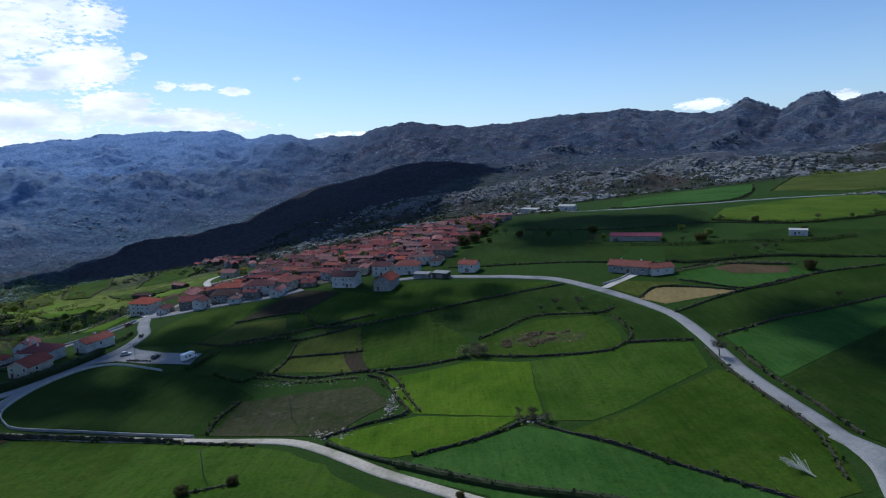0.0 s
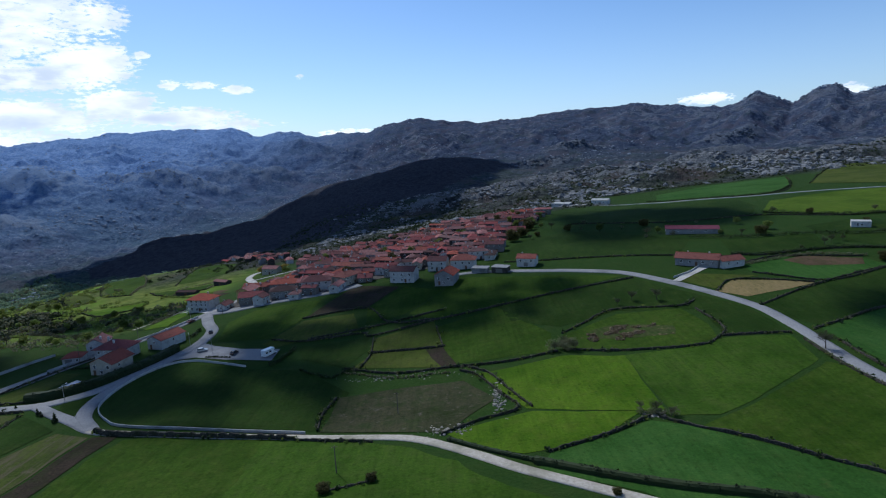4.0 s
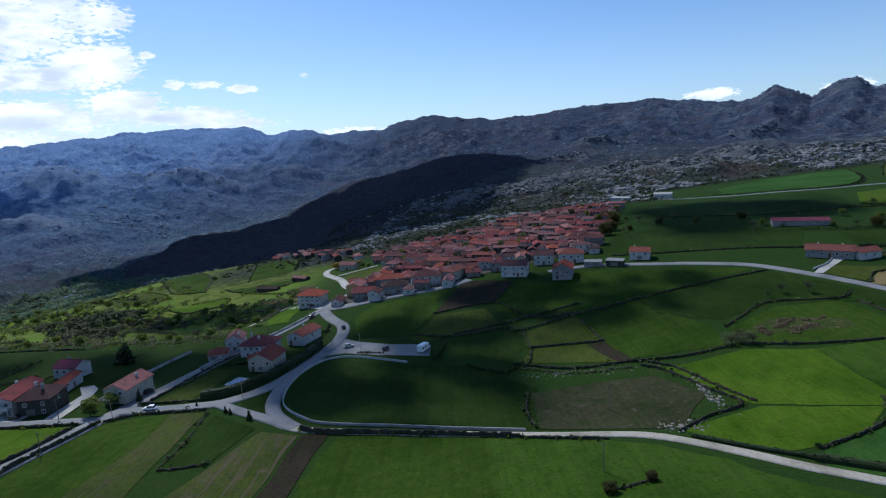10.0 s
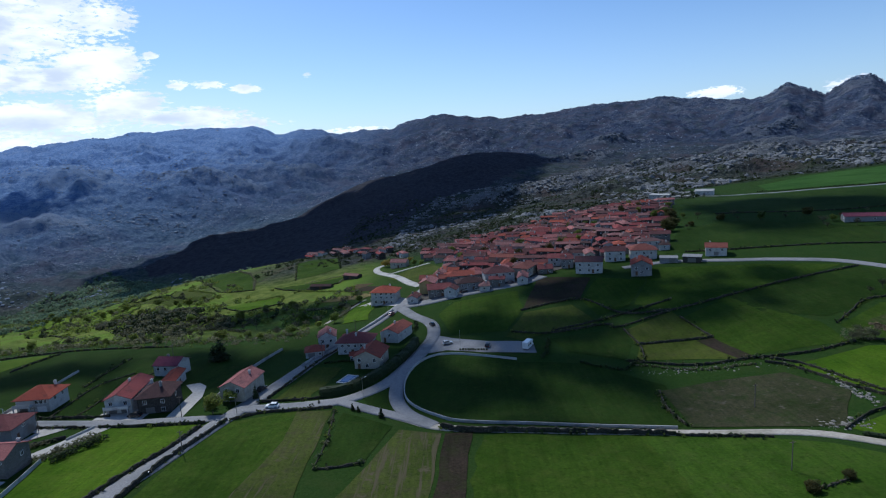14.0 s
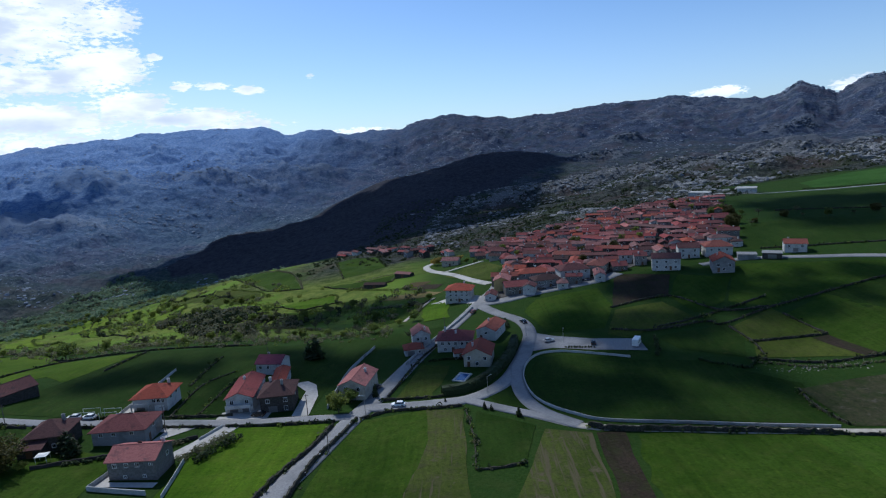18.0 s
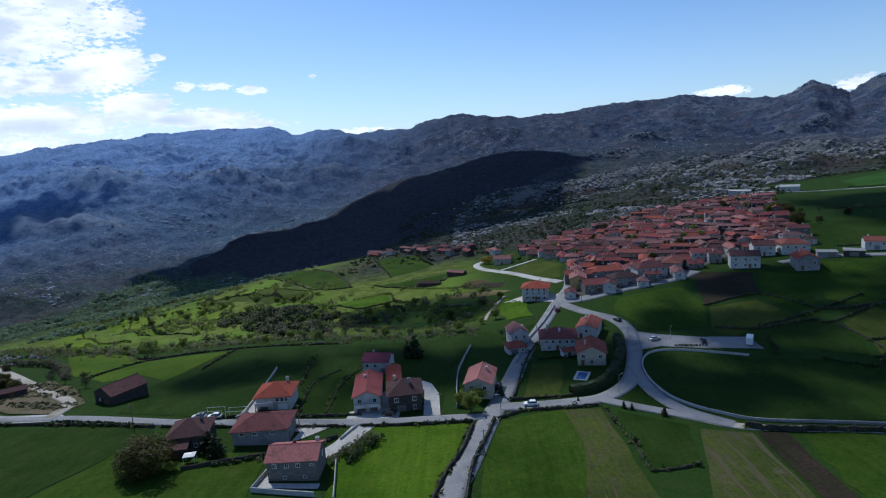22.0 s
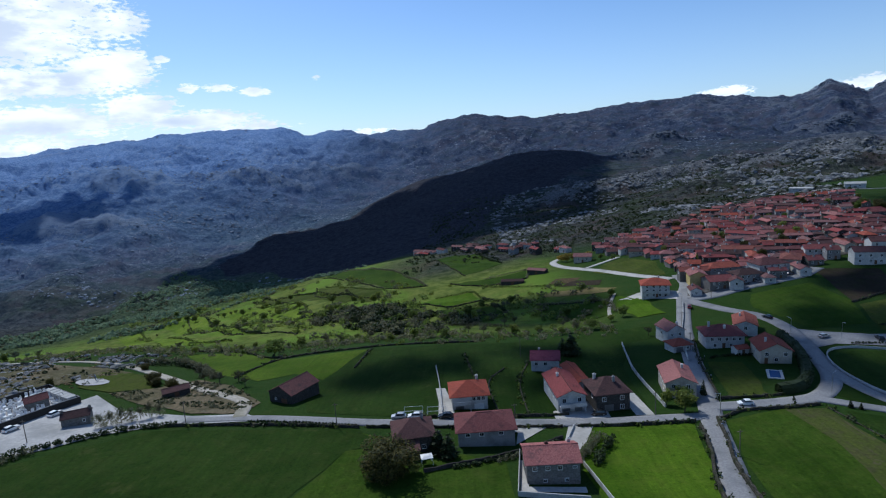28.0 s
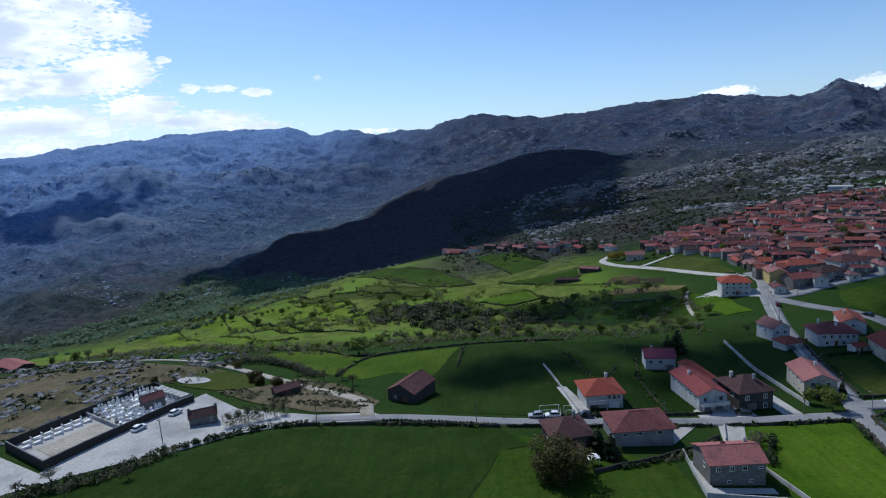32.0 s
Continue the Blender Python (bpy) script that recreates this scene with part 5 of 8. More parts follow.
house("brown stone house with dark red hip roof and two chimneys", -225.0, 181.0, 8, 9.6, 10.6, 5.8, "hip", 26, RUBBLE, TILE_DARK,
      [("f", -2.6, 3.4, 1.0, 1.2), ("f", 2.6, 3.4, 1.0, 1.2), ("f", 2.6, 0.8, 1.0, 1.2), ("r", 0, 3.4, 1.0, 1.2), ("l", -2, 3.4, 1.0, 1.2)],
      [("f", -1.2, 2.6, 2.3, GATE)], [(1.5, -1.8, 1.3, GREYREND), (-2.6, 2.2, 1.1, PLASTER)], 0.7, group=ROW)
house("long low annex with bright orange roof and white wall", -230.5, 199, 98, 16.0, 4.6, 3.4, "gable", 20, PLASTER, TILE_ORANGE, [("b", u, 1.4, 0.8, 0.8) for u in (-4, 0, 4)], [("f", 2, 1.0, 2.0)], [], 0.35, name="annex", group=ROW, category="outbuilding")
house("white house with plum-purple roof", -237.8, 214.5, -8, 9.4, 8.0, 4.6, "gable", 24, PLASTER, TILE_PURPLE,
      [("f", -3, 2.6, 1.0, 1.1), ("f", 0, 2.6, 1.0, 1.1), ("l", -1.5, 2.6, 0.9, 1.1), ("l", 1.5, 2.6, 0.9, 1.1)], [("f", 3, 2.2, 2.2, GATE)], [(-2, 1.5, 0.9, GREYREND)], group=ROW)
house("cream house with faded gable roof and a front balcony", -201.9, 189.6, 81, 13.0, 8.4, 5.2, "gable", 24, CREAM, TILE_PINK,
      [("b", u, 3.4, 0.9, 1.1) for u in (-4.5, -1.5, 1.5, 4.5)] + [("b", u, 0.9, 0.8, 0.8) for u in (-3, 1)] + [("l", 2, 3.4, 1.0, 1.2), ("l", -2, 3.4, 1.0, 1.2)],
      [("l", 0, 2.2, 2.2, GATE)], [(2.0, -1.8, 1.0, PLASTER)], group=ROW)
house("small white two-storey house with faded gable roof", -185.5, 242.5, 100, 9.0, 7.0, 5.2, "gable", 30, PLASTER, TILE_PINK, [("l", -1.6, 2.9, 0.9, 1.1), ("l", 1.6, 2.9, 0.9, 1.1), ("b", 0, 2.9, 0.9, 1.1)], [("l", 0, 1.0, 2.0)], [(-2, -1.6, 1.0, PLASTER)], group=ROW)
house("low garage with bright orange hip roof", -187.5, 228.5, 12, 7.0, 6.2, 2.9, "hip", 26, PLASTER, TILE_ORANGE, [("f", 2, 1.2, 0.8, 0.8)], [("f", -1.2, 2.6, 2.2, GATE)], [], 0.5, name="garage", group=ROW, category="garage")
# the group inside the lane loop
INNER = "houses inside the lane loop"
house("white house with dark red hip roof and balustrade", -171, 231, -6, 13.0, 10.0, 5.2, "hip", 25, PLASTER, TILE_RED,
      [("f", u, 3.0, 0.9, 1.1) for u in (-4.5, -2, 0.5, 3, 5)] + [("f", u, 0.7, 0.9, 1.2) for u in (-3.5, 2)], [("f", -0.5, 1.1, 2.1)], [(0.5, -2.0, 1.0, PLASTER), (-4, 1, 1.0, PLASTER)], 0.8, group=INNER)
house("white house with long orange gable roof", -156.5, 243.5, 68, 13.0, 8.0, 4.4, "gable", 22, PLASTER, TILE_ORANGE,
      [("l", 0, 2.6, 1.0, 1.1), ("b", -3, 2.4, 0.9, 1.1), ("b", 3, 2.4, 0.9, 1.1), ("f", 0, 2.4, 0.9, 1.1)], [("l", 2.0, 1.0, 2.1)], [(2, 1.6, 1.0, PLASTER)], group=INNER)
house("cream house with orange gable roof and arched porch", -162.5, 212.5, 80, 11.0, 9.4, 4.8, "gable", 26, CREAM, TILE_ORANGE,
      [("l", -2.8, 2.8, 1.0, 1.2), ("l", 2.8, 2.8, 1.0, 1.2), ("l", 0, 0.9, 1.0, 1.2), ("b", 0, 2.6, 0.9, 1.1), ("f", -2, 2.6, 0.9, 1.1)], [("l", 3.0, 1.0, 2.1)], [(-1.0, 2.0, 1.2, PLASTER)], 0.6, group=INNER)
house("small red-roofed garden shed", -169.5, 219, 10, 4.5, 3.6, 2.3, "gable", 22, PLASTER, TILE_ORANGE, [], [("f", 0, 1.0, 1.9)], [], 0.3, name="garden_shed", group=INNER, category="shed")
house("dark barn with long sloping old tile roof", -319.5, 193.5, 62, 12.0, 9.5, 3.9, "gable", 26, RUBBLE, TILE_DARK, [("l", 2, 1.5, 0.7, 0.7)], [("l", -1.5, 2.4, 2.3)], [], 0.35, name="barn", category="barn")
house("small stone chapel with old red tile roof", -374.5, 171.2, 25, 7.0, 4.5, 2.9, "gable", 28, GRANITE, TILE_DARK, [("f", 2, 1.2, 0.6, 0.8)], [("l", 0, 1.3, 2.1)], [(-3.4, 0, 0.35, GRANITE), (3.4, 0, 0.35, GRANITE)], 0.25, name="chapel", category="chapel")
house("ruined stone shed with grey sunken roof", -360.5, 198.5, 35, 8.0, 4.8, 2.2, "gable", 18, RUBBLE, TILE_DARK, [], [("f", 0, 1.4, 1.8)], [], 0.3, name="stone_shed", category="shed")
house("long farm shed with faded roof beside the scrub", -519, 280, -28, 20, 9, 3.4, "gable", 16, RUBBLE, TILE_PINK, [("f", -5, 1.2, 1.0, 0.8), ("f", 5, 1.2, 1.0, 0.8)], [("f", 0, 2.6, 2.4, GATE)], [], 0.4, name="farm_shed", category="shed")
h = house("white three-storey house with orange hip roof at the village entrance", -169, 312, -12, 13.0, 10.0, 6.9, "hip", 24, PLASTER, TILE_ORANGE,
          [("f", u, z, 1.0, 1.2) for z in (0.8, 3.1, 5.2) for u in (-4, -1, 2, 4.6)] + [("l", 0, 5.2, 1.0, 1.2), ("r", 0, 5.2, 1.0, 1.2)], [("f", 0.6, 1.2, 2.1)], [(2, 2, 1.1, PLASTER)], 0.9)
balcony(h, -6.4, 6.4, -6.6, -5.0, 3.0)
# the farm by the road, its barn, the hut, the red house and sheds
h = house("long stone farmhouse with faded red roof", 93, 290, -33, 20.0, 9.0, 3.8, "gable", 24, GREYREND, TILE_ORANGE, [("f", u, 1.4, 1.0, 1.1) for u in (-7, -3, 3, 7)], [("f", 0, 1.2, 2.1)], [(-5, 1.5, 0.9, PLASTER), (5, 1.5, 0.9, PLASTER)], 0.6, name="farmhouse")
house("farm wing with orange roof and white gable", 105.5, 284, 12, 12.0, 7.5, 3.4, "gable", 24, PLASTER, TILE_ORANGE, [("f", -3, 1.2, 0.9, 1.0), ("f", 2, 1.2, 0.9, 1.0)], [("l", 0, 1.2, 2.1)], [], 0.5, name="farm_wing")
house("long low cattle barn with dull plum roof and grey walls", 118, 358, -20, 30.0, 9.0, 3.0, "gable", 18, GREYREND, TILE_PURPLE, [("l", -2, 1.4, 0.9, 0.9), ("f", -8, 1.4, 1.2, 0.7), ("f", 0, 1.4, 1.2, 0.7), ("f", 8, 1.4, 1.2, 0.7)], [("l", 1.5, 2.2, 2.2, GATE)], [], 0.4, name="cattle_barn", category="barn")
house("white flat-roofed hut with dark openings", 205, 334.5, -30, 9.4, 5.5, 3.2, "shed", 3, PLASTER, WHITEWALL, [("f", 0.4, 1.1, 0.9, 0.9), ("f", -1.6, 0.4, 0.9, 1.8)], [], [], 0.2, name="hut", category="hut")
house("small house with vivid red hip roof by the road", 12, 326, -22, 10.5, 8.0, 4.6, "gable", 24, PLASTER, TILE_ORANGE, [("f", -3, 2.6, 1.0, 1.1), ("f", 3, 2.6, 1.0, 1.1)], [("f", 0, 2.4, 2.2, GATE)], [(-3, 1, 0.9, PLASTER)], 0.5)
house("open grey shed by the road", -4, 318, -28, 9, 5, 3.0, "shed", 5, RUBBLE, GREYREND, [], [("f", 0, 4.0, 2.3, GATE)], [], 0.3, name="roadside_shed", category="shed")
house("low pale shed by the road", -15, 322.5, -20, 9, 5, 2.6, "shed", 4, GREYREND, GREYREND, [], [("f", 2, 2.4, 2.0, GATE)], [], 0.3, name="roadside_shed", category="shed")
h = house("large white house above the tilled plot", -58, 322, -16, 14.0, 9.5, 6.4, "gable", 22, PLASTER, TILE_DARK, [("f", u, z, 1.0, 1.2) for z in (1.0, 3.9) for u in (-4.6, 0, 4.6)] + [("r", 0, 3.9, 1.0, 1.2)], [("f", 2.2, 1.1, 2.1)], [(-3, 1, 1.0, PLASTER)], 0.5)
house("white house with bright red roof above the meadows", -39, 341, -12, 11.0, 9.0, 6.0, "gable", 24, PLASTER, TILE_RED, [("f", u, z, 1.0, 1.2) for z in (1.0, 3.7) for u in (-3, 3)], [("f", 0, 1.1, 2.1)], [(2, 1.5, 1.0, PLASTER)], 0.5)
house("cream house with red gable facing the meadow", -34, 309, 74, 13.0, 10.0, 5.6, "gable", 27, GREYREND, TILE_ORANGE, [("l", -2.6, 3.0, 1.1, 1.2), ("l", 2.6, 3.0, 1.1, 1.2), ("l", 0, 0.9, 1.1, 1.2)], [("l", 2.4, 1.1, 2.1)], [(2, 2, 1.0, PLASTER)], 0.6)
house("house with vivid red hip roof behind the white houses", -24, 338, -10, 14, 10, 5.6, "hip", 26, PLASTER, TILE_ORANGE, [("f", u, 3.0, 1.0, 1.2) for u in (-4, 0, 4)], [("f", 2, 1.1, 2.1)], [(0, 2, 0.9, PLASTER)], 0.7)

# ---- the old village: houses packed on the spur ----
VILLAGE = "old village houses"
VILLAGE_EDGE = np.array([(-158, 300), (-137, 298), (-100, 312), (-82, 326), (-62, 338), (-30, 350), (-4, 352), (6, 403), (34, 466), (58, 525), (40, 556), (0, 560), (-50, 556), (-110, 540), (-160, 500), (-148, 452), (-134, 410), (-142, 350)], float)
FREE = [(-58, 322, 10), (-39, 341, 9), (-34, 309, 10), (-24, 338, 10), (-169, 312, 10)]
rng = random.Random(7)


def village_house(x, y, turn, big=1.0, roof=None, wall=None):
    L, W, H = rng.choice((6.5, 8.0, 9.5, 12.0, 15.0)) * big, rng.choice((5.2, 6.0, 7.0)) * big, rng.choice((3.0, 3.6, 4.4, 5.4))
    kind = "hip" if rng.random() < 0.22 else "gable"
    roof = roof or rng.choice((TILE_RED, TILE_RED, TILE_PINK, TILE_PINK, TILE_ORANGE, TILE_DARK, TILE_RED))
    pick = rng.random()
    wall = wall or (PLASTER if pick < 0.1 else CREAM if pick < 0.16 else GREYREND if pick < 0.32 else GRANITE if pick < 0.66 else RUBBLE)
    tone = {TILE_RED: "red", TILE_PINK: "faded pink", TILE_ORANGE: "bright orange", TILE_DARK: "weathered dark"}[roof]
    stuff = {PLASTER: "white rendered", CREAM: "cream rendered", GREYREND: "grey rendered", GRANITE: "granite", RUBBLE: "dark rubble"}[wall]
    up = H - 1.9
    wins = [("f", u * L / 2, up, 0.9, 1.1) for u in ((-0.6, 0.0, 0.6) if L > 9 else (-0.5, 0.5))]
    if H > 5:
        wins += [("f", -0.55 * L / 2, 0.8, 0.9, 1.0)]
    wins += [("l", 0, up, 0.9, 1.1)]
    chim = [(rng.uniform(-0.3, 0.3) * L, rng.choice((-1, 1)) * 0.18 * W, rng.choice((0.8, 1.1)), rng.choice((PLASTER, GREYREND)))] if rng.random() < 0.6 else []
    house(f"{stuff} village house under a {tone} {kind} tile roof", x, y, turn, L, W, H, kind, rng.choice((20, 23, 26)), wall, roof, wins, [("f", 0.3 * L / 2, 1.1, 2.0)], chim, 0.45, group=VILLAGE)
    return max(L, W)


def clear_of(x, y, r):
    return all((x - a) ** 2 + (y - b) ** 2 > ((r + c) * 0.75) ** 2 for a, b, c in FREE)


def fill_village(edge, count, lean, spread=12):
    lo, hi = edge.min(0), edge.max(0)
    made, tries = 0, 0
    while made < count and tries < 9000:
        tries += 1
        x, y = rng.uniform(lo[0], hi[0]), rng.uniform(lo[1], hi[1])
        if not inside(np.array([(x, y)]), edge)[0] or not clear_of(x, y, 4.4):
            continue
        turn = lean + rng.uniform(-spread, spread) + (90 if rng.random() < 0.22 else 0)
        big = village_house(x, y, turn)
        FREE.append((x, y, big * 0.52))
        made += 1
    return made


# large houses along the lower street
for hx, hy, ht, hl, hw, hh, hr, hwall in ((-108, 322, 8, 16, 11, 6.0, TILE_RED, PLASTER), (-92, 330, 60, 15, 9, 5.5, TILE_ORANGE, CREAM), (-124, 312, 10, 14, 9, 4.5, TILE_DARK, GREYREND),
                                          (-140, 307, 6, 12, 9, 4.5, TILE_RED, GRANITE), (-146, 318, 80, 11, 8, 6.0, TILE_PINK, YELLOW), (-128, 330, 4, 18, 9, 5.0, TILE_ORANGE, GREYREND), (-70, 345, -14, 13, 8, 5.0, TILE_RED, PLASTER)):
    house("big village house with a broad tile roof above the street", hx, hy, ht, hl, hw, hh, "hip" if hl > 13 else "gable", 23, hwall, hr,
          [("f", u * hl / 2, hh - 1.9, 1.0, 1.2) for u in (-0.65, -0.2, 0.25, 0.7)] + [("f", -0.4 * hl / 2, 0.8, 1.0, 1.2)], [("f", 0.1 * hl, 1.2, 2.1)], [(1.5, 1.2, 1.0, PLASTER)], 0.6, group=VILLAGE)
    FREE.append((hx, hy, max(hl, hw) * 0.55))
drape("village_yards", [tuple(p) for p in VILLAGE_EDGE], YARD, 0.25, "earth and cobble yards between the village houses", "yard", 5.0, 2.0)
# long roofs that stand out among the small ones, and a row of small sheds
for hx, hy, ht, hl, hw, hh, hr, hwall, words in (
    (-69, 430, -47, 24, 7, 4.4, TILE_RED, GREYREND, "long grey village house under one red roof"),
    (-26, 438, -48, 36, 6, 4.0, TILE_PINK, RUBBLE, "very long low stone range under a faded roof"),
    (-98, 372, -20, 22, 8, 5.0, TILE_ORANGE, CREAM, "long cream village house under an orange roof"),
    (2, 500, -40, 26, 7, 4.2, TILE_DARK, GRANITE, "long granite range under a weathered roof"),
):
    house(words, hx, hy, ht, hl, hw, hh, "gable", 21, hwall, hr, [("f", u * hl / 2, hh - 1.9, 0.9, 1.1) for u in (-0.8, -0.5, -0.15, 0.2, 0.5, 0.8)], [("f", 0.35 * hl / 2, 1.1, 2.0)], [(0.2 * hl, 1.0, 0.9, PLASTER)], 0.4, group=VILLAGE)
    FREE += [(hx + o * hl * math.cos(radians(ht)), hy + o * hl * math.sin(radians(ht)), hw * 0.75) for o in (-0.4, -0.15, 0.15, 0.4)]
for k in range(8):
    hx, hy = -130 + 2.6 * k, 486 - 9.6 * k
    house("small stone shed with a pale pink gable roof in a row", hx, hy, 62, 7.5, 5.2, 2.8, "gable", 24, GRANITE, TILE_PINK, [("f", -1.5, 1.2, 0.6, 0.7)], [("l", 0, 1.8, 2.0)], [], 0.35, name="row_shed", group="row of sheds in the village", category="shed")
    FREE.append((hx, hy, 3.6))
fill_village(VILLAGE_EDGE, 330, -10)
# the hamlet strip at the back of the spur
fill_village(np.array([(-345, 770), (-330, 790), (-240, 640), (-185, 560), (-160, 520), (-168, 505), (-200, 535), (-252, 606)], float), 26, -50, 20)
house("small pink church house in the bright square", -176, 458, -15, 13, 8, 4.6, "gable", 26, CREAM, TILE_PINK, [("f", -3, 2, 1, 1.2), ("f", 3, 2, 1, 1.2)], [("f", 0, 1.4, 2.2)], [], 0.5)
house("long white building with a faded roof at the hamlet", -322, 778, -28, 28, 9, 5.0, "gable", 20, PLASTER, TILE_PINK, [("f", u, 2.6, 1.0, 1.2) for u in (-10, -5, 0, 5, 10)], [("f", 2.5, 1.2, 2.1)], [], 0.5)
house("ruined barn with pale pink tiles on the terraces", -212, 446, -30, 14, 6, 3.0, "gable", 20, RUBBLE, TILE_PINK, [], [("f", 0, 2, 2)], [], 0.3, name="barn", category="barn")
house("old grey barn among the terraces", -232, 428, -10, 16, 6, 2.6, "gable", 18, RUBBLE, TILE_DARK, [], [("f", 0, 2, 2)], [], 0.3, name="barn", category="barn")
house("pale farmhouse on the upper road", 132, 625, -30, 18, 9, 4.5, "gable", 20, PLASTER, WHITEWALL, [("f", -4, 2, 1, 1), ("f", 4, 2, 1, 1)], [("f", 0, 2.4, 2.2, GATE)], [], 0.4)
house("long pale roadside building on the upper road", 96, 655, -42, 22, 8, 3.6, "shed", 4, WHITEWALL, WHITEWALL, [("f", -6, 1.4, 1, 1), ("f", 6, 1.4, 1, 1)], [("f", 0, 2.4, 2.2, GATE)], [], 0.3, name="roadside_building")

# ---- plants ----
def leafy(name, c1, c2, glow=0.25):
    """Leaves or twigs that let some light through; every clump a little different."""
    m, t, b = blank(name, 0.8)
    isle = t.nodes.new("ShaderNodeNewGeometry").outputs["Random Per Island"]
    info = t.nodes.new("ShaderNodeObjectInfo").outputs["Random"]
    col = mix_colour(t, isle, c1, c2)
    hsv = t.nodes.new("ShaderNodeHueSaturation")
    link(t, math_node(t, "ADD", 0.75, math_node(t, "MULTIPLY", info, 0.5)), hsv.inputs["Value"])
    link(t, col, hsv.inputs["Color"])
    link(t, hsv.outputs[0], b.inputs["Base Color"])
    tr = t.nodes.new("ShaderNodeBsdfTranslucent")
    link(t, hsv.outputs[0], tr.inputs["Color"])
    mx = t.nodes.new("ShaderNodeMixShader")
    mx.inputs[0].default_value = glow
    link(t, b.outputs[0], mx.inputs[1])
    link(t, tr.outputs[0], mx.inputs[2])
    link(t, mx.outputs[0], t.nodes["Material Output"].inputs[0])
    return m


LEAF_GREEN = leafy("green_leaves", (0.085, 0.125, 0.026), (0.17, 0.215, 0.05), 0.6)
LEAF_FRESH = leafy("fresh_leaves", (0.12, 0.16, 0.025), (0.22, 0.25, 0.05), 0.5)
LEAF_OLIVE = leafy("olive_evergreen", (0.022, 0.03, 0.008), (0.1, 0.088, 0.02), 0.4)
LEAF_DARK = leafy("dark_evergreen", (0.012, 0.024, 0.007), (0.034, 0.052, 0.013), 0.2)
LEAF_HEATH = leafy("broom_leaves", (0.03, 0.044, 0.018), (0.065, 0.08, 0.034), 0.4)
BRACKEN = leafy("dead_bracken", (0.16, 0.12, 0.065), (0.3, 0.23, 0.14), 0.3)
LEAF_GOLD = leafy("golden_blossom", (0.2, 0.15, 0.02), (0.34, 0.25, 0.04))
VALLEY_LEAF = leafy("valley_brush", (0.15, 0.23, 0.14), (0.23, 0.32, 0.19), 0.5)
TWIG = leafy("bare_twigs", (0.11, 0.11, 0.06), (0.19, 0.19, 0.11), 0.5)
PALE_TWIG = leafy("bleached_twigs", (0.34, 0.34, 0.31), (0.48, 0.47, 0.43), 0.05)
BARK = surface("bark", (0.05, 0.042, 0.035), (0.1, 0.085, 0.07), None, 4.0, 1.0, 0.95, 0.6, 0.04)


def quads_cloud(centres, count, size, gen, flat=1.0, thin=1.0):
    """Vertices and faces of many small tilted leaf clumps round the given balls (x, y, z, r)."""
    verts, faces = [], []
    weights = [c[3] ** 2 for c in centres]
    for c in gen.choices(centres, weights, k=count):
        d = Vector((gen.gauss(0, 1), gen.gauss(0, 1), gen.gauss(0, 1))).normalized()
        p = Vector(c[:3]) + Vector((d.x, d.y, d.z * flat)) * c[3] * (0.55 + 0.5 * gen.random())
        a = Vector((gen.gauss(0, 1), gen.gauss(0, 1), gen.gauss(0, 0.7))).normalized()
        b = a.cross(d + Vector((0, 0, 0.01)))
        b = b.normalized() if b.length > 1e-4 else Vector((1, 0, 0))
        s = size * gen.uniform(0.6, 1.3)
        n = len(verts)
        verts += [p + a * s, p + b * s * 0.7 * thin, p - a * s * 0.8, p - b * s * 0.75 * thin]
        faces.append((n, n + 1, n + 2, n + 3))
    return verts, faces


def mesh_of(name, verts, faces, material):
    me = bpy.data.meshes.new(name)
    me.from_pydata([tuple(v) for v in verts], [], faces)
    me.materials.append(material)
    me.update()
    return me


def limb_shape(gen, tall, spread, forks, thick, low=0.35):
    """A tapered, bent trunk with limbs; returns the shape and the limb ends."""
    s, ends = Shape(), []
    p, q = Vector((0, 0, -0.4)), Vector((gen.uniform(-0.1, 0.1) * tall, gen.uniform(-0.1, 0.1) * tall, tall * 0.5))
    top = q + Vector((gen.uniform(-0.05, 0.05) * tall, gen.uniform(-0.05, 0.05) * tall, tall * 0.35))
    s.tube(p, q, thick, thick * 0.65, 6)
    s.tube(q, top, thick * 0.65, thick * 0.2, 5)
    ends.append(top)
    for k in range(forks):
        a = 2 * math.pi * (k + gen.random() * 0.6) / forks
        h = gen.uniform(low, 0.8)
        start = p.lerp(q, min(1, h / 0.5)) if h < 0.5 else q.lerp(top, (h - 0.5) / 0.35 * 0.9)
        end = start + Vector((math.cos(a) * spread, math.sin(a) * spread, gen.uniform(0.15, 0.4) * tall * 0.6)) * gen.uniform(0.7, 1.1)
        mid = start.lerp(end, 0.5) + Vector((0, 0, 0.04 * tall))
        s.tube(start, mid, thick * 0.4, thick * 0.26, 4)
        s.tube(mid, end, thick * 0.26, thick * 0.08, 4)
        ends.append(end)
    return s, ends


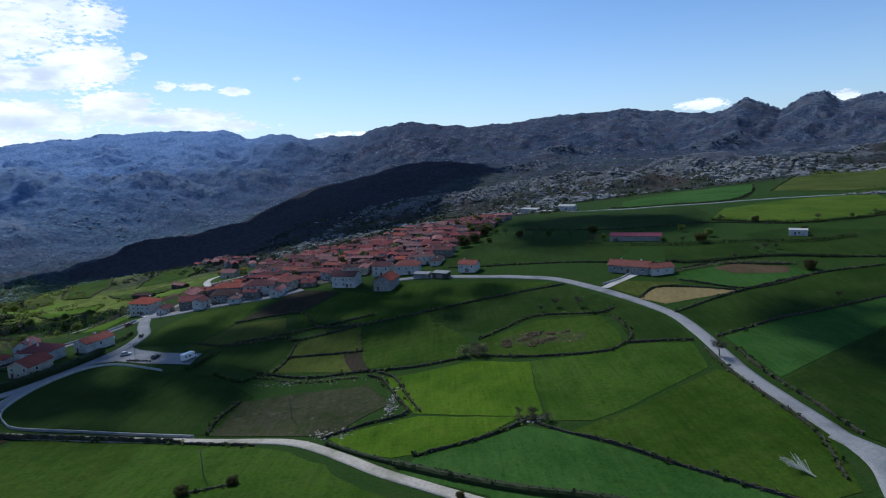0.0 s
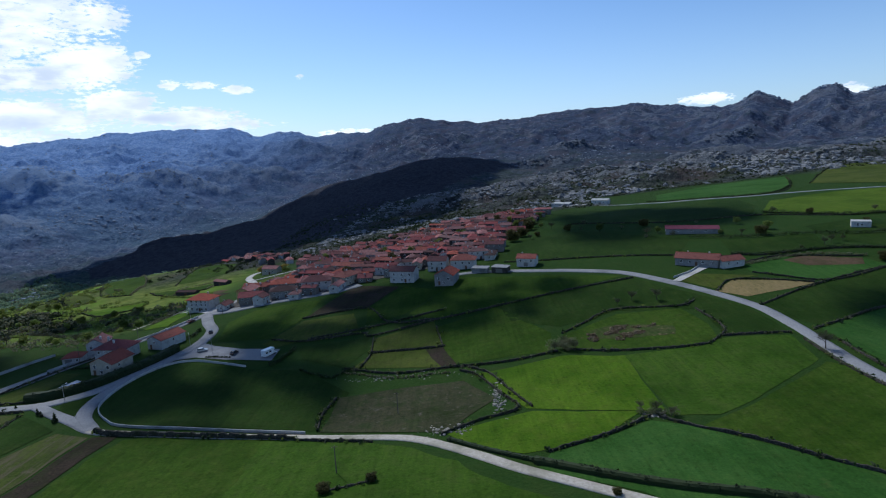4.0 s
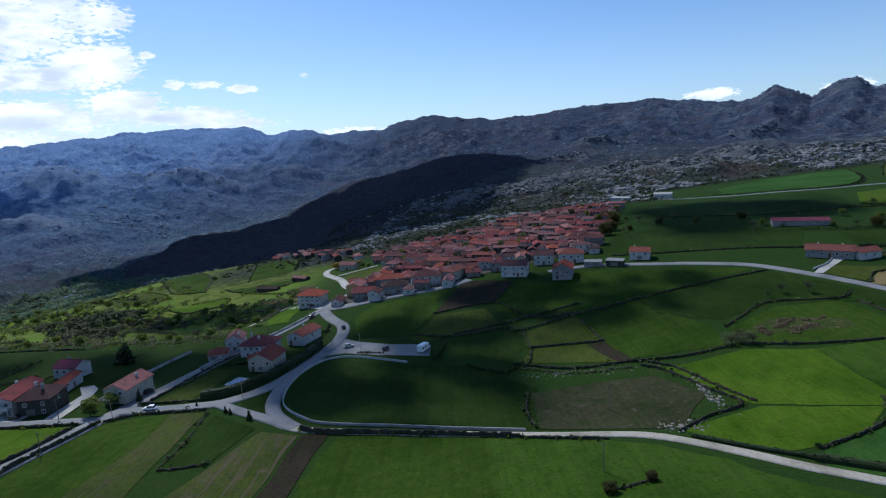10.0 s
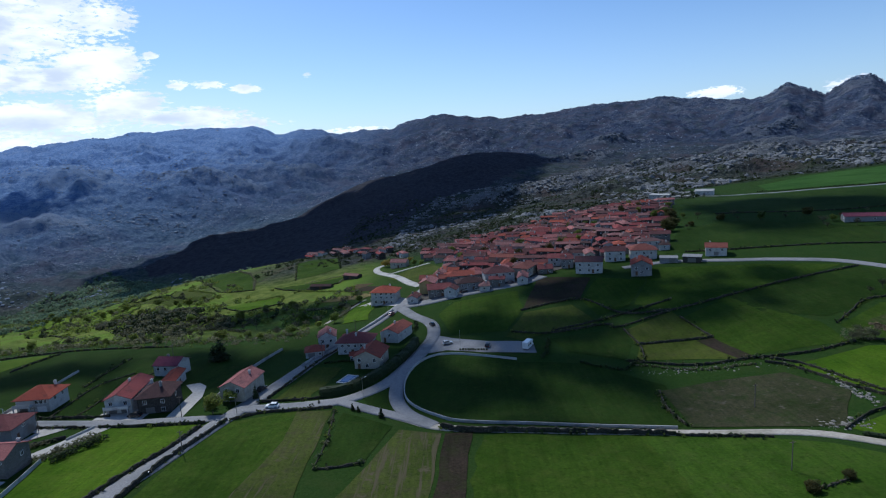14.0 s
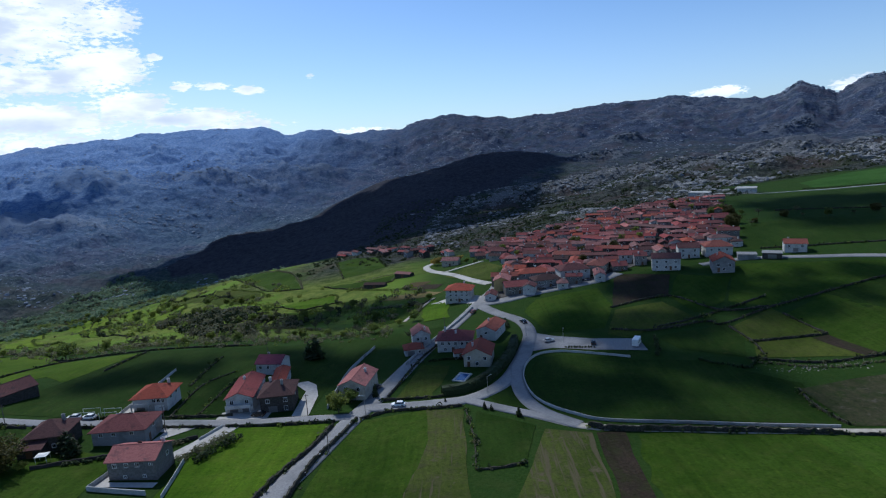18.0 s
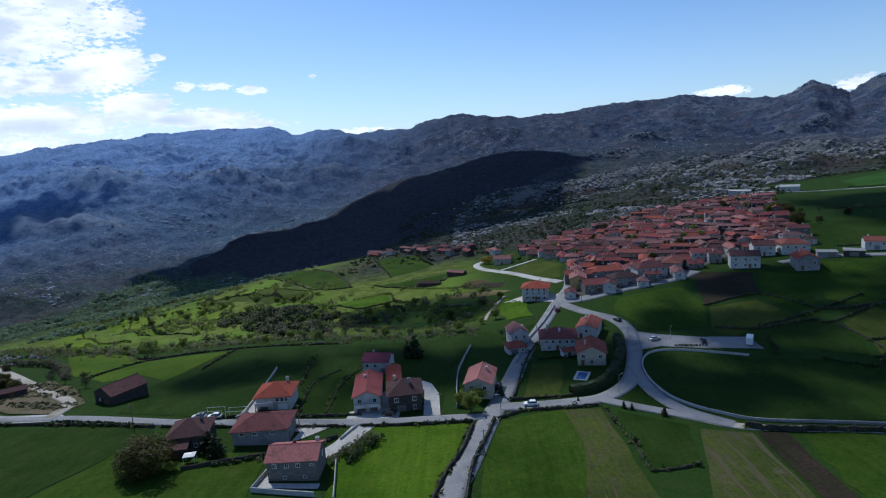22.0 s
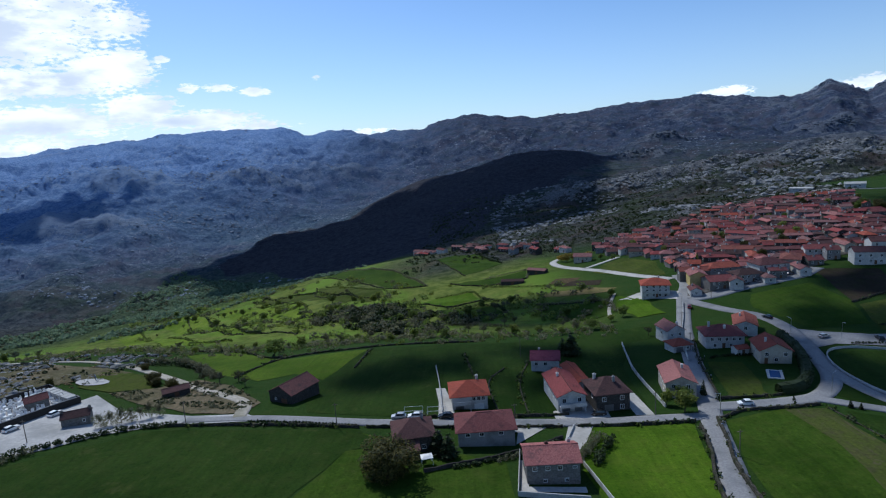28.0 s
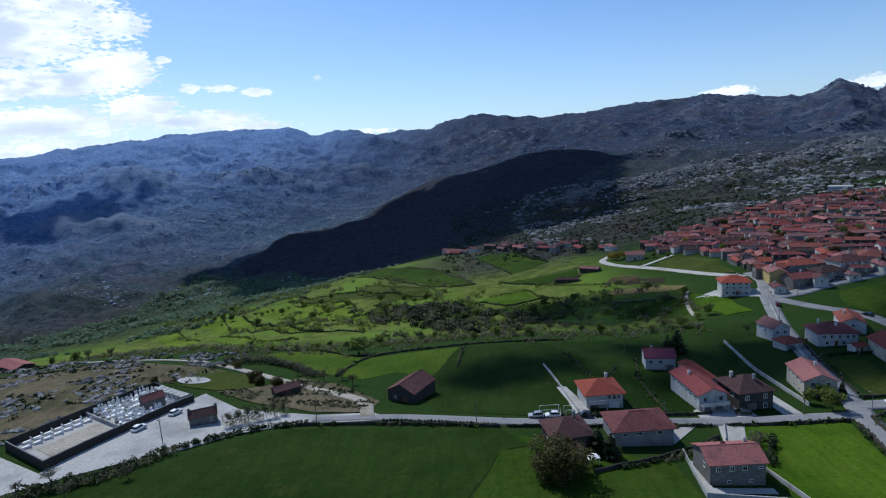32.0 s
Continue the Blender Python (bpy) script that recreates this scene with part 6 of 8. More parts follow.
def tree_model(kind, seed, tall, spread):
    """Trunk and crown meshes of one tree."""
    gen = random.Random(seed)
    if kind == "conifer":
        trunk = Shape().tube((0, 0, -0.4), (0, 0, tall * 0.95), 0.16, 0.03, 6)
        balls = [(gen.uniform(-0.1, 0.1), gen.uniform(-0.1, 0.1), tall * (0.1 + 0.85 * k / 9), spread * (1 - k / 10.5)) for k in range(10)]
        v, f = quads_cloud(balls, 520, 0.34, gen, 0.6)
        return trunk.mesh("trunk", BARK), mesh_of("crown", v, f, LEAF_DARK)
    trunk, ends = limb_shape(gen, tall, spread, 7 if kind != "bare" else 10, 0.02 * tall + 0.05)
    if kind == "bare":
        twigs = Shape()
        for e in ends:
            for k in range(26):
                d = Vector((gen.gauss(0, 1), gen.gauss(0, 1), abs(gen.gauss(0.6, 0.7)))).normalized() * gen.uniform(0.5, 1.0) * spread * 0.55
                st = e.lerp(Vector((0, 0, tall * 0.35)), gen.random() * 0.75)
                twigs.tube(st, st + d, 0.035, 0.012, 3, False)
                for j in range(3):
                    d2 = d.normalized() * 0.5 + Vector((gen.gauss(0, 0.5), gen.gauss(0, 0.5), gen.gauss(0.2, 0.4)))
                    q = st + d * gen.uniform(0.4, 1.0)
                    twigs.tube(q, q + d2 * spread * 0.2, 0.02, 0.006, 3, False)
        return trunk.mesh("trunk", BARK), twigs.mesh("crown", TWIG)
    balls = [(e.x * 0.9, e.y * 0.9, e.z, spread * gen.uniform(0.38, 0.62)) for e in ends]
    balls.append((0, 0, tall * 0.72, spread * 0.7))
    if kind != "round":
        balls += [(math.cos(a) * spread * 0.5, math.sin(a) * spread * 0.5, tall * z, spread * 0.48) for a, z in ((0.2, 0.42), (1.5, 0.5), (2.7, 0.4), (3.9, 0.52), (5.2, 0.45), (0.9, 0.66), (3.2, 0.68))]
    if kind == "round":
        balls += [(math.cos(a) * spread * 0.62, math.sin(a) * spread * 0.62, tall * z, spread * 0.5) for a in (0.3, 1.4, 2.5, 3.6, 4.8, 5.8) for z in (0.3, 0.55)]
    look_of = {"green": LEAF_GREEN, "fresh": LEAF_FRESH, "round": LEAF_OLIVE, "gold": LEAF_GOLD}[kind]
    v, f = quads_cloud(balls, 7500 if kind == "round" else 1200, 0.26 if kind == "round" else 0.3, gen)
    return trunk.mesh("trunk", BARK), mesh_of("crown", v, f, look_of)


MODELS = {}
TREE_WORDS = {"green": "small leafy green tree", "fresh": "young tree in fresh yellow-green leaf", "round": "dense olive-green round-crowned evergreen", "gold": "tree in golden yellow blossom",
              "conifer": "dark narrow conifer", "bare": "bare grey-brown tree with fine twigs"}


def tree(kind, x, y, tall, where="beside a field wall", wide=1.0, variant=0):
    """A tree with trunk and crown; models of one kind are shared and scaled."""
    base = {"green": (6.0, 2.2), "fresh": (6.0, 2.1), "round": (9.0, 4.2), "gold": (6.0, 2.6), "conifer": (8.0, 1.5), "bare": (6.5, 2.3)}[kind]
    key = (kind, variant % 3)
    if key not in MODELS:
        MODELS[key] = tree_model(kind, 100 + 7 * (variant % 3) + len(kind), *base)
    k = tall / base[0]
    ob = thing("tree", f"{TREE_WORDS[kind]} {where}", "tree", pose(x, y, ground(x, y), 0, 0, (x * 37 + y * 11) % 360) @ Matrix.Diagonal((k * wide, k * wide, k, 1)), "trees")
    part("trunk", MODELS[key][0], None, ob)
    part("crown", MODELS[key][1], None, ob)
    return ob


tree("round", -283, 140.5, 7.4, "in front of the dark stone house", 1.5)
tree("conifer", -272, 152.0, 6.5, "beside the dark stone house", 2.6)
tree("conifer", -269.5, 150.0, 6.0, "beside the dark stone house", 2.4, 1)
tree("conifer", -226, 230, 9.0, "behind the orange-roofed annex", 2.3, 1)
tree("conifer", -229, 231, 7.0, "behind the orange-roofed annex", 2.0, 2)
tree("fresh", -205.5, 173.5, 5.5, "at the crossroads", 1.2)
tree("green", -203, 181, 4.5, "in a garden by the street", 1.2, 1)
tree("fresh", -208.6, 179, 4.2, "in front of the cream house", 1.1, 2)
tree("conifer", -196, 184.5, 5.0, "at the garden corner", 1.2, 2)
for x, y, h in ((-162.5, 171.5, 2.6), (-160.6, 170.3, 2.2), (-153.2, 165.8, 3.4), (-174, 177.6, 1.8)):
    tree("conifer", x, y, h, "trimmed to a cone beside the lane", 1.5)
tree("green", -350, 262, 7.5, "on the meadow rim", 1.3)
for x, y, h in ((-482, 280, 8), (-474, 284, 7), (-490, 283, 6.5), (-497, 276, 5)):
    tree("bare" if x > -485 else "green", x, y, 0.8 * h, "beside the farm shed", 0.9, int(-x))
for x, y, h, k in ((47, 249, 5.0, "bare"), (57, 246, 5.5, "bare"), (40, 246, 3.5, "bare"), (9, 206, 5, "bare"), (5, 204, 4, "bare"), (12, 203, 4.5, "bare"), (87.5, 181, 6.5, "bare"), (21, 147, 4, "bare"), (24, 144, 3, "bare"), (18, 149, 3, "bare"),
                   (174, 273, 4.5, "round"), (171, 308, 5, "bare"), (166, 305, 5, "bare"), (178, 309, 4, "bare"), (162, 235, 4, "bare"), (212, 340, 3.5, "round"), (151, 300, 3, "bare")):
    tree(k, x, y, h, "on a field boundary", 1.15, int(abs(x)))
for k, (x, y) in enumerate(((96, 372), (100, 366), (92, 362), (108, 368), (103, 349), (130, 346), (140, 341), (150, 338), (88, 352), (160, 350), (60, 402), (52, 410), (44, 428), (38, 440), (66, 420), (30, 404), (24, 396), (70, 392), (84, 388), (100, 392), (130, 380), (152, 372), (190, 398), (206, 384), (240, 372), (262, 372), (280, 376))):
    tree(("bare", "green", "bare", "round")[k % 4], x, y, 3.2 + (k * 7 % 5) * 0.6, "in the barn thicket", 1.2, k)
for k, (x, y) in enumerate(((-187, 468), (-190, 474), (-181, 472), (-170, 470), (-164, 452), (-158, 440))):
    tree("gold" if k < 4 else "green", x, y, 6.0 - 0.4 * k, "in the sunlit village square", 1.2, k)
for k, (x, y) in enumerate(((-123, 372), (-96, 352), (-60, 402), (-30, 420), (-80, 440), (10, 500), (-20, 470), (-110, 430), (20, 450), (-50, 520), (-4, 380), (-70, 378), (-16, 366), (-100, 480), (-134, 470), (30, 520))):
    tree("round" if k % 2 else "green", x, y, 5.5 + k % 3, "among the village roofs", 0.8, k)
for k, (x, y) in enumerate(((34, 464), (26, 452), (28, 438), (33, 448), (20, 412), (12, 398), (44, 486))):
    tree("round" if k % 3 else "green", x, y, 6.0 + k % 3, "at the edge of the village", 1.1, k)
village_gen = random.Random(33)
for k in range(26):
    x, y = village_gen.uniform(-140, 45), village_gen.uniform(345, 550)
    if inside(np.array([(x, y)]), VILLAGE_EDGE)[0]:
        tree(village_gen.choice(("green", "round", "fresh", "bare")), x, y, village_gen.uniform(4.5, 7.0), "in a yard between village houses", 0.9, k)
for k in range(7):
    tree("bare", -366 + 1.9 * k, 168.5 + 1.5 * k, 4.6 + (k % 3) * 0.5, "at the yard edge", 0.55, k)
for x, y, h in ((-401, 142, 4), (-406, 138, 3), (-385, 144, 3.5), (-394, 136, 3)):
    tree("bare", x + 8, y - 4, h, "below the yard", 1.2, int(-x))
tree("round", -404.5, 201.5, 3.6, "at the cemetery corner", 0.6)
for x, y, h in ((-376, 213, 4.0), (-373, 209, 3.0), (-366, 207, 3.2), (-390, 232, 2.5), (-357, 206, 2.6), (-352, 212, 4.5), (-346, 214, 5.0), (-358, 214, 4.8), (-364, 222, 4.2), (-341, 207, 4.0)):
    tree("bare" if x > -366 else "round", x, y, h, "by the dirt track", 1.2, int(-x))
trees_gen = random.Random(21)
for k in range(70):
    u = trees_gen.random()
    x = -190 - 400 * u + trees_gen.uniform(-20, 20)
    y = 285 + 330 * u + trees_gen.uniform(-45, 45)
    tree(trees_gen.choice(("green", "fresh", "bare", "bare", "green")), x, y, trees_gen.uniform(3.5, 7.0), "on the terraced slope", 1.1, k)
for k in range(26):
    x = -410 + 8.4 * k + trees_gen.uniform(-3, 3)
    y = 286 - 0.07 * (x + 410) + trees_gen.uniform(-8, 10)
    tree(trees_gen.choice(("bare", "bare", "green", "fresh")), x, y, trees_gen.uniform(3.0, 5.5), "along the brow above the valley", 1.2, k)

for x, y, h in ((-51, 121, 1.8), (-61, 117, 2.2), (0.5, 110.5, 1.4)):
    tree("round", x, y, h, "standing low in the open meadow", 1.3, int(-x))

# the bleached fallen tree beside the fork
fallen = thing("fallen_tree", "bleached bare dead tree lying in the meadow", "tree", pose(76, 113, ground(76, 113) + 0.3, 0, 0, 125))
fg = random.Random(5)
stem = Shape().tube((0, 0, 0.1), (3.0, 0, 0.5), 0.16, 0.1, 6)
part("trunk", stem, PALE_TWIG, fallen)
boughs = Shape()
for k in range(26):
    st = Vector((fg.uniform(0.8, 3.0), 0, 0.4))
    en = st + Vector((fg.uniform(1.5, 4.5), fg.uniform(-2.6, 2.6), fg.uniform(0.1, 2.2)))
    boughs.tube(st, en, 0.06, 0.02, 4, False)
    for j in range(3):
        q = st.lerp(en, fg.uniform(0.4, 0.95))
        boughs.tube(q, q + Vector((fg.uniform(0.4, 1.4), fg.uniform(-0.8, 0.8), fg.uniform(0, 0.7))), 0.03, 0.01, 3, False)
part("crown", boughs, PALE_TWIG, fallen, "bleached twigs")


def hedge(pts, high, wide, material, label, seed=1, size=0.3, dense=26, core=False):
    """A hedge of leaf clumps along a plan line."""
    gen = random.Random(seed)
    line = curve_through(pts, 0.9)
    z = height(line[:, 0], line[:, 1])
    balls = [(p[0] + gen.uniform(-0.2, 0.2) * wide, p[1] + gen.uniform(-0.2, 0.2) * wide, h + high * gen.uniform(0.3, 0.62), min(high, wide) * gen.uniform(0.4, 0.56)) for p, h in zip(line, z)]
    v, f = quads_cloud(balls, dense * len(balls), size, gen, high / max(wide, 0.1) if high > wide else 1.0)
    if core:  # the dense inner growth
        side, k0, m = sides_of(line), len(v), len(line)
        for o, h in ((-0.5, -0.3), (-0.46, 0.6), (-0.25, 0.88), (0.25, 0.9), (0.46, 0.6), (0.5, -0.3)):
            v += [(p[0] + n[0] * wide * (o + gen.uniform(-0.05, 0.05)), p[1] + n[1] * wide * o, g + high * (h + gen.uniform(-0.06, 0.06))) for p, n, g in zip(line, side, z)]
        f += [(k0 + a * m + i + 1, k0 + a * m + i, k0 + (a + 1) * m + i, k0 + (a + 1) * m + i + 1) for a in range(5) for i in range(m - 1)]
    ob = new("hedge", mesh_of("hedge", v, f, material))
    return tagged(ob, label, "hedge", "hedges")


hedge([(-175, 183.5), (-169.5, 185), (-163, 191), (-157.5, 201), (-152.5, 213), (-149.5, 224), (-148, 234)], 3.0, 3.4, LEAF_DARK, "tall dark clipped hedge curving along the lane", 2, 0.3, 110, True)
hedge([(-14, 125.5), (-2, 119), (14, 112), (32, 106), (48, 98)], 1.6, 2.0, LEAF_DARK, "dark bramble hedge along the farm lane", 3, 0.3, 40, True)
hedge([(-34, 141.5), (-24, 133), (-14, 126)], 1.0, 1.2, LEAF_DARK, "low bramble hedge along the farm lane", 4, 0.25, 40, True)
hedge([(-396, 133), (-389, 136.5), (-382, 142), (-375, 152)], 2.4, 4.0, LEAF_DARK, "dark bramble hedge below the gravel yard", 5, 0.3, 70)
hedge([(-397, 131.5), (-389, 135), (-381, 141), (-373, 152)], 2.0, 3.2, TWIG, "grey bramble canes below the gravel yard", 87, 0.24, 40)
hedge([(-400, 246), (-386, 250), (-371, 237), (-356, 219)], 2.6, 6.5, TWIG, "wide grey leafless scrub above the dirt track", 88, 0.26, 110)
hedge([(-394, 243), (-380, 242), (-362, 226)], 2.0, 4.0, LEAF_DARK, "dark scrub above the dirt track", 89, 0.28, 50)
hedge([(-374, 153), (-366, 160), (-356, 167), (-346, 169)], 1.6, 2.4, LEAF_DARK, "dark hedge below the gravel yard", 6, 0.3, 50)
hedge([(-268, 144.5), (-261, 147), (-251, 152.5), (-243, 157.5)], 1.1, 1.8, LEAF_DARK, "dark brambles grown over the garden wall", 85, 0.24, 50)
hedge([(-258, 147.2), (-250, 151.8), (-244, 156)], 1.3, 1.6, TWIG, "dry brown brambles along the garden wall", 86, 0.22, 40)
hedge([(-239.5, 146.5), (-236.5, 152), (-232, 159)], 2.4, 3.6, TWIG, "wide leafless grey thicket beside the drive", 7, 0.26, 80)
hedge([(-236, 145.5), (-233, 151.5), (-229, 157.5)], 2.2, 3.6, LEAF_DARK, "dark brambles beside the drive", 84, 0.26, 60)
hedge([(113, 283), (128, 287), (150, 291), (172, 282)], 1.6, 2.0, TWIG, "brown hedge behind the farm", 8)
hedge([(116, 302), (130, 296.5), (166, 298), (200, 286)], 2.0, 2.4, LEAF_DARK, "dark hedge above the ploughed strip", 9)
hedge([(110, 344), (140, 334), (170, 330), (200, 318), (230, 322)], 2.4, 3.0, LEAF_DARK, "dark thicket line below the barn", 10)
hedge([(186, 404), (222, 369), (280, 373), (330, 420)], 2.6, 3.0, LEAF_DARK, "dark scrub line along the upper fields", 11)
hedge([(170, 592), (225, 531), (262, 524), (300, 568), (330, 620)], 2.0, 3.0, LEAF_DARK, "dark scrub line above the upper road", 12)
hedge([(345, 480), (372, 500), (410, 520)], 2.5, 4.0, LEAF_GREEN, "green bushes round the old quarry", 13)
hedge([(-295, 167), (-310, 169.5), (-325, 171)], 0.8, 0.7, LEAF_DARK, "low dark shrubs along the lane", 14)
hedge([(-167, 216), (-176, 217), (-181, 216)], 1.0, 0.9, LEAF_DARK, "low garden hedge in front of the house", 15)
hedge([(-153, 248), (-149, 252), (-150, 262)], 1.8, 1.6, LEAF_DARK, "dark garden hedge beside the lane", 16)
hedge([(-101, 208), (-98, 216), (-96, 226)], 1.6, 2.6, LEAF_DARK, "dark thicket at the end of the car park", 17)
hedge([(-130, 221), (-120, 219)], 0.9, 0.8, LEAF_DARK, "low shrub bed in the car park", 18)
hedge([(-72, 200), (-52, 192), (-34, 193)], 0.8, 3.0, TWIG, "dry brambles between the stone walls", 19)
hedge([(-69, 203), (-76, 196), (-88, 204)], 1.0, 3.0, LEAF_DARK, "dark brambles at the meadow edge", 20)

# hedgerows along the terrace edges
for k, line in enumerate((((-378, 384), (-399, 476), (-470, 560)), ((-332, 390), (-344, 417), (-370, 446)), ((-352, 463), (-418, 543), (-492, 604)), ((-325, 443), (-335, 476), (-400, 555)),
                          ((-297, 466), (-332, 557), (-430, 720)), ((-389, 350), (-420, 392), (-529, 574)), ((-395, 324), (-430, 345), (-590, 560)), ((-192, 298), (-193, 325), (-224, 353)),
                          ((-242, 340), (-249, 372), (-279, 383)), ((-255, 397), (-262, 424), (-287, 419)), ((-221, 438), (-218, 466), (-251, 456)), ((-234, 510), (-256, 606)), ((-280, 290), (-296, 381), (-321, 367)),
                          ((-240, 300), (-268, 318), (-300, 330)), ((-230, 375), (-250, 385), (-255, 397)), ((-205, 395), (-225, 410), (-254, 437)))):
    hedge(line, 1.5 + 0.4 * (k % 3), 2.2 + 0.5 * (k % 2), (LEAF_GREEN, TWIG, LEAF_DARK)[k % 3], ("green hedgerow along a terrace edge", "leafless hedgerow along a terrace edge", "dark hedgerow along a terrace edge")[k % 3], 60 + k, 0.36, 18)


hedge([(-367, 167.5), (-361, 172), (-354, 178)], 4.2, 2.0, TWIG, "row of leafless young trees at the yard edge", 81, 0.22, 90)


hedge([(5, 205.5), (8.5, 205), (12, 204)], 4.5, 6.5, TWIG, "rounded leafless grey thicket at the wall corner", 82, 0.22, 200)
hedge([(17, 147), (21, 146), (25, 144)], 2.2, 3.0, TWIG, "leafless bushes where the meadow walls meet", 83, 0.2, 90)


# ---- scrub on the slopes, far too many bushes to count ----
def scatter(count, box, seed, test):
    """Plan places in a box that pass the test, which takes and gives arrays."""
    gen, out, have = np.random.default_rng(seed), [], 0
    while have < count:
        x, y = gen.uniform(box[0], box[1], 20000), gen.uniform(box[2], box[3], 20000)
        ok = test(x, y, gen)
        out.append(np.stack([x[ok], y[ok]], 1))
        have += int(ok.sum())
    return np.vstack(out)[:count]


def scrub(name, label, count, box, test, size, material, seed, leaf=0.5, per=16):
    """One object of many bushes of leaf clumps."""
    gen = np.random.default_rng(seed)
    xy = scatter(count, box, seed, test)
    z = height(xy[:, 0], xy[:, 1])
    r = size[0] + (size[1] - size[0]) * gen.random(count) ** 1.6
    d = gen.normal(size=(count, per, 3))
    d /= np.linalg.norm(d, axis=2, keepdims=True)
    mid = np.stack([xy[:, 0], xy[:, 1], z + r * 0.45], 1)[:, None] + d * (r[:, None, None] * gen.uniform(0.5, 1.05, (count, per, 1))) * (1, 1, 0.65)
    a = gen.normal(size=(count, per, 3)) * (1, 1, 0.7)
    a /= np.linalg.norm(a, axis=2, keepdims=True)
    b = np.cross(a, d)
    b /= np.maximum(np.linalg.norm(b, axis=2, keepdims=True), 1e-3)
    s = (r[:, None, None] * leaf) * gen.uniform(0.6, 1.3, (count, per, 1))
    v = np.stack([mid + a * s, mid + b * s * 0.7, mid - a * s * 0.8, mid - b * s * 0.75], 2).reshape(-1, 3)
    ob = new(name, mesh_of(name, v.tolist(), np.arange(len(v)).reshape(-1, 4).tolist(), material))
    return tagged(ob, label, "scrub", "", "stuff")


def slope_test(seed, least):
    def test(x, y, gen):
        on = np.abs((y - 290) - (-200 - x) * 0.93) < 115
        band = value_noise((x + 0.5 * y) / 16, (y - 0.5 * x) / 60, seed) * 0.65 + value_noise(x / 14, y / 18, seed + 1) * 0.35
        return on & (band > least)
    return test


def valley_test(least):
    def test(x, y, gen):
        return (wildness(x, y) > 0.2) & (y < 700 + (-380 - x) * 0.95) & (value_noise(x / 60, y / 60, 19) > least) & (x + 60 * value_noise(x / 50, y / 50, 21) > -790)
    return test


def back_test(seed, least):
    return lambda x, y, gen: (wildness(x, y) > 0.35) & (value_noise(x / 40, y / 60, seed) > least)


def brow_test(x, y, gen):
    return np.abs(y - (288 - 0.09 * (x + 410) + 0.25 * np.maximum(-410 - x, 0))) < 11 * np.abs(gen.normal(size=len(x)))


def moor_test(x, y, gen):
    out = ~inside(np.stack([x, y], 1), np.array([(-420, 150), (-395, 140), (-378, 192), (-404, 206)], float))
    return out & (value_noise(x / 9, y / 9, 39) > 0.5)


SLOPE, VALLEY, BACK, BROW, MOOR = (-640, -190, 285, 760), (-860, -380, 480, 1200), (-330, 720, 540, 1300), (-520, -200, 255, 340), (-540, -395, 165, 275)
scrub("green_bushes", "green bushes thick on the terraced slope", 330, SLOPE, slope_test(9, 0.6), (1.0, 3.8), LEAF_GREEN, 31, 0.28, 44)
scrub("fresh_bushes", "yellow-green bushes on the terraced slope", 240, SLOPE, slope_test(9, 0.56), (0.9, 3.0), LEAF_FRESH, 40, 0.28, 40)
scrub("bare_bushes", "leafless grey bushes on the terraced slope", 300, SLOPE, slope_test(9, 0.58), (0.9, 3.4), TWIG, 32, 0.26, 44)
scrub("valley_woods", "green brush and low woods in the valley bottom", 4600, VALLEY, valley_test(0.3), (1.4, 4.2), VALLEY_LEAF, 33)
scrub("valley_thicket", "grey leafless thickets in the valley", 800, VALLEY, valley_test(0.3), (1.5, 3.5), TWIG, 34)
scrub("hill_scrub", "dark heather and broom behind the village", 4200, BACK, back_test(29, 0.36), (0.8, 2.6), LEAF_DARK, 35)
scrub("hill_brush", "green broom behind the village", 2600, BACK, back_test(59, 0.42), (0.8, 2.4), LEAF_HEATH, 36)
scrub("brow_brush", "grey brush along the brow above the valley", 520, BROW, brow_test, (0.7, 2.4), TWIG, 37, 0.28, 34)
scrub("brow_bushes", "green bushes along the brow above the valley", 260, BROW, brow_test, (0.7, 2.4), LEAF_GREEN, 38, 0.28, 34)
scrub("moor_brush", "dark low brush among the stones", 900, MOOR, moor_test, (0.3, 1.1), LEAF_DARK, 39)
scrub("moor_grass", "dry yellowish tussocks among the stones", 1500, MOOR, moor_test, (0.2, 0.7), BRACKEN, 49, 0.6, 12)


def track_test(x, y, gen):
    return inside(np.stack([x, y], 1), np.array([(-384, 198), (-362, 214), (-344, 207), (-330, 190), (-332, 181), (-366, 190)], float)) & (value_noise(x / 6, y / 6, 43) > 0.42)


scrub("track_brush", "brown and dark brush beside the dirt track", 260, (-390, -325, 176, 218), track_test, (0.3, 0.85), LEAF_DARK, 44)
scrub("track_bramble", "grey bramble beside the dirt track", 260, (-390, -325, 176, 218), track_test, (0.3, 0.9), TWIG, 45)


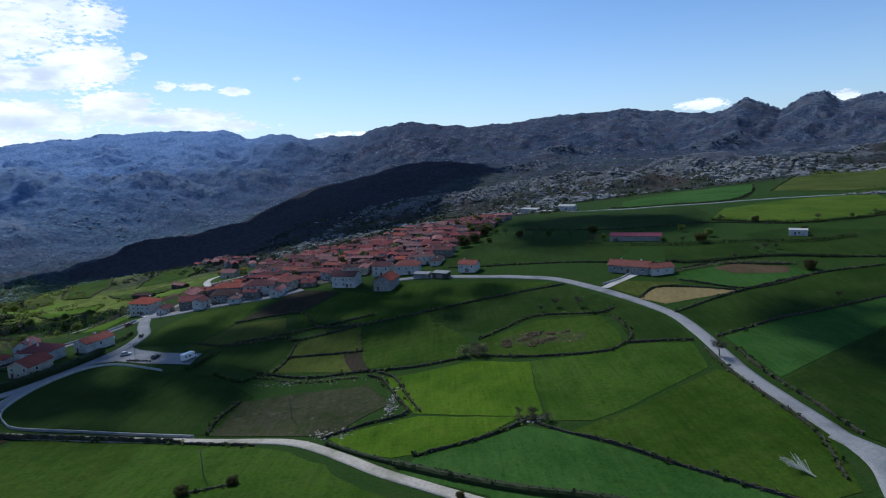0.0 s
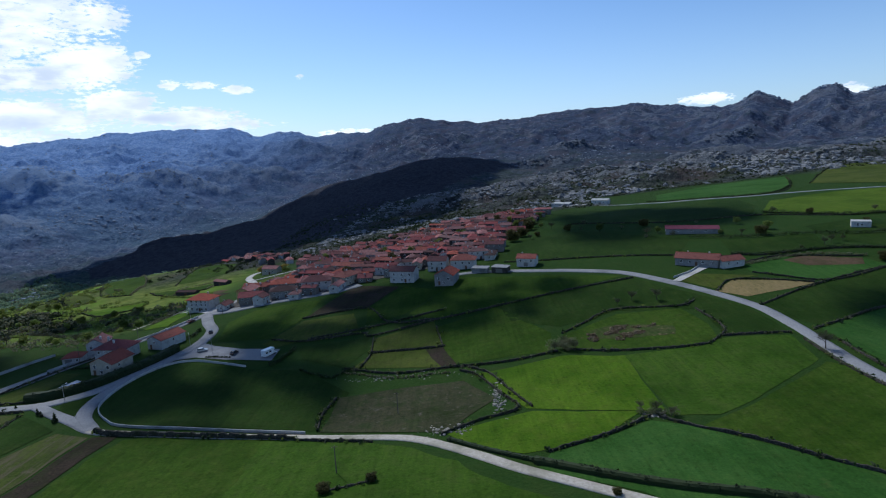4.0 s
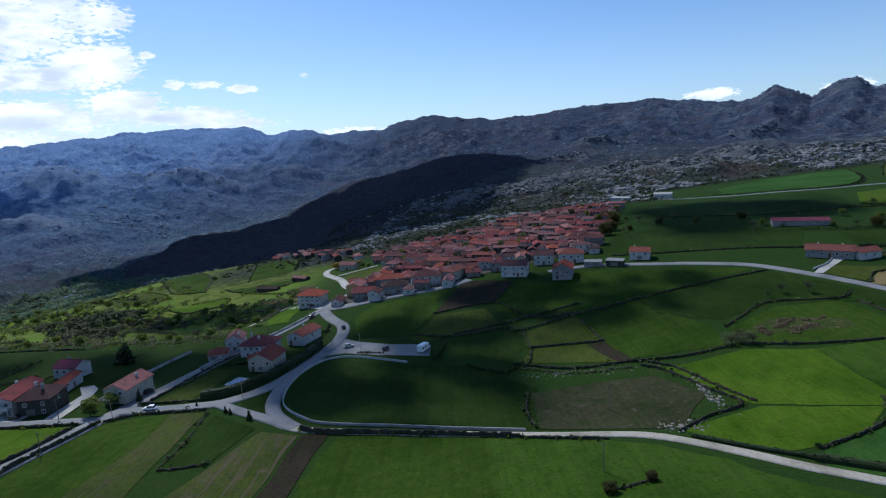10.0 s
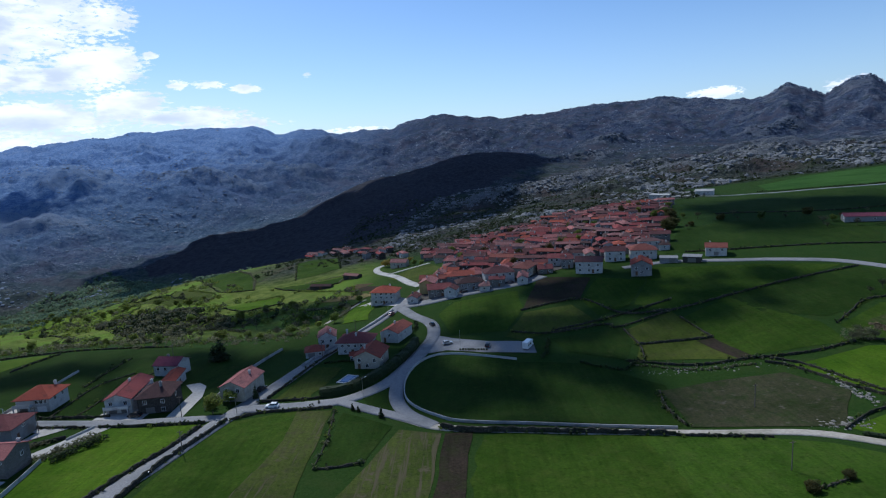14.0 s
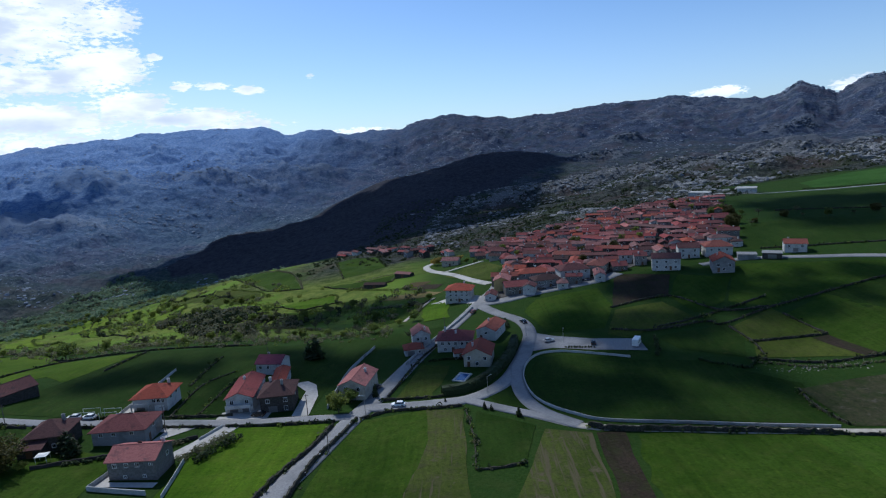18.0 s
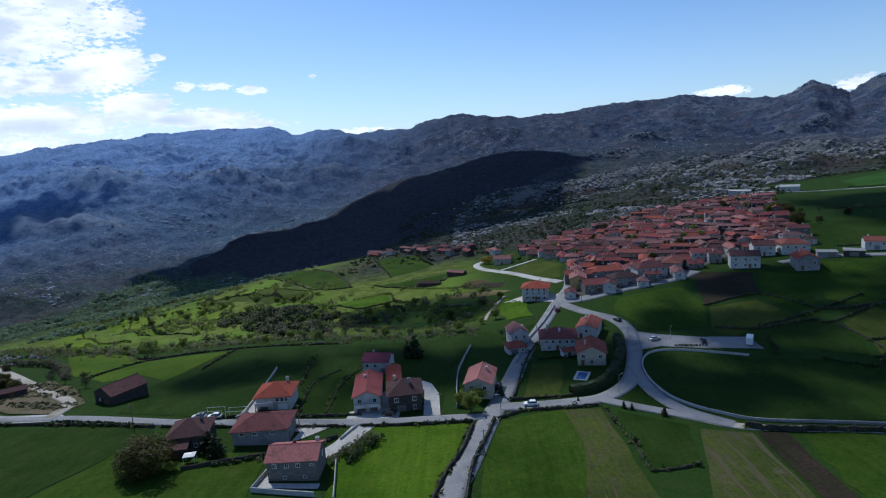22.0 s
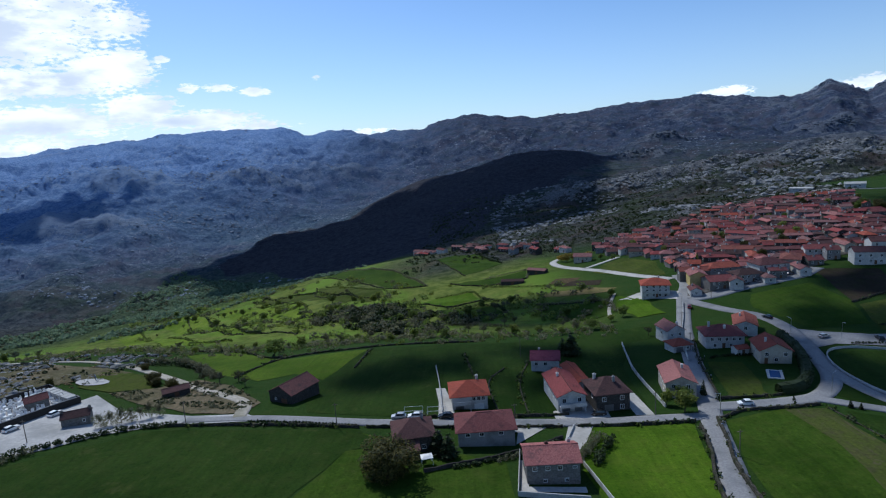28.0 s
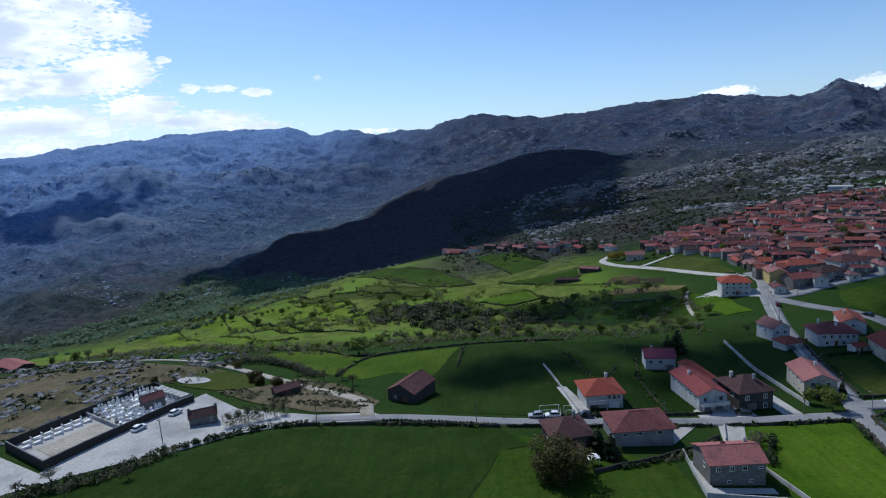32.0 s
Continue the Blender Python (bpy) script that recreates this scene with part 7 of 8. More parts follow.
def weeds(name, label, every, material, seed, size=(0.25, 0.85), per=9):
    """Weeds and brambles rooted along the field walls."""
    gen = np.random.default_rng(seed)
    lines = np.vstack(WALL_LINES)
    pick = lines[gen.random(len(lines)) < 1 / every]
    xy = pick + gen.normal(0, 0.55, pick.shape)
    r = size[0] + (size[1] - size[0]) * gen.random(len(xy)) ** 2
    mid = np.stack([xy[:, 0], xy[:, 1], height(xy[:, 0], xy[:, 1]) + r * 0.6], 1)[:, None]
    d = gen.normal(size=(len(xy), per, 3))
    d /= np.linalg.norm(d, axis=2, keepdims=True)
    mid = mid + d * r[:, None, None] * gen.uniform(0.4, 1.0, (len(xy), per, 1))
    a = gen.normal(size=d.shape)
    a /= np.linalg.norm(a, axis=2, keepdims=True)
    b = np.cross(a, d)
    s = r[:, None, None] * 0.5
    v = np.stack([mid + a * s, mid + b * s, mid - a * s, mid - b * s], 2).reshape(-1, 3)
    ob = new(name, mesh_of(name, v.tolist(), np.arange(len(v)).reshape(-1, 4).tolist(), material))
    return tagged(ob, label, "weeds", "", "stuff")




def bracken_test(x, y, gen):
    d = ((x - 35) / 17) ** 2 + ((y - 214.5) / 7.5) ** 2
    return (d + 0.9 * value_noise(x / 4, y / 2.5, 77) < 1.25) & (value_noise(x / 3, y / 3, 78) > 0.45)


scrub("dead_bracken", "flattened dead bracken in the walled pasture", 420, (15, 55, 205, 225), bracken_test, (0.25, 0.8), BRACKEN, 48, 0.6, 14)
weeds("wall_weeds", "green weeds and ferns along the field walls", 2.2, LEAF_GREEN, 71)
weeds("wall_brambles", "dark brambles along the field walls", 2.6, LEAF_DARK, 72, (0.3, 1.1))
weeds("wall_twigs", "dry grass and twigs along the field walls", 4.0, TWIG, 73)


def ravine_test(x, y, gen):
    edge = np.array([(-392, 436), (-300, 396), (-258, 336), (-262, 296), (-330, 292), (-352, 340)], float)
    return inside(np.stack([x, y], 1), edge) & (value_noise(x / 15, y / 15, 53) > 0.4)


scrub("ravine_woods", "dark woods in the ravine under the terraces", 300, (-395, -255, 288, 440), ravine_test, (1.4, 4.2), LEAF_DARK, 46, 0.26, 44)
scrub("ravine_thicket", "leafless thickets in the ravine under the terraces", 240, (-395, -255, 288, 440), ravine_test, (1.4, 4.0), TWIG, 47, 0.24, 44)

# ---- granite outcrops and boulders ----
ROCK = surface("grey_granite", (0.1, 0.106, 0.112), (0.29, 0.293, 0.295), (0.075, 0.08, 0.072), 0.35, 0.05, 0.95, 0.8, 0.4)
# far copy of the granite, haze put in as a paler, bluer colour
ROCK_FAR = surface("hazed_granite", (0.17, 0.2, 0.25), (0.3, 0.34, 0.4), (0.12, 0.145, 0.185), 0.12, 0.02, 0.95, 0.8, 1.0)
RUBBLE_STONE = surface("pale_rubble_stone", (0.17, 0.158, 0.138), (0.32, 0.3, 0.265), (0.11, 0.108, 0.085), 1.2, 0.3, 0.95, 0.6, 0.1)
# darker granite for the tors, their shaded side put into the colour
ROCK_TOR = surface("shaded_tor_granite", (0.06, 0.075, 0.1), (0.13, 0.15, 0.185), (0.045, 0.055, 0.07), 0.12, 0.02, 0.95, 0.8, 1.0)


def ball(subdivisions):
    ico = bmesh.new()
    bmesh.ops.create_icosphere(ico, subdivisions=subdivisions, radius=1.0)
    v, f = np.array([v.co[:] for v in ico.verts]), np.array([[v.index for v in f.verts] for f in ico.faces])
    ico.free()
    return v, f


BALL_V, BALL_F = ball(1)


def boulders(name, label, count, places, size, seed, flat=(0.4, 0.9), sunk=0.15, material=None):
    rngn = np.random.default_rng(seed)
    xy = places(count, seed)
    z = height(xy[:, 0], xy[:, 1])
    verts, faces = [], []
    for k in range(count):
        r = size[0] + (size[1] - size[0]) * rngn.random() ** 3.4
        v = BALL_V * (1 + rngn.uniform(-0.35, 0.35, (len(BALL_V), 1))) * (r * rngn.uniform(0.8, 1.6), r * rngn.uniform(0.7, 1.2), r * rngn.uniform(*flat))
        a = rngn.uniform(0, 6.283)
        c, s = math.cos(a), math.sin(a)
        v = np.stack([v[:, 0] * c - v[:, 1] * s + xy[k, 0], v[:, 0] * s + v[:, 1] * c + xy[k, 1], v[:, 2] + z[k] + r * sunk], 1)
        faces.append(BALL_F + k * len(BALL_V))
        verts.append(v)
    v, f = np.vstack(verts), np.vstack(faces)
    me = bpy.data.meshes.new(name)
    me.from_pydata(v.tolist(), [], f.tolist())
    me.materials.append(material or ROCK)
    me.update()
    return tagged(new(name, me), label, "rocks", "", "stuff")


def crags(x0, x1, y0, y1, cell, least, seed, wild=0.3):
    """Random places that bunch into slanting bands of outcrop."""
    def test(x, y, gen):
        n = value_noise((x + 0.4 * y) / cell, (y - 0.4 * x) / (2.2 * cell), seed)
        m = value_noise(x / (cell * 0.4), y / (cell * 0.4), seed + 1)
        return (wildness(x, y) >= wild) & ~inside(np.stack([x, y], 1), np.array(SHADED_SPUR, float)) & (0.7 * n + 0.3 * m > least)
    return lambda count, run: scatter(count, (x0, x1, y0, y1), run, test)


boulders("back_slope_rocks", "grey granite outcrops on the slope behind the village", 7000, crags(-220, 800, 575, 1350, 60, 0.56, 3), (0.7, 5.0), 41, (0.4, 0.9), -0.1)
boulders("right_crags", "pale granite crags above the upper fields", 3600, crags(120, 640, 690, 1150, 45, 0.52, 13), (0.8, 6.0), 42, (0.4, 1.0), -0.05)
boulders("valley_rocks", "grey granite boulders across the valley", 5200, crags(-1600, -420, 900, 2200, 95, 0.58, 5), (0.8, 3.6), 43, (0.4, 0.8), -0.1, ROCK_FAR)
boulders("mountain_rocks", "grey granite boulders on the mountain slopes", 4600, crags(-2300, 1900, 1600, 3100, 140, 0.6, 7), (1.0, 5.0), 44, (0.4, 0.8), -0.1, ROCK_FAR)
def moor_places(count, run):
    def test(x, y, gen):
        return moor_test(x, y, gen) & (x < -398 - 0.34 * (200 - y) * (y < 200)) & (0.6 * value_noise(x / 14, y / 20, 9) + 0.4 * value_noise(x / 5, y / 5, 10) > 0.42)
    return scatter(count, (-560, -395, 150, 275), run, test)


boulders("moor_rocks", "scattered grey stones on the moor by the cemetery", 4200, moor_places, (0.15, 1.3), 45, (0.4, 0.9))


def heap(x, y, rx, ry):
    return lambda count, run: np.random.default_rng(run).normal((x, y), (rx, ry), (count, 2))


boulders("tor_rocks", "dark rocky tor standing on the far slope", 110, heap(918, 1950, 48, 16), (2, 9), 61, (0.6, 1.3), -0.2, ROCK_TOR)
boulders("tor_rocks", "rounded rocky tor on the middle slope", 90, heap(392, 1948, 42, 14), (2, 8), 62, (0.6, 1.3), -0.2, ROCK_TOR)
boulders("tor_rocks", "broken crags beside the dark spur", 120, heap(250, 1715, 60, 18), (2, 7), 63, (0.5, 1.0), -0.2, ROCK_TOR)
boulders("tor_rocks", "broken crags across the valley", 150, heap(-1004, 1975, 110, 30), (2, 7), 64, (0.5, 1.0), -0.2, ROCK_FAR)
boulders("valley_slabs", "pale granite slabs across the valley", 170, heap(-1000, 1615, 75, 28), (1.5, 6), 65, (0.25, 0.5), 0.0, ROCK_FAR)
boulders("dome_slabs", "pale granite slabs on the rounded hill behind the village", 420, heap(0, 1190, 110, 40), (1.2, 6), 66, (0.35, 0.8), -0.05)
boulders("dome_slabs", "pale granite slabs on the second rounded hill", 360, heap(245, 1225, 90, 36), (1.2, 6), 67, (0.35, 0.8), -0.05)
boulders("dome_slabs", "pale granite crags on the high shoulder", 420, heap(463, 1240, 110, 40), (1.2, 7), 68, (0.4, 0.9), -0.05)
boulders("rubble_heap", "pale rubble heap at the meadow corner", 150, heap(-34, 148, 3.5, 1.6), (0.15, 0.6), 46, material=RUBBLE_STONE)
boulders("rubble_heap", "pale rubble along the double wall", 130, heap(-19, 168, 1.0, 6), (0.15, 0.6), 47, material=RUBBLE_STONE)
boulders("rubble_heap", "stone heap where the meadow walls meet", 60, heap(20.5, 145.5, 2.2, 1.4), (0.15, 0.6), 48, material=RUBBLE_STONE)
boulders("quarry_rubble", "pale quarry rubble on the hill pasture", 260, heap(350, 474, 9, 5), (0.5, 2.2), 49)
boulders("rubble_heap", "stones in the brambles between the walls", 160, heap(-52, 193, 12, 2.2), (0.12, 0.4), 50, material=RUBBLE_STONE)


def along_crest(x0, x1, wide, down):
    """Places on and just below the mountain crest."""
    def place(count, run):
        gen = np.random.default_rng(run)
        x = gen.uniform(x0, x1, count)
        y = np.interp(x, CREST_XY[:, 0], CREST_XY[:, 1])
        return np.stack([x + gen.normal(0, wide, count), y + gen.normal(-down, wide, count)], 1)
    return place


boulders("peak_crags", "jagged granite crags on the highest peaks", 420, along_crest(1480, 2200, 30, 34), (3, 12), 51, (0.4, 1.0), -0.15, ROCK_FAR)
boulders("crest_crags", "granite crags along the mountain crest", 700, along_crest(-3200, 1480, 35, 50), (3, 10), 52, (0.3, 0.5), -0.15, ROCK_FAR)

# ---- the cemetery ----
MARBLE = surface("white_marble", (0.66, 0.66, 0.65), (0.8, 0.8, 0.79), (0.5, 0.5, 0.49), 1.5, 0.4, 0.5, 0.1, 0.01)
DARK_MARBLE = surface("grey_marble", (0.12, 0.12, 0.125), (0.2, 0.2, 0.2), None, 2.0, 0.4, 0.4, 0.1, 0.01)
CA, CB, CC, CD = (Vector(p) for p in ((-417, 155), (-399, 144), (-386, 189), (-404, 200)))


def grave_place(u, v):
    p = CA.lerp(CB, u).lerp(CD.lerp(CC, u), v)
    return p.x, p.y


YARD_TURN = math.degrees(math.atan2(CB.y - CA.y, CB.x - CA.x))
drape("cemetery_floor", [tuple(p) for p in (CA, CB, CC, CD)], SANDY, 0.24, "pale cemetery paving inside the walls", "paving", 3.0)
drape("cemetery_sand", [grave_place(*q) for q in ((0.4, 0.08), (0.93, 0.08), (0.93, 0.44), (0.4, 0.44))], DIRT, 0.32, "sandy unused plot in the cemetery", "ground", 3.0)
for pts in ([CA, CB], [CB, CC], [CC, CD], [CD, CA]):
    stone_wall([tuple(p) for p in pts], 2.3, 0.5, RUBBLE, "dark stone cemetery wall", False, 0.06, name="cemetery_wall")
    stone_wall([tuple(p) for p in pts], 2.42, 0.3, GREYREND, "grey coping on the cemetery wall", False, 0.02, -2.3, "wall_coping")
stone_wall([grave_place(0.0, 0.47), grave_place(1.0, 0.47)], 1.3, 0.4, WHITEWALL, "white dividing wall in the cemetery", False, 0.03, name="cemetery_divider")
slab_me = Shape().box(-0.5, 0.5, -1.05, 1.05, -0.2, 0.5, 0.03).box(-0.42, 0.42, -0.95, 0.95, 0.5, 0.6, 0.03).mesh("slab", MARBLE)
dark_me = Shape().box(-0.5, 0.5, -1.05, 1.05, -0.2, 0.45, 0.03).box(-0.42, 0.42, -0.95, 0.95, 0.45, 0.55, 0.03).mesh("slab", DARK_MARBLE)
head_me = Shape().box(-0.42, 0.42, 0.9, 1.05, 0.5, 1.25, 0.02).mesh("headstone", MARBLE)
cross_me = Shape().box(-0.07, 0.07, 0.92, 1.02, 1.25, 2.0).box(-0.28, 0.28, 0.92, 1.02, 1.6, 1.74).mesh("cross", MARBLE)
tomb_me = Shape().box(-1.0, 1.0, -1.2, 1.2, -0.2, 2.2).box(-1.1, 1.1, -1.3, 1.3, 2.2, 2.36).mesh("tomb", WHITEWALL)
graves_gen = random.Random(11)
for row in range(14):
    for col in range(9):
        u, v = 0.07 + col * 0.108, 0.515 + row * 0.034
        if 0.52 < u < 0.78 and 0.7 < v < 0.86 or graves_gen.random() < 0.07 or (0.44 < u < 0.54):
            continue
        x, y = grave_place(u + graves_gen.uniform(-0.018, 0.018), v + graves_gen.uniform(-0.006, 0.006))
        dark = graves_gen.random() < 0.34
        g = thing("grave", "grey marble grave with a headstone" if dark else "white marble grave with headstone and cross", "grave", pose(x, y, ground(x, y) + 0.24, 0, 0, YARD_TURN + 72 + graves_gen.uniform(-9, 9)) @ Matrix.Diagonal((graves_gen.uniform(0.85, 1.25), graves_gen.uniform(0.85, 1.1), graves_gen.uniform(0.7, 1.5), 1)), "graves in the cemetery")
        part("slab", dark_me if dark else slab_me, None, g)
        part("headstone", head_me, None, g)
        if graves_gen.random() < 0.6:
            part("cross", cross_me, None, g)
for k in range(13):
    x, y = grave_place(0.1 if k % 2 else 0.24, 0.06 + 0.03 * k)
    g = thing("grave", "white marble grave along the cemetery wall", "grave", pose(x, y, ground(x, y) + 0.24, 0, 0, YARD_TURN), "graves in the cemetery")
    part("slab", slab_me, None, g)
    part("headstone", head_me, None, g)
for k in range(6):
    x, y = grave_place(0.3 + 0.12 * k, 0.955)
    t = thing("tomb", "white family tomb against the cemetery wall", "tomb", pose(x, y, ground(x, y) + 0.24, 0, 0, YARD_TURN), "family tombs")
    part("tomb_body", tomb_me, None, t)
x, y = grave_place(0.65, 0.78)
house("little cemetery chapel with dark tile roof", x, y, YARD_TURN + 76, 6.0, 4.2, 3.4, "gable", 30, GRANITE, TILE_DARK, [("f", 0, 1.4, 0.5, 0.9)], [("l", 0, 1.2, 2.1)], [], 0.2, name="chapel", category="chapel")

# ---- vehicles ----
RUBBER = gloss("tyre_rubber", (0.02, 0.02, 0.02), 0.8)
STEEL = gloss("steel", (0.5, 0.5, 0.5), 0.3, 0.9)
LAMP_GLASS = gloss("lamp_glass", (0.7, 0.7, 0.68), 0.15)
TAIL = gloss("tail_light", (0.35, 0.02, 0.02), 0.3)


def profile(s, outline, w0, w1):
    """A body from a side outline (x, z, narrowing 0..1), mirrored to both sides."""
    left = [(x, -(w0 + (w1 - w0) * k), z) for x, z, k in outline]
    right = [(x, w0 + (w1 - w0) * k, z) for x, z, k in outline]
    n = len(outline)
    s.face(left)
    s.face(right[::-1])
    for k in range(n):
        j = (k + 1) % n
        s.face([left[j], left[k], right[k], right[j]])
    return s


def wheels(car, xs, half, r=0.31):
    for x in xs:
        for side in (-1, 1):
            w = part("wheel", shared(("tyre", r, side), lambda: Shape().tube((0, -0.1, 0), (0, 0.1, 0), r, r, 14), RUBBER), None, car, at=pose(x, side * half, r))
            part("rim", shared(("rim", r), lambda: Shape().tube((0, -0.105, 0), (0, 0.105, 0), r * 0.6, r * 0.6, 10), STEEL), None, w)


def car(paint, words, x, y, turn, on=0.22):
    c = thing("car", words, "car", pose(x, y, ground(x, y) + on + 0.06, 0, 0, turn), "parked cars")
    body = profile(Shape(), [(-2.0, 0.28, 0), (2.0, 0.28, 0), (2.08, 0.5, 0), (2.0, 0.72, 0.2), (0.95, 0.92, 0.2), (-1.75, 0.95, 0.2), (-2.05, 0.8, 0.1), (-2.1, 0.45, 0)], 0.86, 0.8)
    part("body", body, paint, c)
    part("cabin", profile(Shape(), [(0.95, 0.92, 0), (0.35, 1.4, 0.9), (0.1, 1.46, 1), (-1.1, 1.46, 1), (-1.4, 1.38, 0.9), (-1.85, 0.95, 0)], 0.78, 0.62), GLASS, c, "dark window glass")
    part("roof", profile(Shape(), [(0.3, 1.42, 0), (0.1, 1.5, 0.3), (-1.15, 1.5, 0.3), (-1.4, 1.4, 0)], 0.64, 0.6), paint, c)
    wheels(c, (-1.3, 1.3), 0.78)
    for side in (-1, 1):
        part("headlight", Shape().box(1.98, 2.09, side * 0.62 - 0.16, side * 0.62 + 0.16, 0.56, 0.7), LAMP_GLASS, c)
        part("tail_light", Shape().box(-2.11, -2.0, side * 0.66 - 0.1, side * 0.66 + 0.1, 0.6, 0.8), TAIL, c)
    return c


P_WHITE, P_SILVER, P_BLACK, P_RED, P_BLUE = gloss("white_paint", (0.78, 0.78, 0.77)), gloss("silver_paint", (0.45, 0.46, 0.47), 0.3, 0.5), gloss("black_paint", (0.015, 0.015, 0.017), 0.2), gloss("dark_red_paint", (0.16, 0.02, 0.02)), gloss("navy_paint", (0.02, 0.03, 0.07))
car(P_WHITE, "white car standing at the lane junction", -188, 176, 178)
car(P_BLACK, "black car on the village street", -196.5, 191.5, 76)
car(P_WHITE, "white car parked along the cemetery wall", -389.6, 166, 72)
car(P_WHITE, "white van-like car parked along the cemetery wall", -385.6, 177.5, 72)
car(P_WHITE, "white car parked in front of the orange-roofed house", -279.5, 172.3, 178)
car(P_SILVER, "silver car parked on the lane", -284, 172.2, 180)
car(P_BLACK, "black car parked on the lane", -271, 172.2, 178)
car(P_BLACK, "black car parked by the brown stone house", -229, 173, 176)
car(P_BLACK, "dark car in the car park", -119.5, 223, 80)
car(P_SILVER, "silver car in the car park", -135, 229, 20)
car(P_BLACK, "dark car on the lane bend", -142, 255, 110)
car(P_RED, "dark red car at the village entrance", -163, 282, 70)
car(P_BLUE, "navy car at the village entrance", -154, 299, 10)
for k, (paint, words) in enumerate(((P_BLACK, "dark"), (P_SILVER, "silver"), (P_WHITE, "white"), (P_BLACK, "dark"), (P_BLUE, "navy"), (P_SILVER, "silver"))):
    car(paint, f"{words} car parked below the village houses", -127 + 6.4 * k, 305 + 2.1 * k, 20 + 80 * (k % 2))

van = thing("motorhome", "white motorhome parked at the end of the car park", "motorhome", pose(-104.5, 219.5, ground(-104.5, 219.5) + 0.25, 0, 0, 62))
part("body", profile(Shape(), [(-3.0, 0.5, 0), (1.6, 0.5, 0), (1.6, 1.6, 0), (2.2, 2.3, 0.1), (2.1, 2.8, 0.4), (-2.9, 2.9, 0.4), (-3.05, 2.6, 0.1)], 1.12, 1.05), P_WHITE, van)
part("cab", profile(Shape(), [(1.6, 0.45, 0), (3.1, 0.45, 0), (3.15, 0.95, 0.1), (2.55, 1.15, 0.2), (1.9, 1.95, 0.5), (1.6, 1.95, 0.5)], 1.0, 0.9), P_WHITE, van)
part("windscreen", profile(Shape(), [(2.6, 1.17, 0), (2.62, 1.2, 0), (2.05, 1.93, 0.6), (2.0, 1.9, 0.6)], 0.92, 0.8), GLASS, van)
for wx in (-2.0, -0.2):
    part("window", Shape().box(wx - 0.5, wx + 0.5, -1.13, 1.13, 1.5, 2.1), GLASS, van)
wheels(van, (-1.9, 2.2), 0.95, 0.36)

# ---- poles, lamps, pool, sign and other small things ----
WOODPOLE = surface("grey_pole_wood", (0.12, 0.1, 0.085), (0.18, 0.155, 0.13), None, 5.0, 1.0, 0.9, 0.3, 0.01)
for x, y, tall in ((-49, 163, 7.0), (-252.5, 164.5, 7.5), (-202.5, 148, 6.5), (-60, 126, 7.0), (-300, 166.5, 7), (-343, 170, 7), (-379, 158, 6.5), (-214, 171.6, 7), (-184, 226, 7), (-176, 256, 7), (-245, 230, 7.5), (-150, 290, 7)):
    p = thing("utility_pole", "grey wooden utility pole with a cross-arm", "pole", pose(x, y, ground(x, y), 0, 0, 10), "utility poles")
    part("shaft", shared(("shaft", tall), lambda: Shape().tube((0, 0, -0.8), (0, 0, tall), 0.13, 0.09, 7), WOODPOLE), None, p)
    part("cross_arm", shared(("arm", tall), lambda: Shape().box(-0.7, 0.7, -0.05, 0.05, tall - 0.5, tall - 0.38), WOODPOLE), None, p)
for x, y in ((-205.5, 137), (-204.2, 146), (-202.7, 154), (-200, 163), (-205.8, 166.7), (-193, 181.5), (-188.2, 198), (-183, 216), (-174, 245)):
    p = thing("bollard", "short dark roadside bollard", "bollard", pose(x, y, ground(x, y) + 0.1), "roadside bollards")
    part("post", shared(("bollard", 0), lambda: Shape().tube((0, 0, -0.4), (0, 0, 0.95), 0.16, 0.14, 8), RUBBER), None, p)
    part("cap", shared(("bollard_cap", 0), lambda: Shape().tube((0, 0, 0.95), (0, 0, 1.05), 0.19, 0.12, 8), STEEL), None, p)
for x, y, turn in ((-197, 171, 200), (-161, 182, 30), (-143, 236, 120), (-130, 227, -90), (-165, 286, 150)):
    p = thing("street_lamp", "tall grey street lamp with one arm", "street lamp", pose(x, y, ground(x, y), 0, 0, turn), "street lamps")
    part("pole", shared(("lamp_pole", 0), lambda: Shape().tube((0, 0, -0.5), (0, 0, 6.0), 0.1, 0.06, 8), STEEL), None, p)
    part("arm", shared(("lamp_arm", 0), lambda: Shape().tube((0, 0, 5.95), (1.2, 0, 6.25), 0.05, 0.04, 6), STEEL), None, p)
    part("lamp_head", shared(("lamp_head", 0), lambda: Shape().box(1.0, 1.6, -0.12, 0.12, 6.18, 6.32, 0.03), STEEL), None, p)
BLUE = gloss("pool_blue", (0.025, 0.09, 0.24), 0.15)
pool = thing("swimming_pool", "small garden pool with white deck and blue cover", "pool", pose(-168.8, 197.5, ground(-168.8, 197.5) + 0.3, 0, 0, 68) @ Matrix.Diagonal((0.8, 0.8, 1, 1)))
part("deck", Shape().box(-4.5, 4.5, -2.8, 2.8, -0.8, 0.02).box(-4.5, 4.5, -2.8, -1.9, 0.02, 0.1).box(-4.5, 4.5, 1.9, 2.8, 0.02, 0.1), PLASTER, pool)
part("cover", Shape().box(-3.4, 3.4, -1.85, 1.85, 0.02, 0.12, 0.1), BLUE, pool, "blue pool cover")
sign = thing("road_sign", "blue road sign with pale bars on two posts", "sign", pose(102, 127, ground(102, 127), 0, 0, 25))
for sx in (-0.7, 0.7):
    part("post", Shape().tube((sx, 0, -0.4), (sx, 0, 2.2), 0.05, 0.05, 6), STEEL, sign)
panel = part("panel", Shape().box(-0.95, 0.95, -0.08, -0.04, 1.0, 2.2), BLUE, sign)
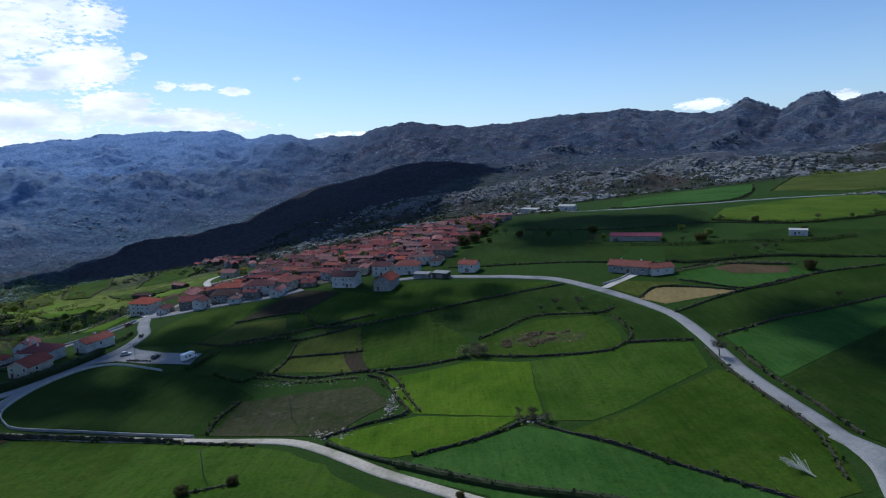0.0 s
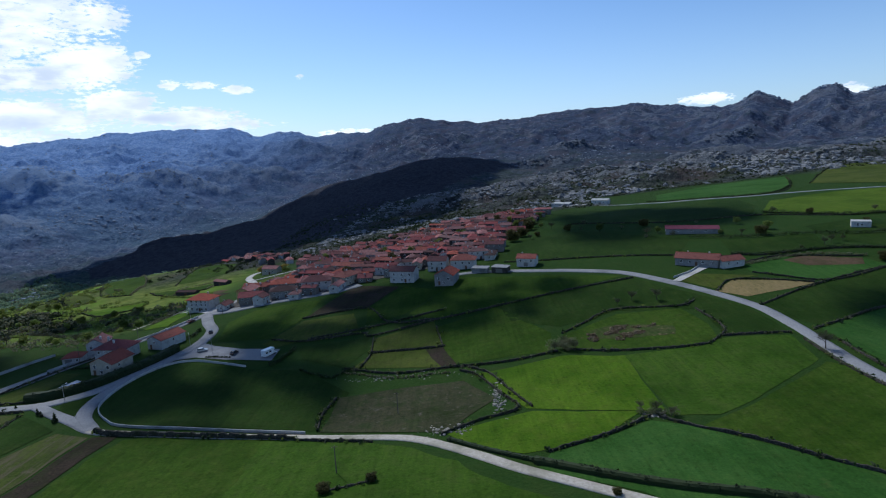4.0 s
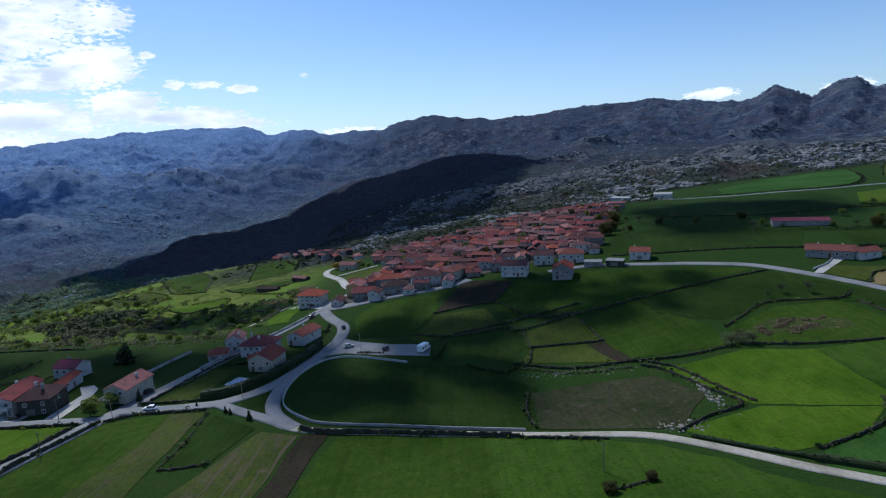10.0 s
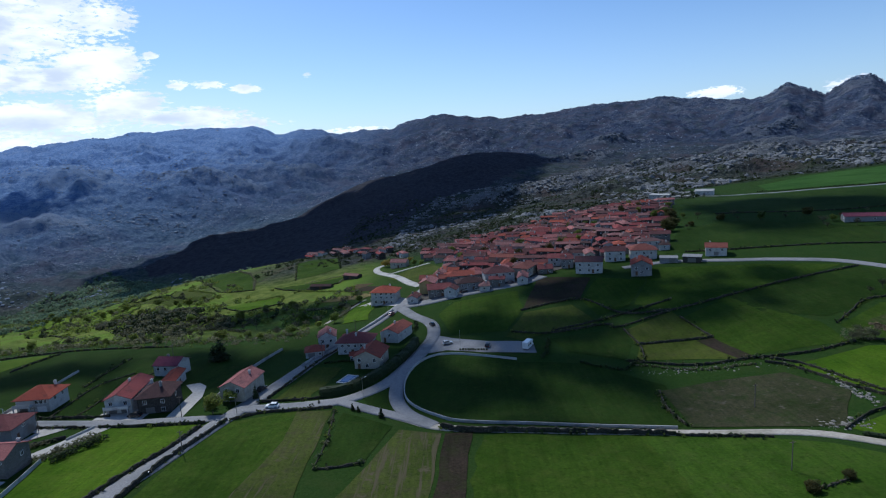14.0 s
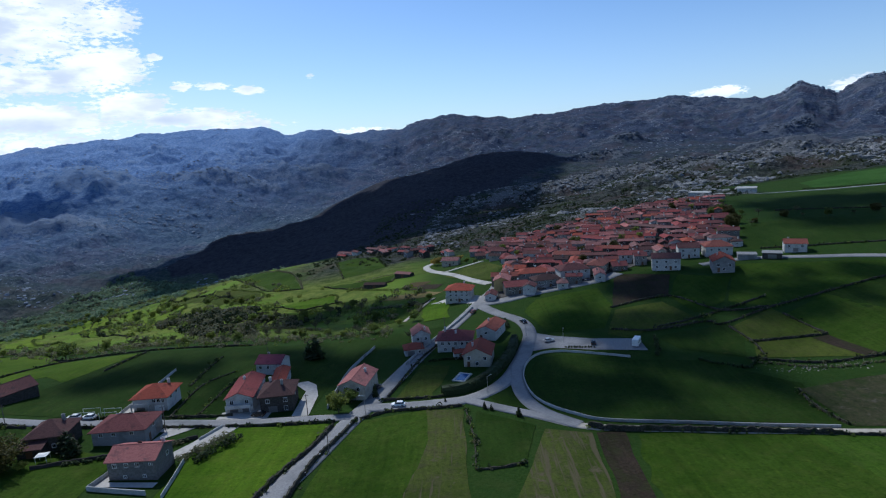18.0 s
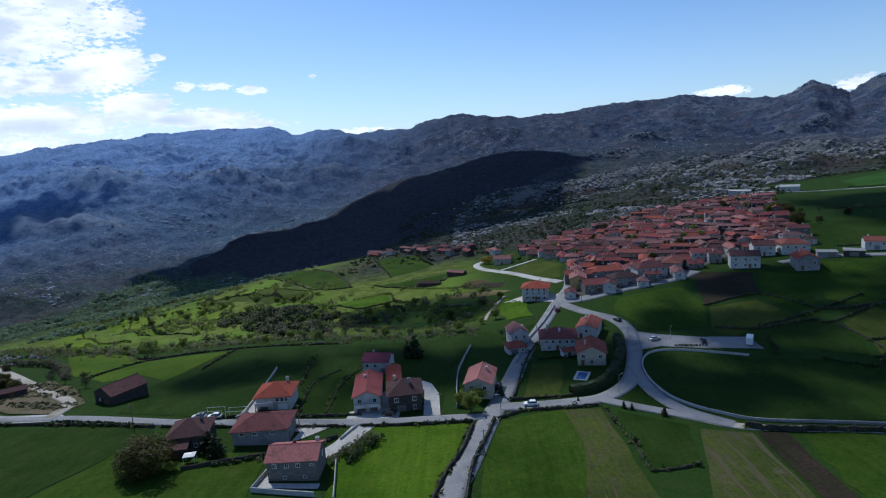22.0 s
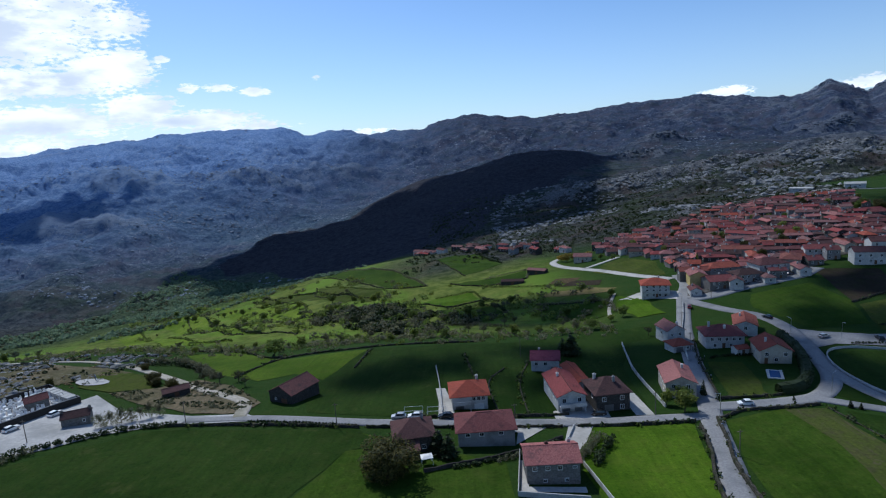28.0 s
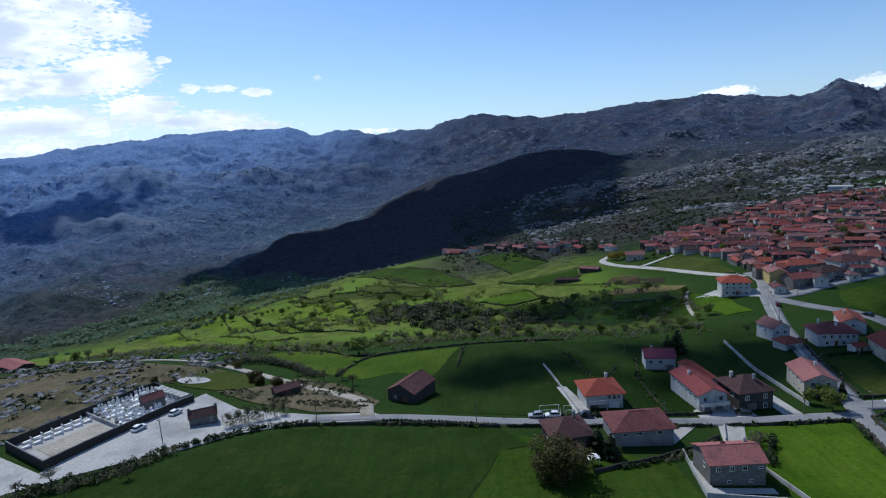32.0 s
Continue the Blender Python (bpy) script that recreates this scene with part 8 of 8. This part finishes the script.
for bz in (1.3, 1.65):
    part("bar", Shape().box(-0.6, 0.5, -0.1, -0.08, bz, bz + 0.16), FRAME, panel)
x, y = -396, 210
drape("picnic_gravel", [(x + 5.5 * math.cos(a), y + 4.0 * math.sin(a)) for a in np.linspace(0, 6.283, 14)[:-1]], GRAVEL, 0.42, "pale gravel circle of the picnic ground", "gravel", 1.5, 0.4)
frame_ob = thing("climbing_frame", "small steel climbing frame on pale gravel", "climbing frame", pose(x, y, ground(x, y) + 0.4, 0, 0, 30))
for sx in (-1.4, 1.4):
    for sy in (-0.9, 0.9):
        part("leg", Shape().tube((sx * 1.15, sy * 1.3, -0.3), (sx * 0.7, 0, 2.6), 0.06, 0.05, 6), STEEL, frame_ob)
part("top_bar", Shape().tube((-1.0, 0, 2.6), (1.0, 0, 2.6), 0.06, 0.06, 6), STEEL, frame_ob)
part("slide", Shape().box(1.0, 3.4, -0.3, 0.3, 0.3, 0.4).box(0.9, 1.1, -0.3, 0.3, 0.4, 2.2), P_BLUE, frame_ob)

# carport frames over the parked cars
for x, y, turn in ((-280, 173.6, 2), (-273.5, 173.4, 2)):
    c = thing("carport", "white tubular carport frame without a cover", "carport", pose(x, y, ground(x, y) + 0.1, 0, 0, turn), "carport frames")
    for sx in (-2.6, 2.6):
        for sy in (-1.4, 1.4):
            part("post", shared(("carport_post", 0), lambda: Shape().tube((0, 0, -0.3), (0, 0, 2.3), 0.06, 0.06, 6), FRAME), None, c, at=pose(sx, sy, 0))
    for sy in (-1.4, 1.4):
        part("rail", shared(("carport_rail", 0), lambda: Shape().tube((-2.7, 0, 2.3), (2.7, 0, 2.3), 0.06, 0.06, 6), FRAME), None, c, at=pose(0, sy, 0))
canopy = thing("garden_canopy", "small white garden canopy below the dark stone house", "canopy", pose(-274.5, 146.5, ground(-274.5, 146.5), 0, 0, 12))
part("roof", Shape().box(-1.4, 1.4, -1.2, 1.2, 1.9, 2.05).box(-1.3, 1.3, -1.1, 1.1, 2.05, 2.35, 0.7), FRAME, canopy)
for sx in (-1.25, 1.25):
    for sy in (-1.05, 1.05):
        part("post", Shape().tube((sx, sy, -0.3), (sx, sy, 1.9), 0.05, 0.05, 6), FRAME, canopy)
tree("fresh", -277, 142.5, 2.2, "beside the garden canopy", 1.6)

# ---- clouds added overhead, out of the picture, to lay shade on the land ----
CLOUD = surface("cloud_white", (0.8, 0.8, 0.82), (0.86, 0.86, 0.87), None, 0.02, 0.01, 1.0, 0.0)


def thin_cloud(name, share):
    """Cloud that lets that share of the light through each of its skins."""
    m = surface(name, (0.8, 0.8, 0.82), (0.86, 0.86, 0.87), None, 0.02, 0.01, 1.0, 0.0)
    t = m.node_tree
    clear = t.nodes.new("ShaderNodeBsdfTransparent")
    veil = t.nodes.new("ShaderNodeMixShader")
    veil.inputs[0].default_value = share
    link(t, t.nodes["Principled BSDF"].outputs[0], veil.inputs[1])
    link(t, clear.outputs[0], veil.inputs[2])
    link(t, veil.outputs[0], t.nodes["Material Output"].inputs[0])
    return m


THIN, SHEER, DENSE, VEIL = thin_cloud("thin_cloud", 0.93), thin_cloud("sheer_cloud", 0.955), thin_cloud("dense_cloud", 0.87), thin_cloud("veil_cloud", 0.985)


def cloud(x, y, rx, ry, turn=0.0, up=1500.0, seed=1, material=None):
    """A flat-based heap of billows; x, y: where its shade falls."""
    gen = random.Random(seed)
    along = SUN_WAY * (up / SUN_WAY.z)
    verts, faces = [], []
    c, s = math.cos(radians(turn)), math.sin(radians(turn))
    base = bmesh.new()
    bmesh.ops.create_icosphere(base, subdivisions=2, radius=1.0)
    ico_v, ico_f = [v.co.copy() for v in base.verts], [[v.index for v in f.verts] for f in base.faces]
    base.free()
    for k in range(60):
        a, q = gen.uniform(0, 2 * math.pi), math.sqrt(gen.random()) * 0.86
        u, v, r = math.cos(a) * q * rx, math.sin(a) * q * ry, gen.uniform(0.2, 0.36) * min(rx, ry)
        cx, cy = x + c * u - s * v + along.x, y + s * u + c * v + along.y
        n = len(verts)
        for p in ico_v:
            w = 1 + 0.28 * noise.noise(p * 2.2 + Vector((k * 3.1, 0, 0)))
            verts.append((cx + p.x * r * w * 1.25, cy + p.y * r * w * 1.25, up + max(p.z, -0.12) * r * w * 0.7))
        faces += [tuple(i + n for i in f) for f in ico_f]
    return whole("cloud", verts, faces, material or CLOUD, "white fair-weather cumulus, unseen overhead, added to shade the land", "cloud", "", "structure")


# unseen thin clouds, set to darken single fields and house groups
cloud(-56, 268, 108, 58, 8, 700, 3, SHEER)
cloud(-106, 186, 62, 36, 0, 700, 19, SHEER)
cloud(-172, 214, 38, 34, 0, 700, 20, SHEER)
cloud(-252, 222, 78, 42, 5, 700, 17, SHEER)
cloud(110, 425, 80, 85, 0, 900, 4, THIN)
cloud(165, 180, 50, 60, 20, 700, 5, THIN)
cloud(-246, 350, 58, 46, -35, 800, 14, DENSE)
cloud(-330, 1330, 220, 520, 34, seed=8)
cloud(-480, 1080, 240, 260, 40, seed=15)
cloud(-70, 1740, 240, 230, 0, seed=13)
cloud(-1420, 1600, 340, 190, 12, 1500, 9, VEIL)
cloud(-740, 1250, 150, 200, 20, seed=16)
cloud(-70, 1450, 150, 120, 20, seed=21)
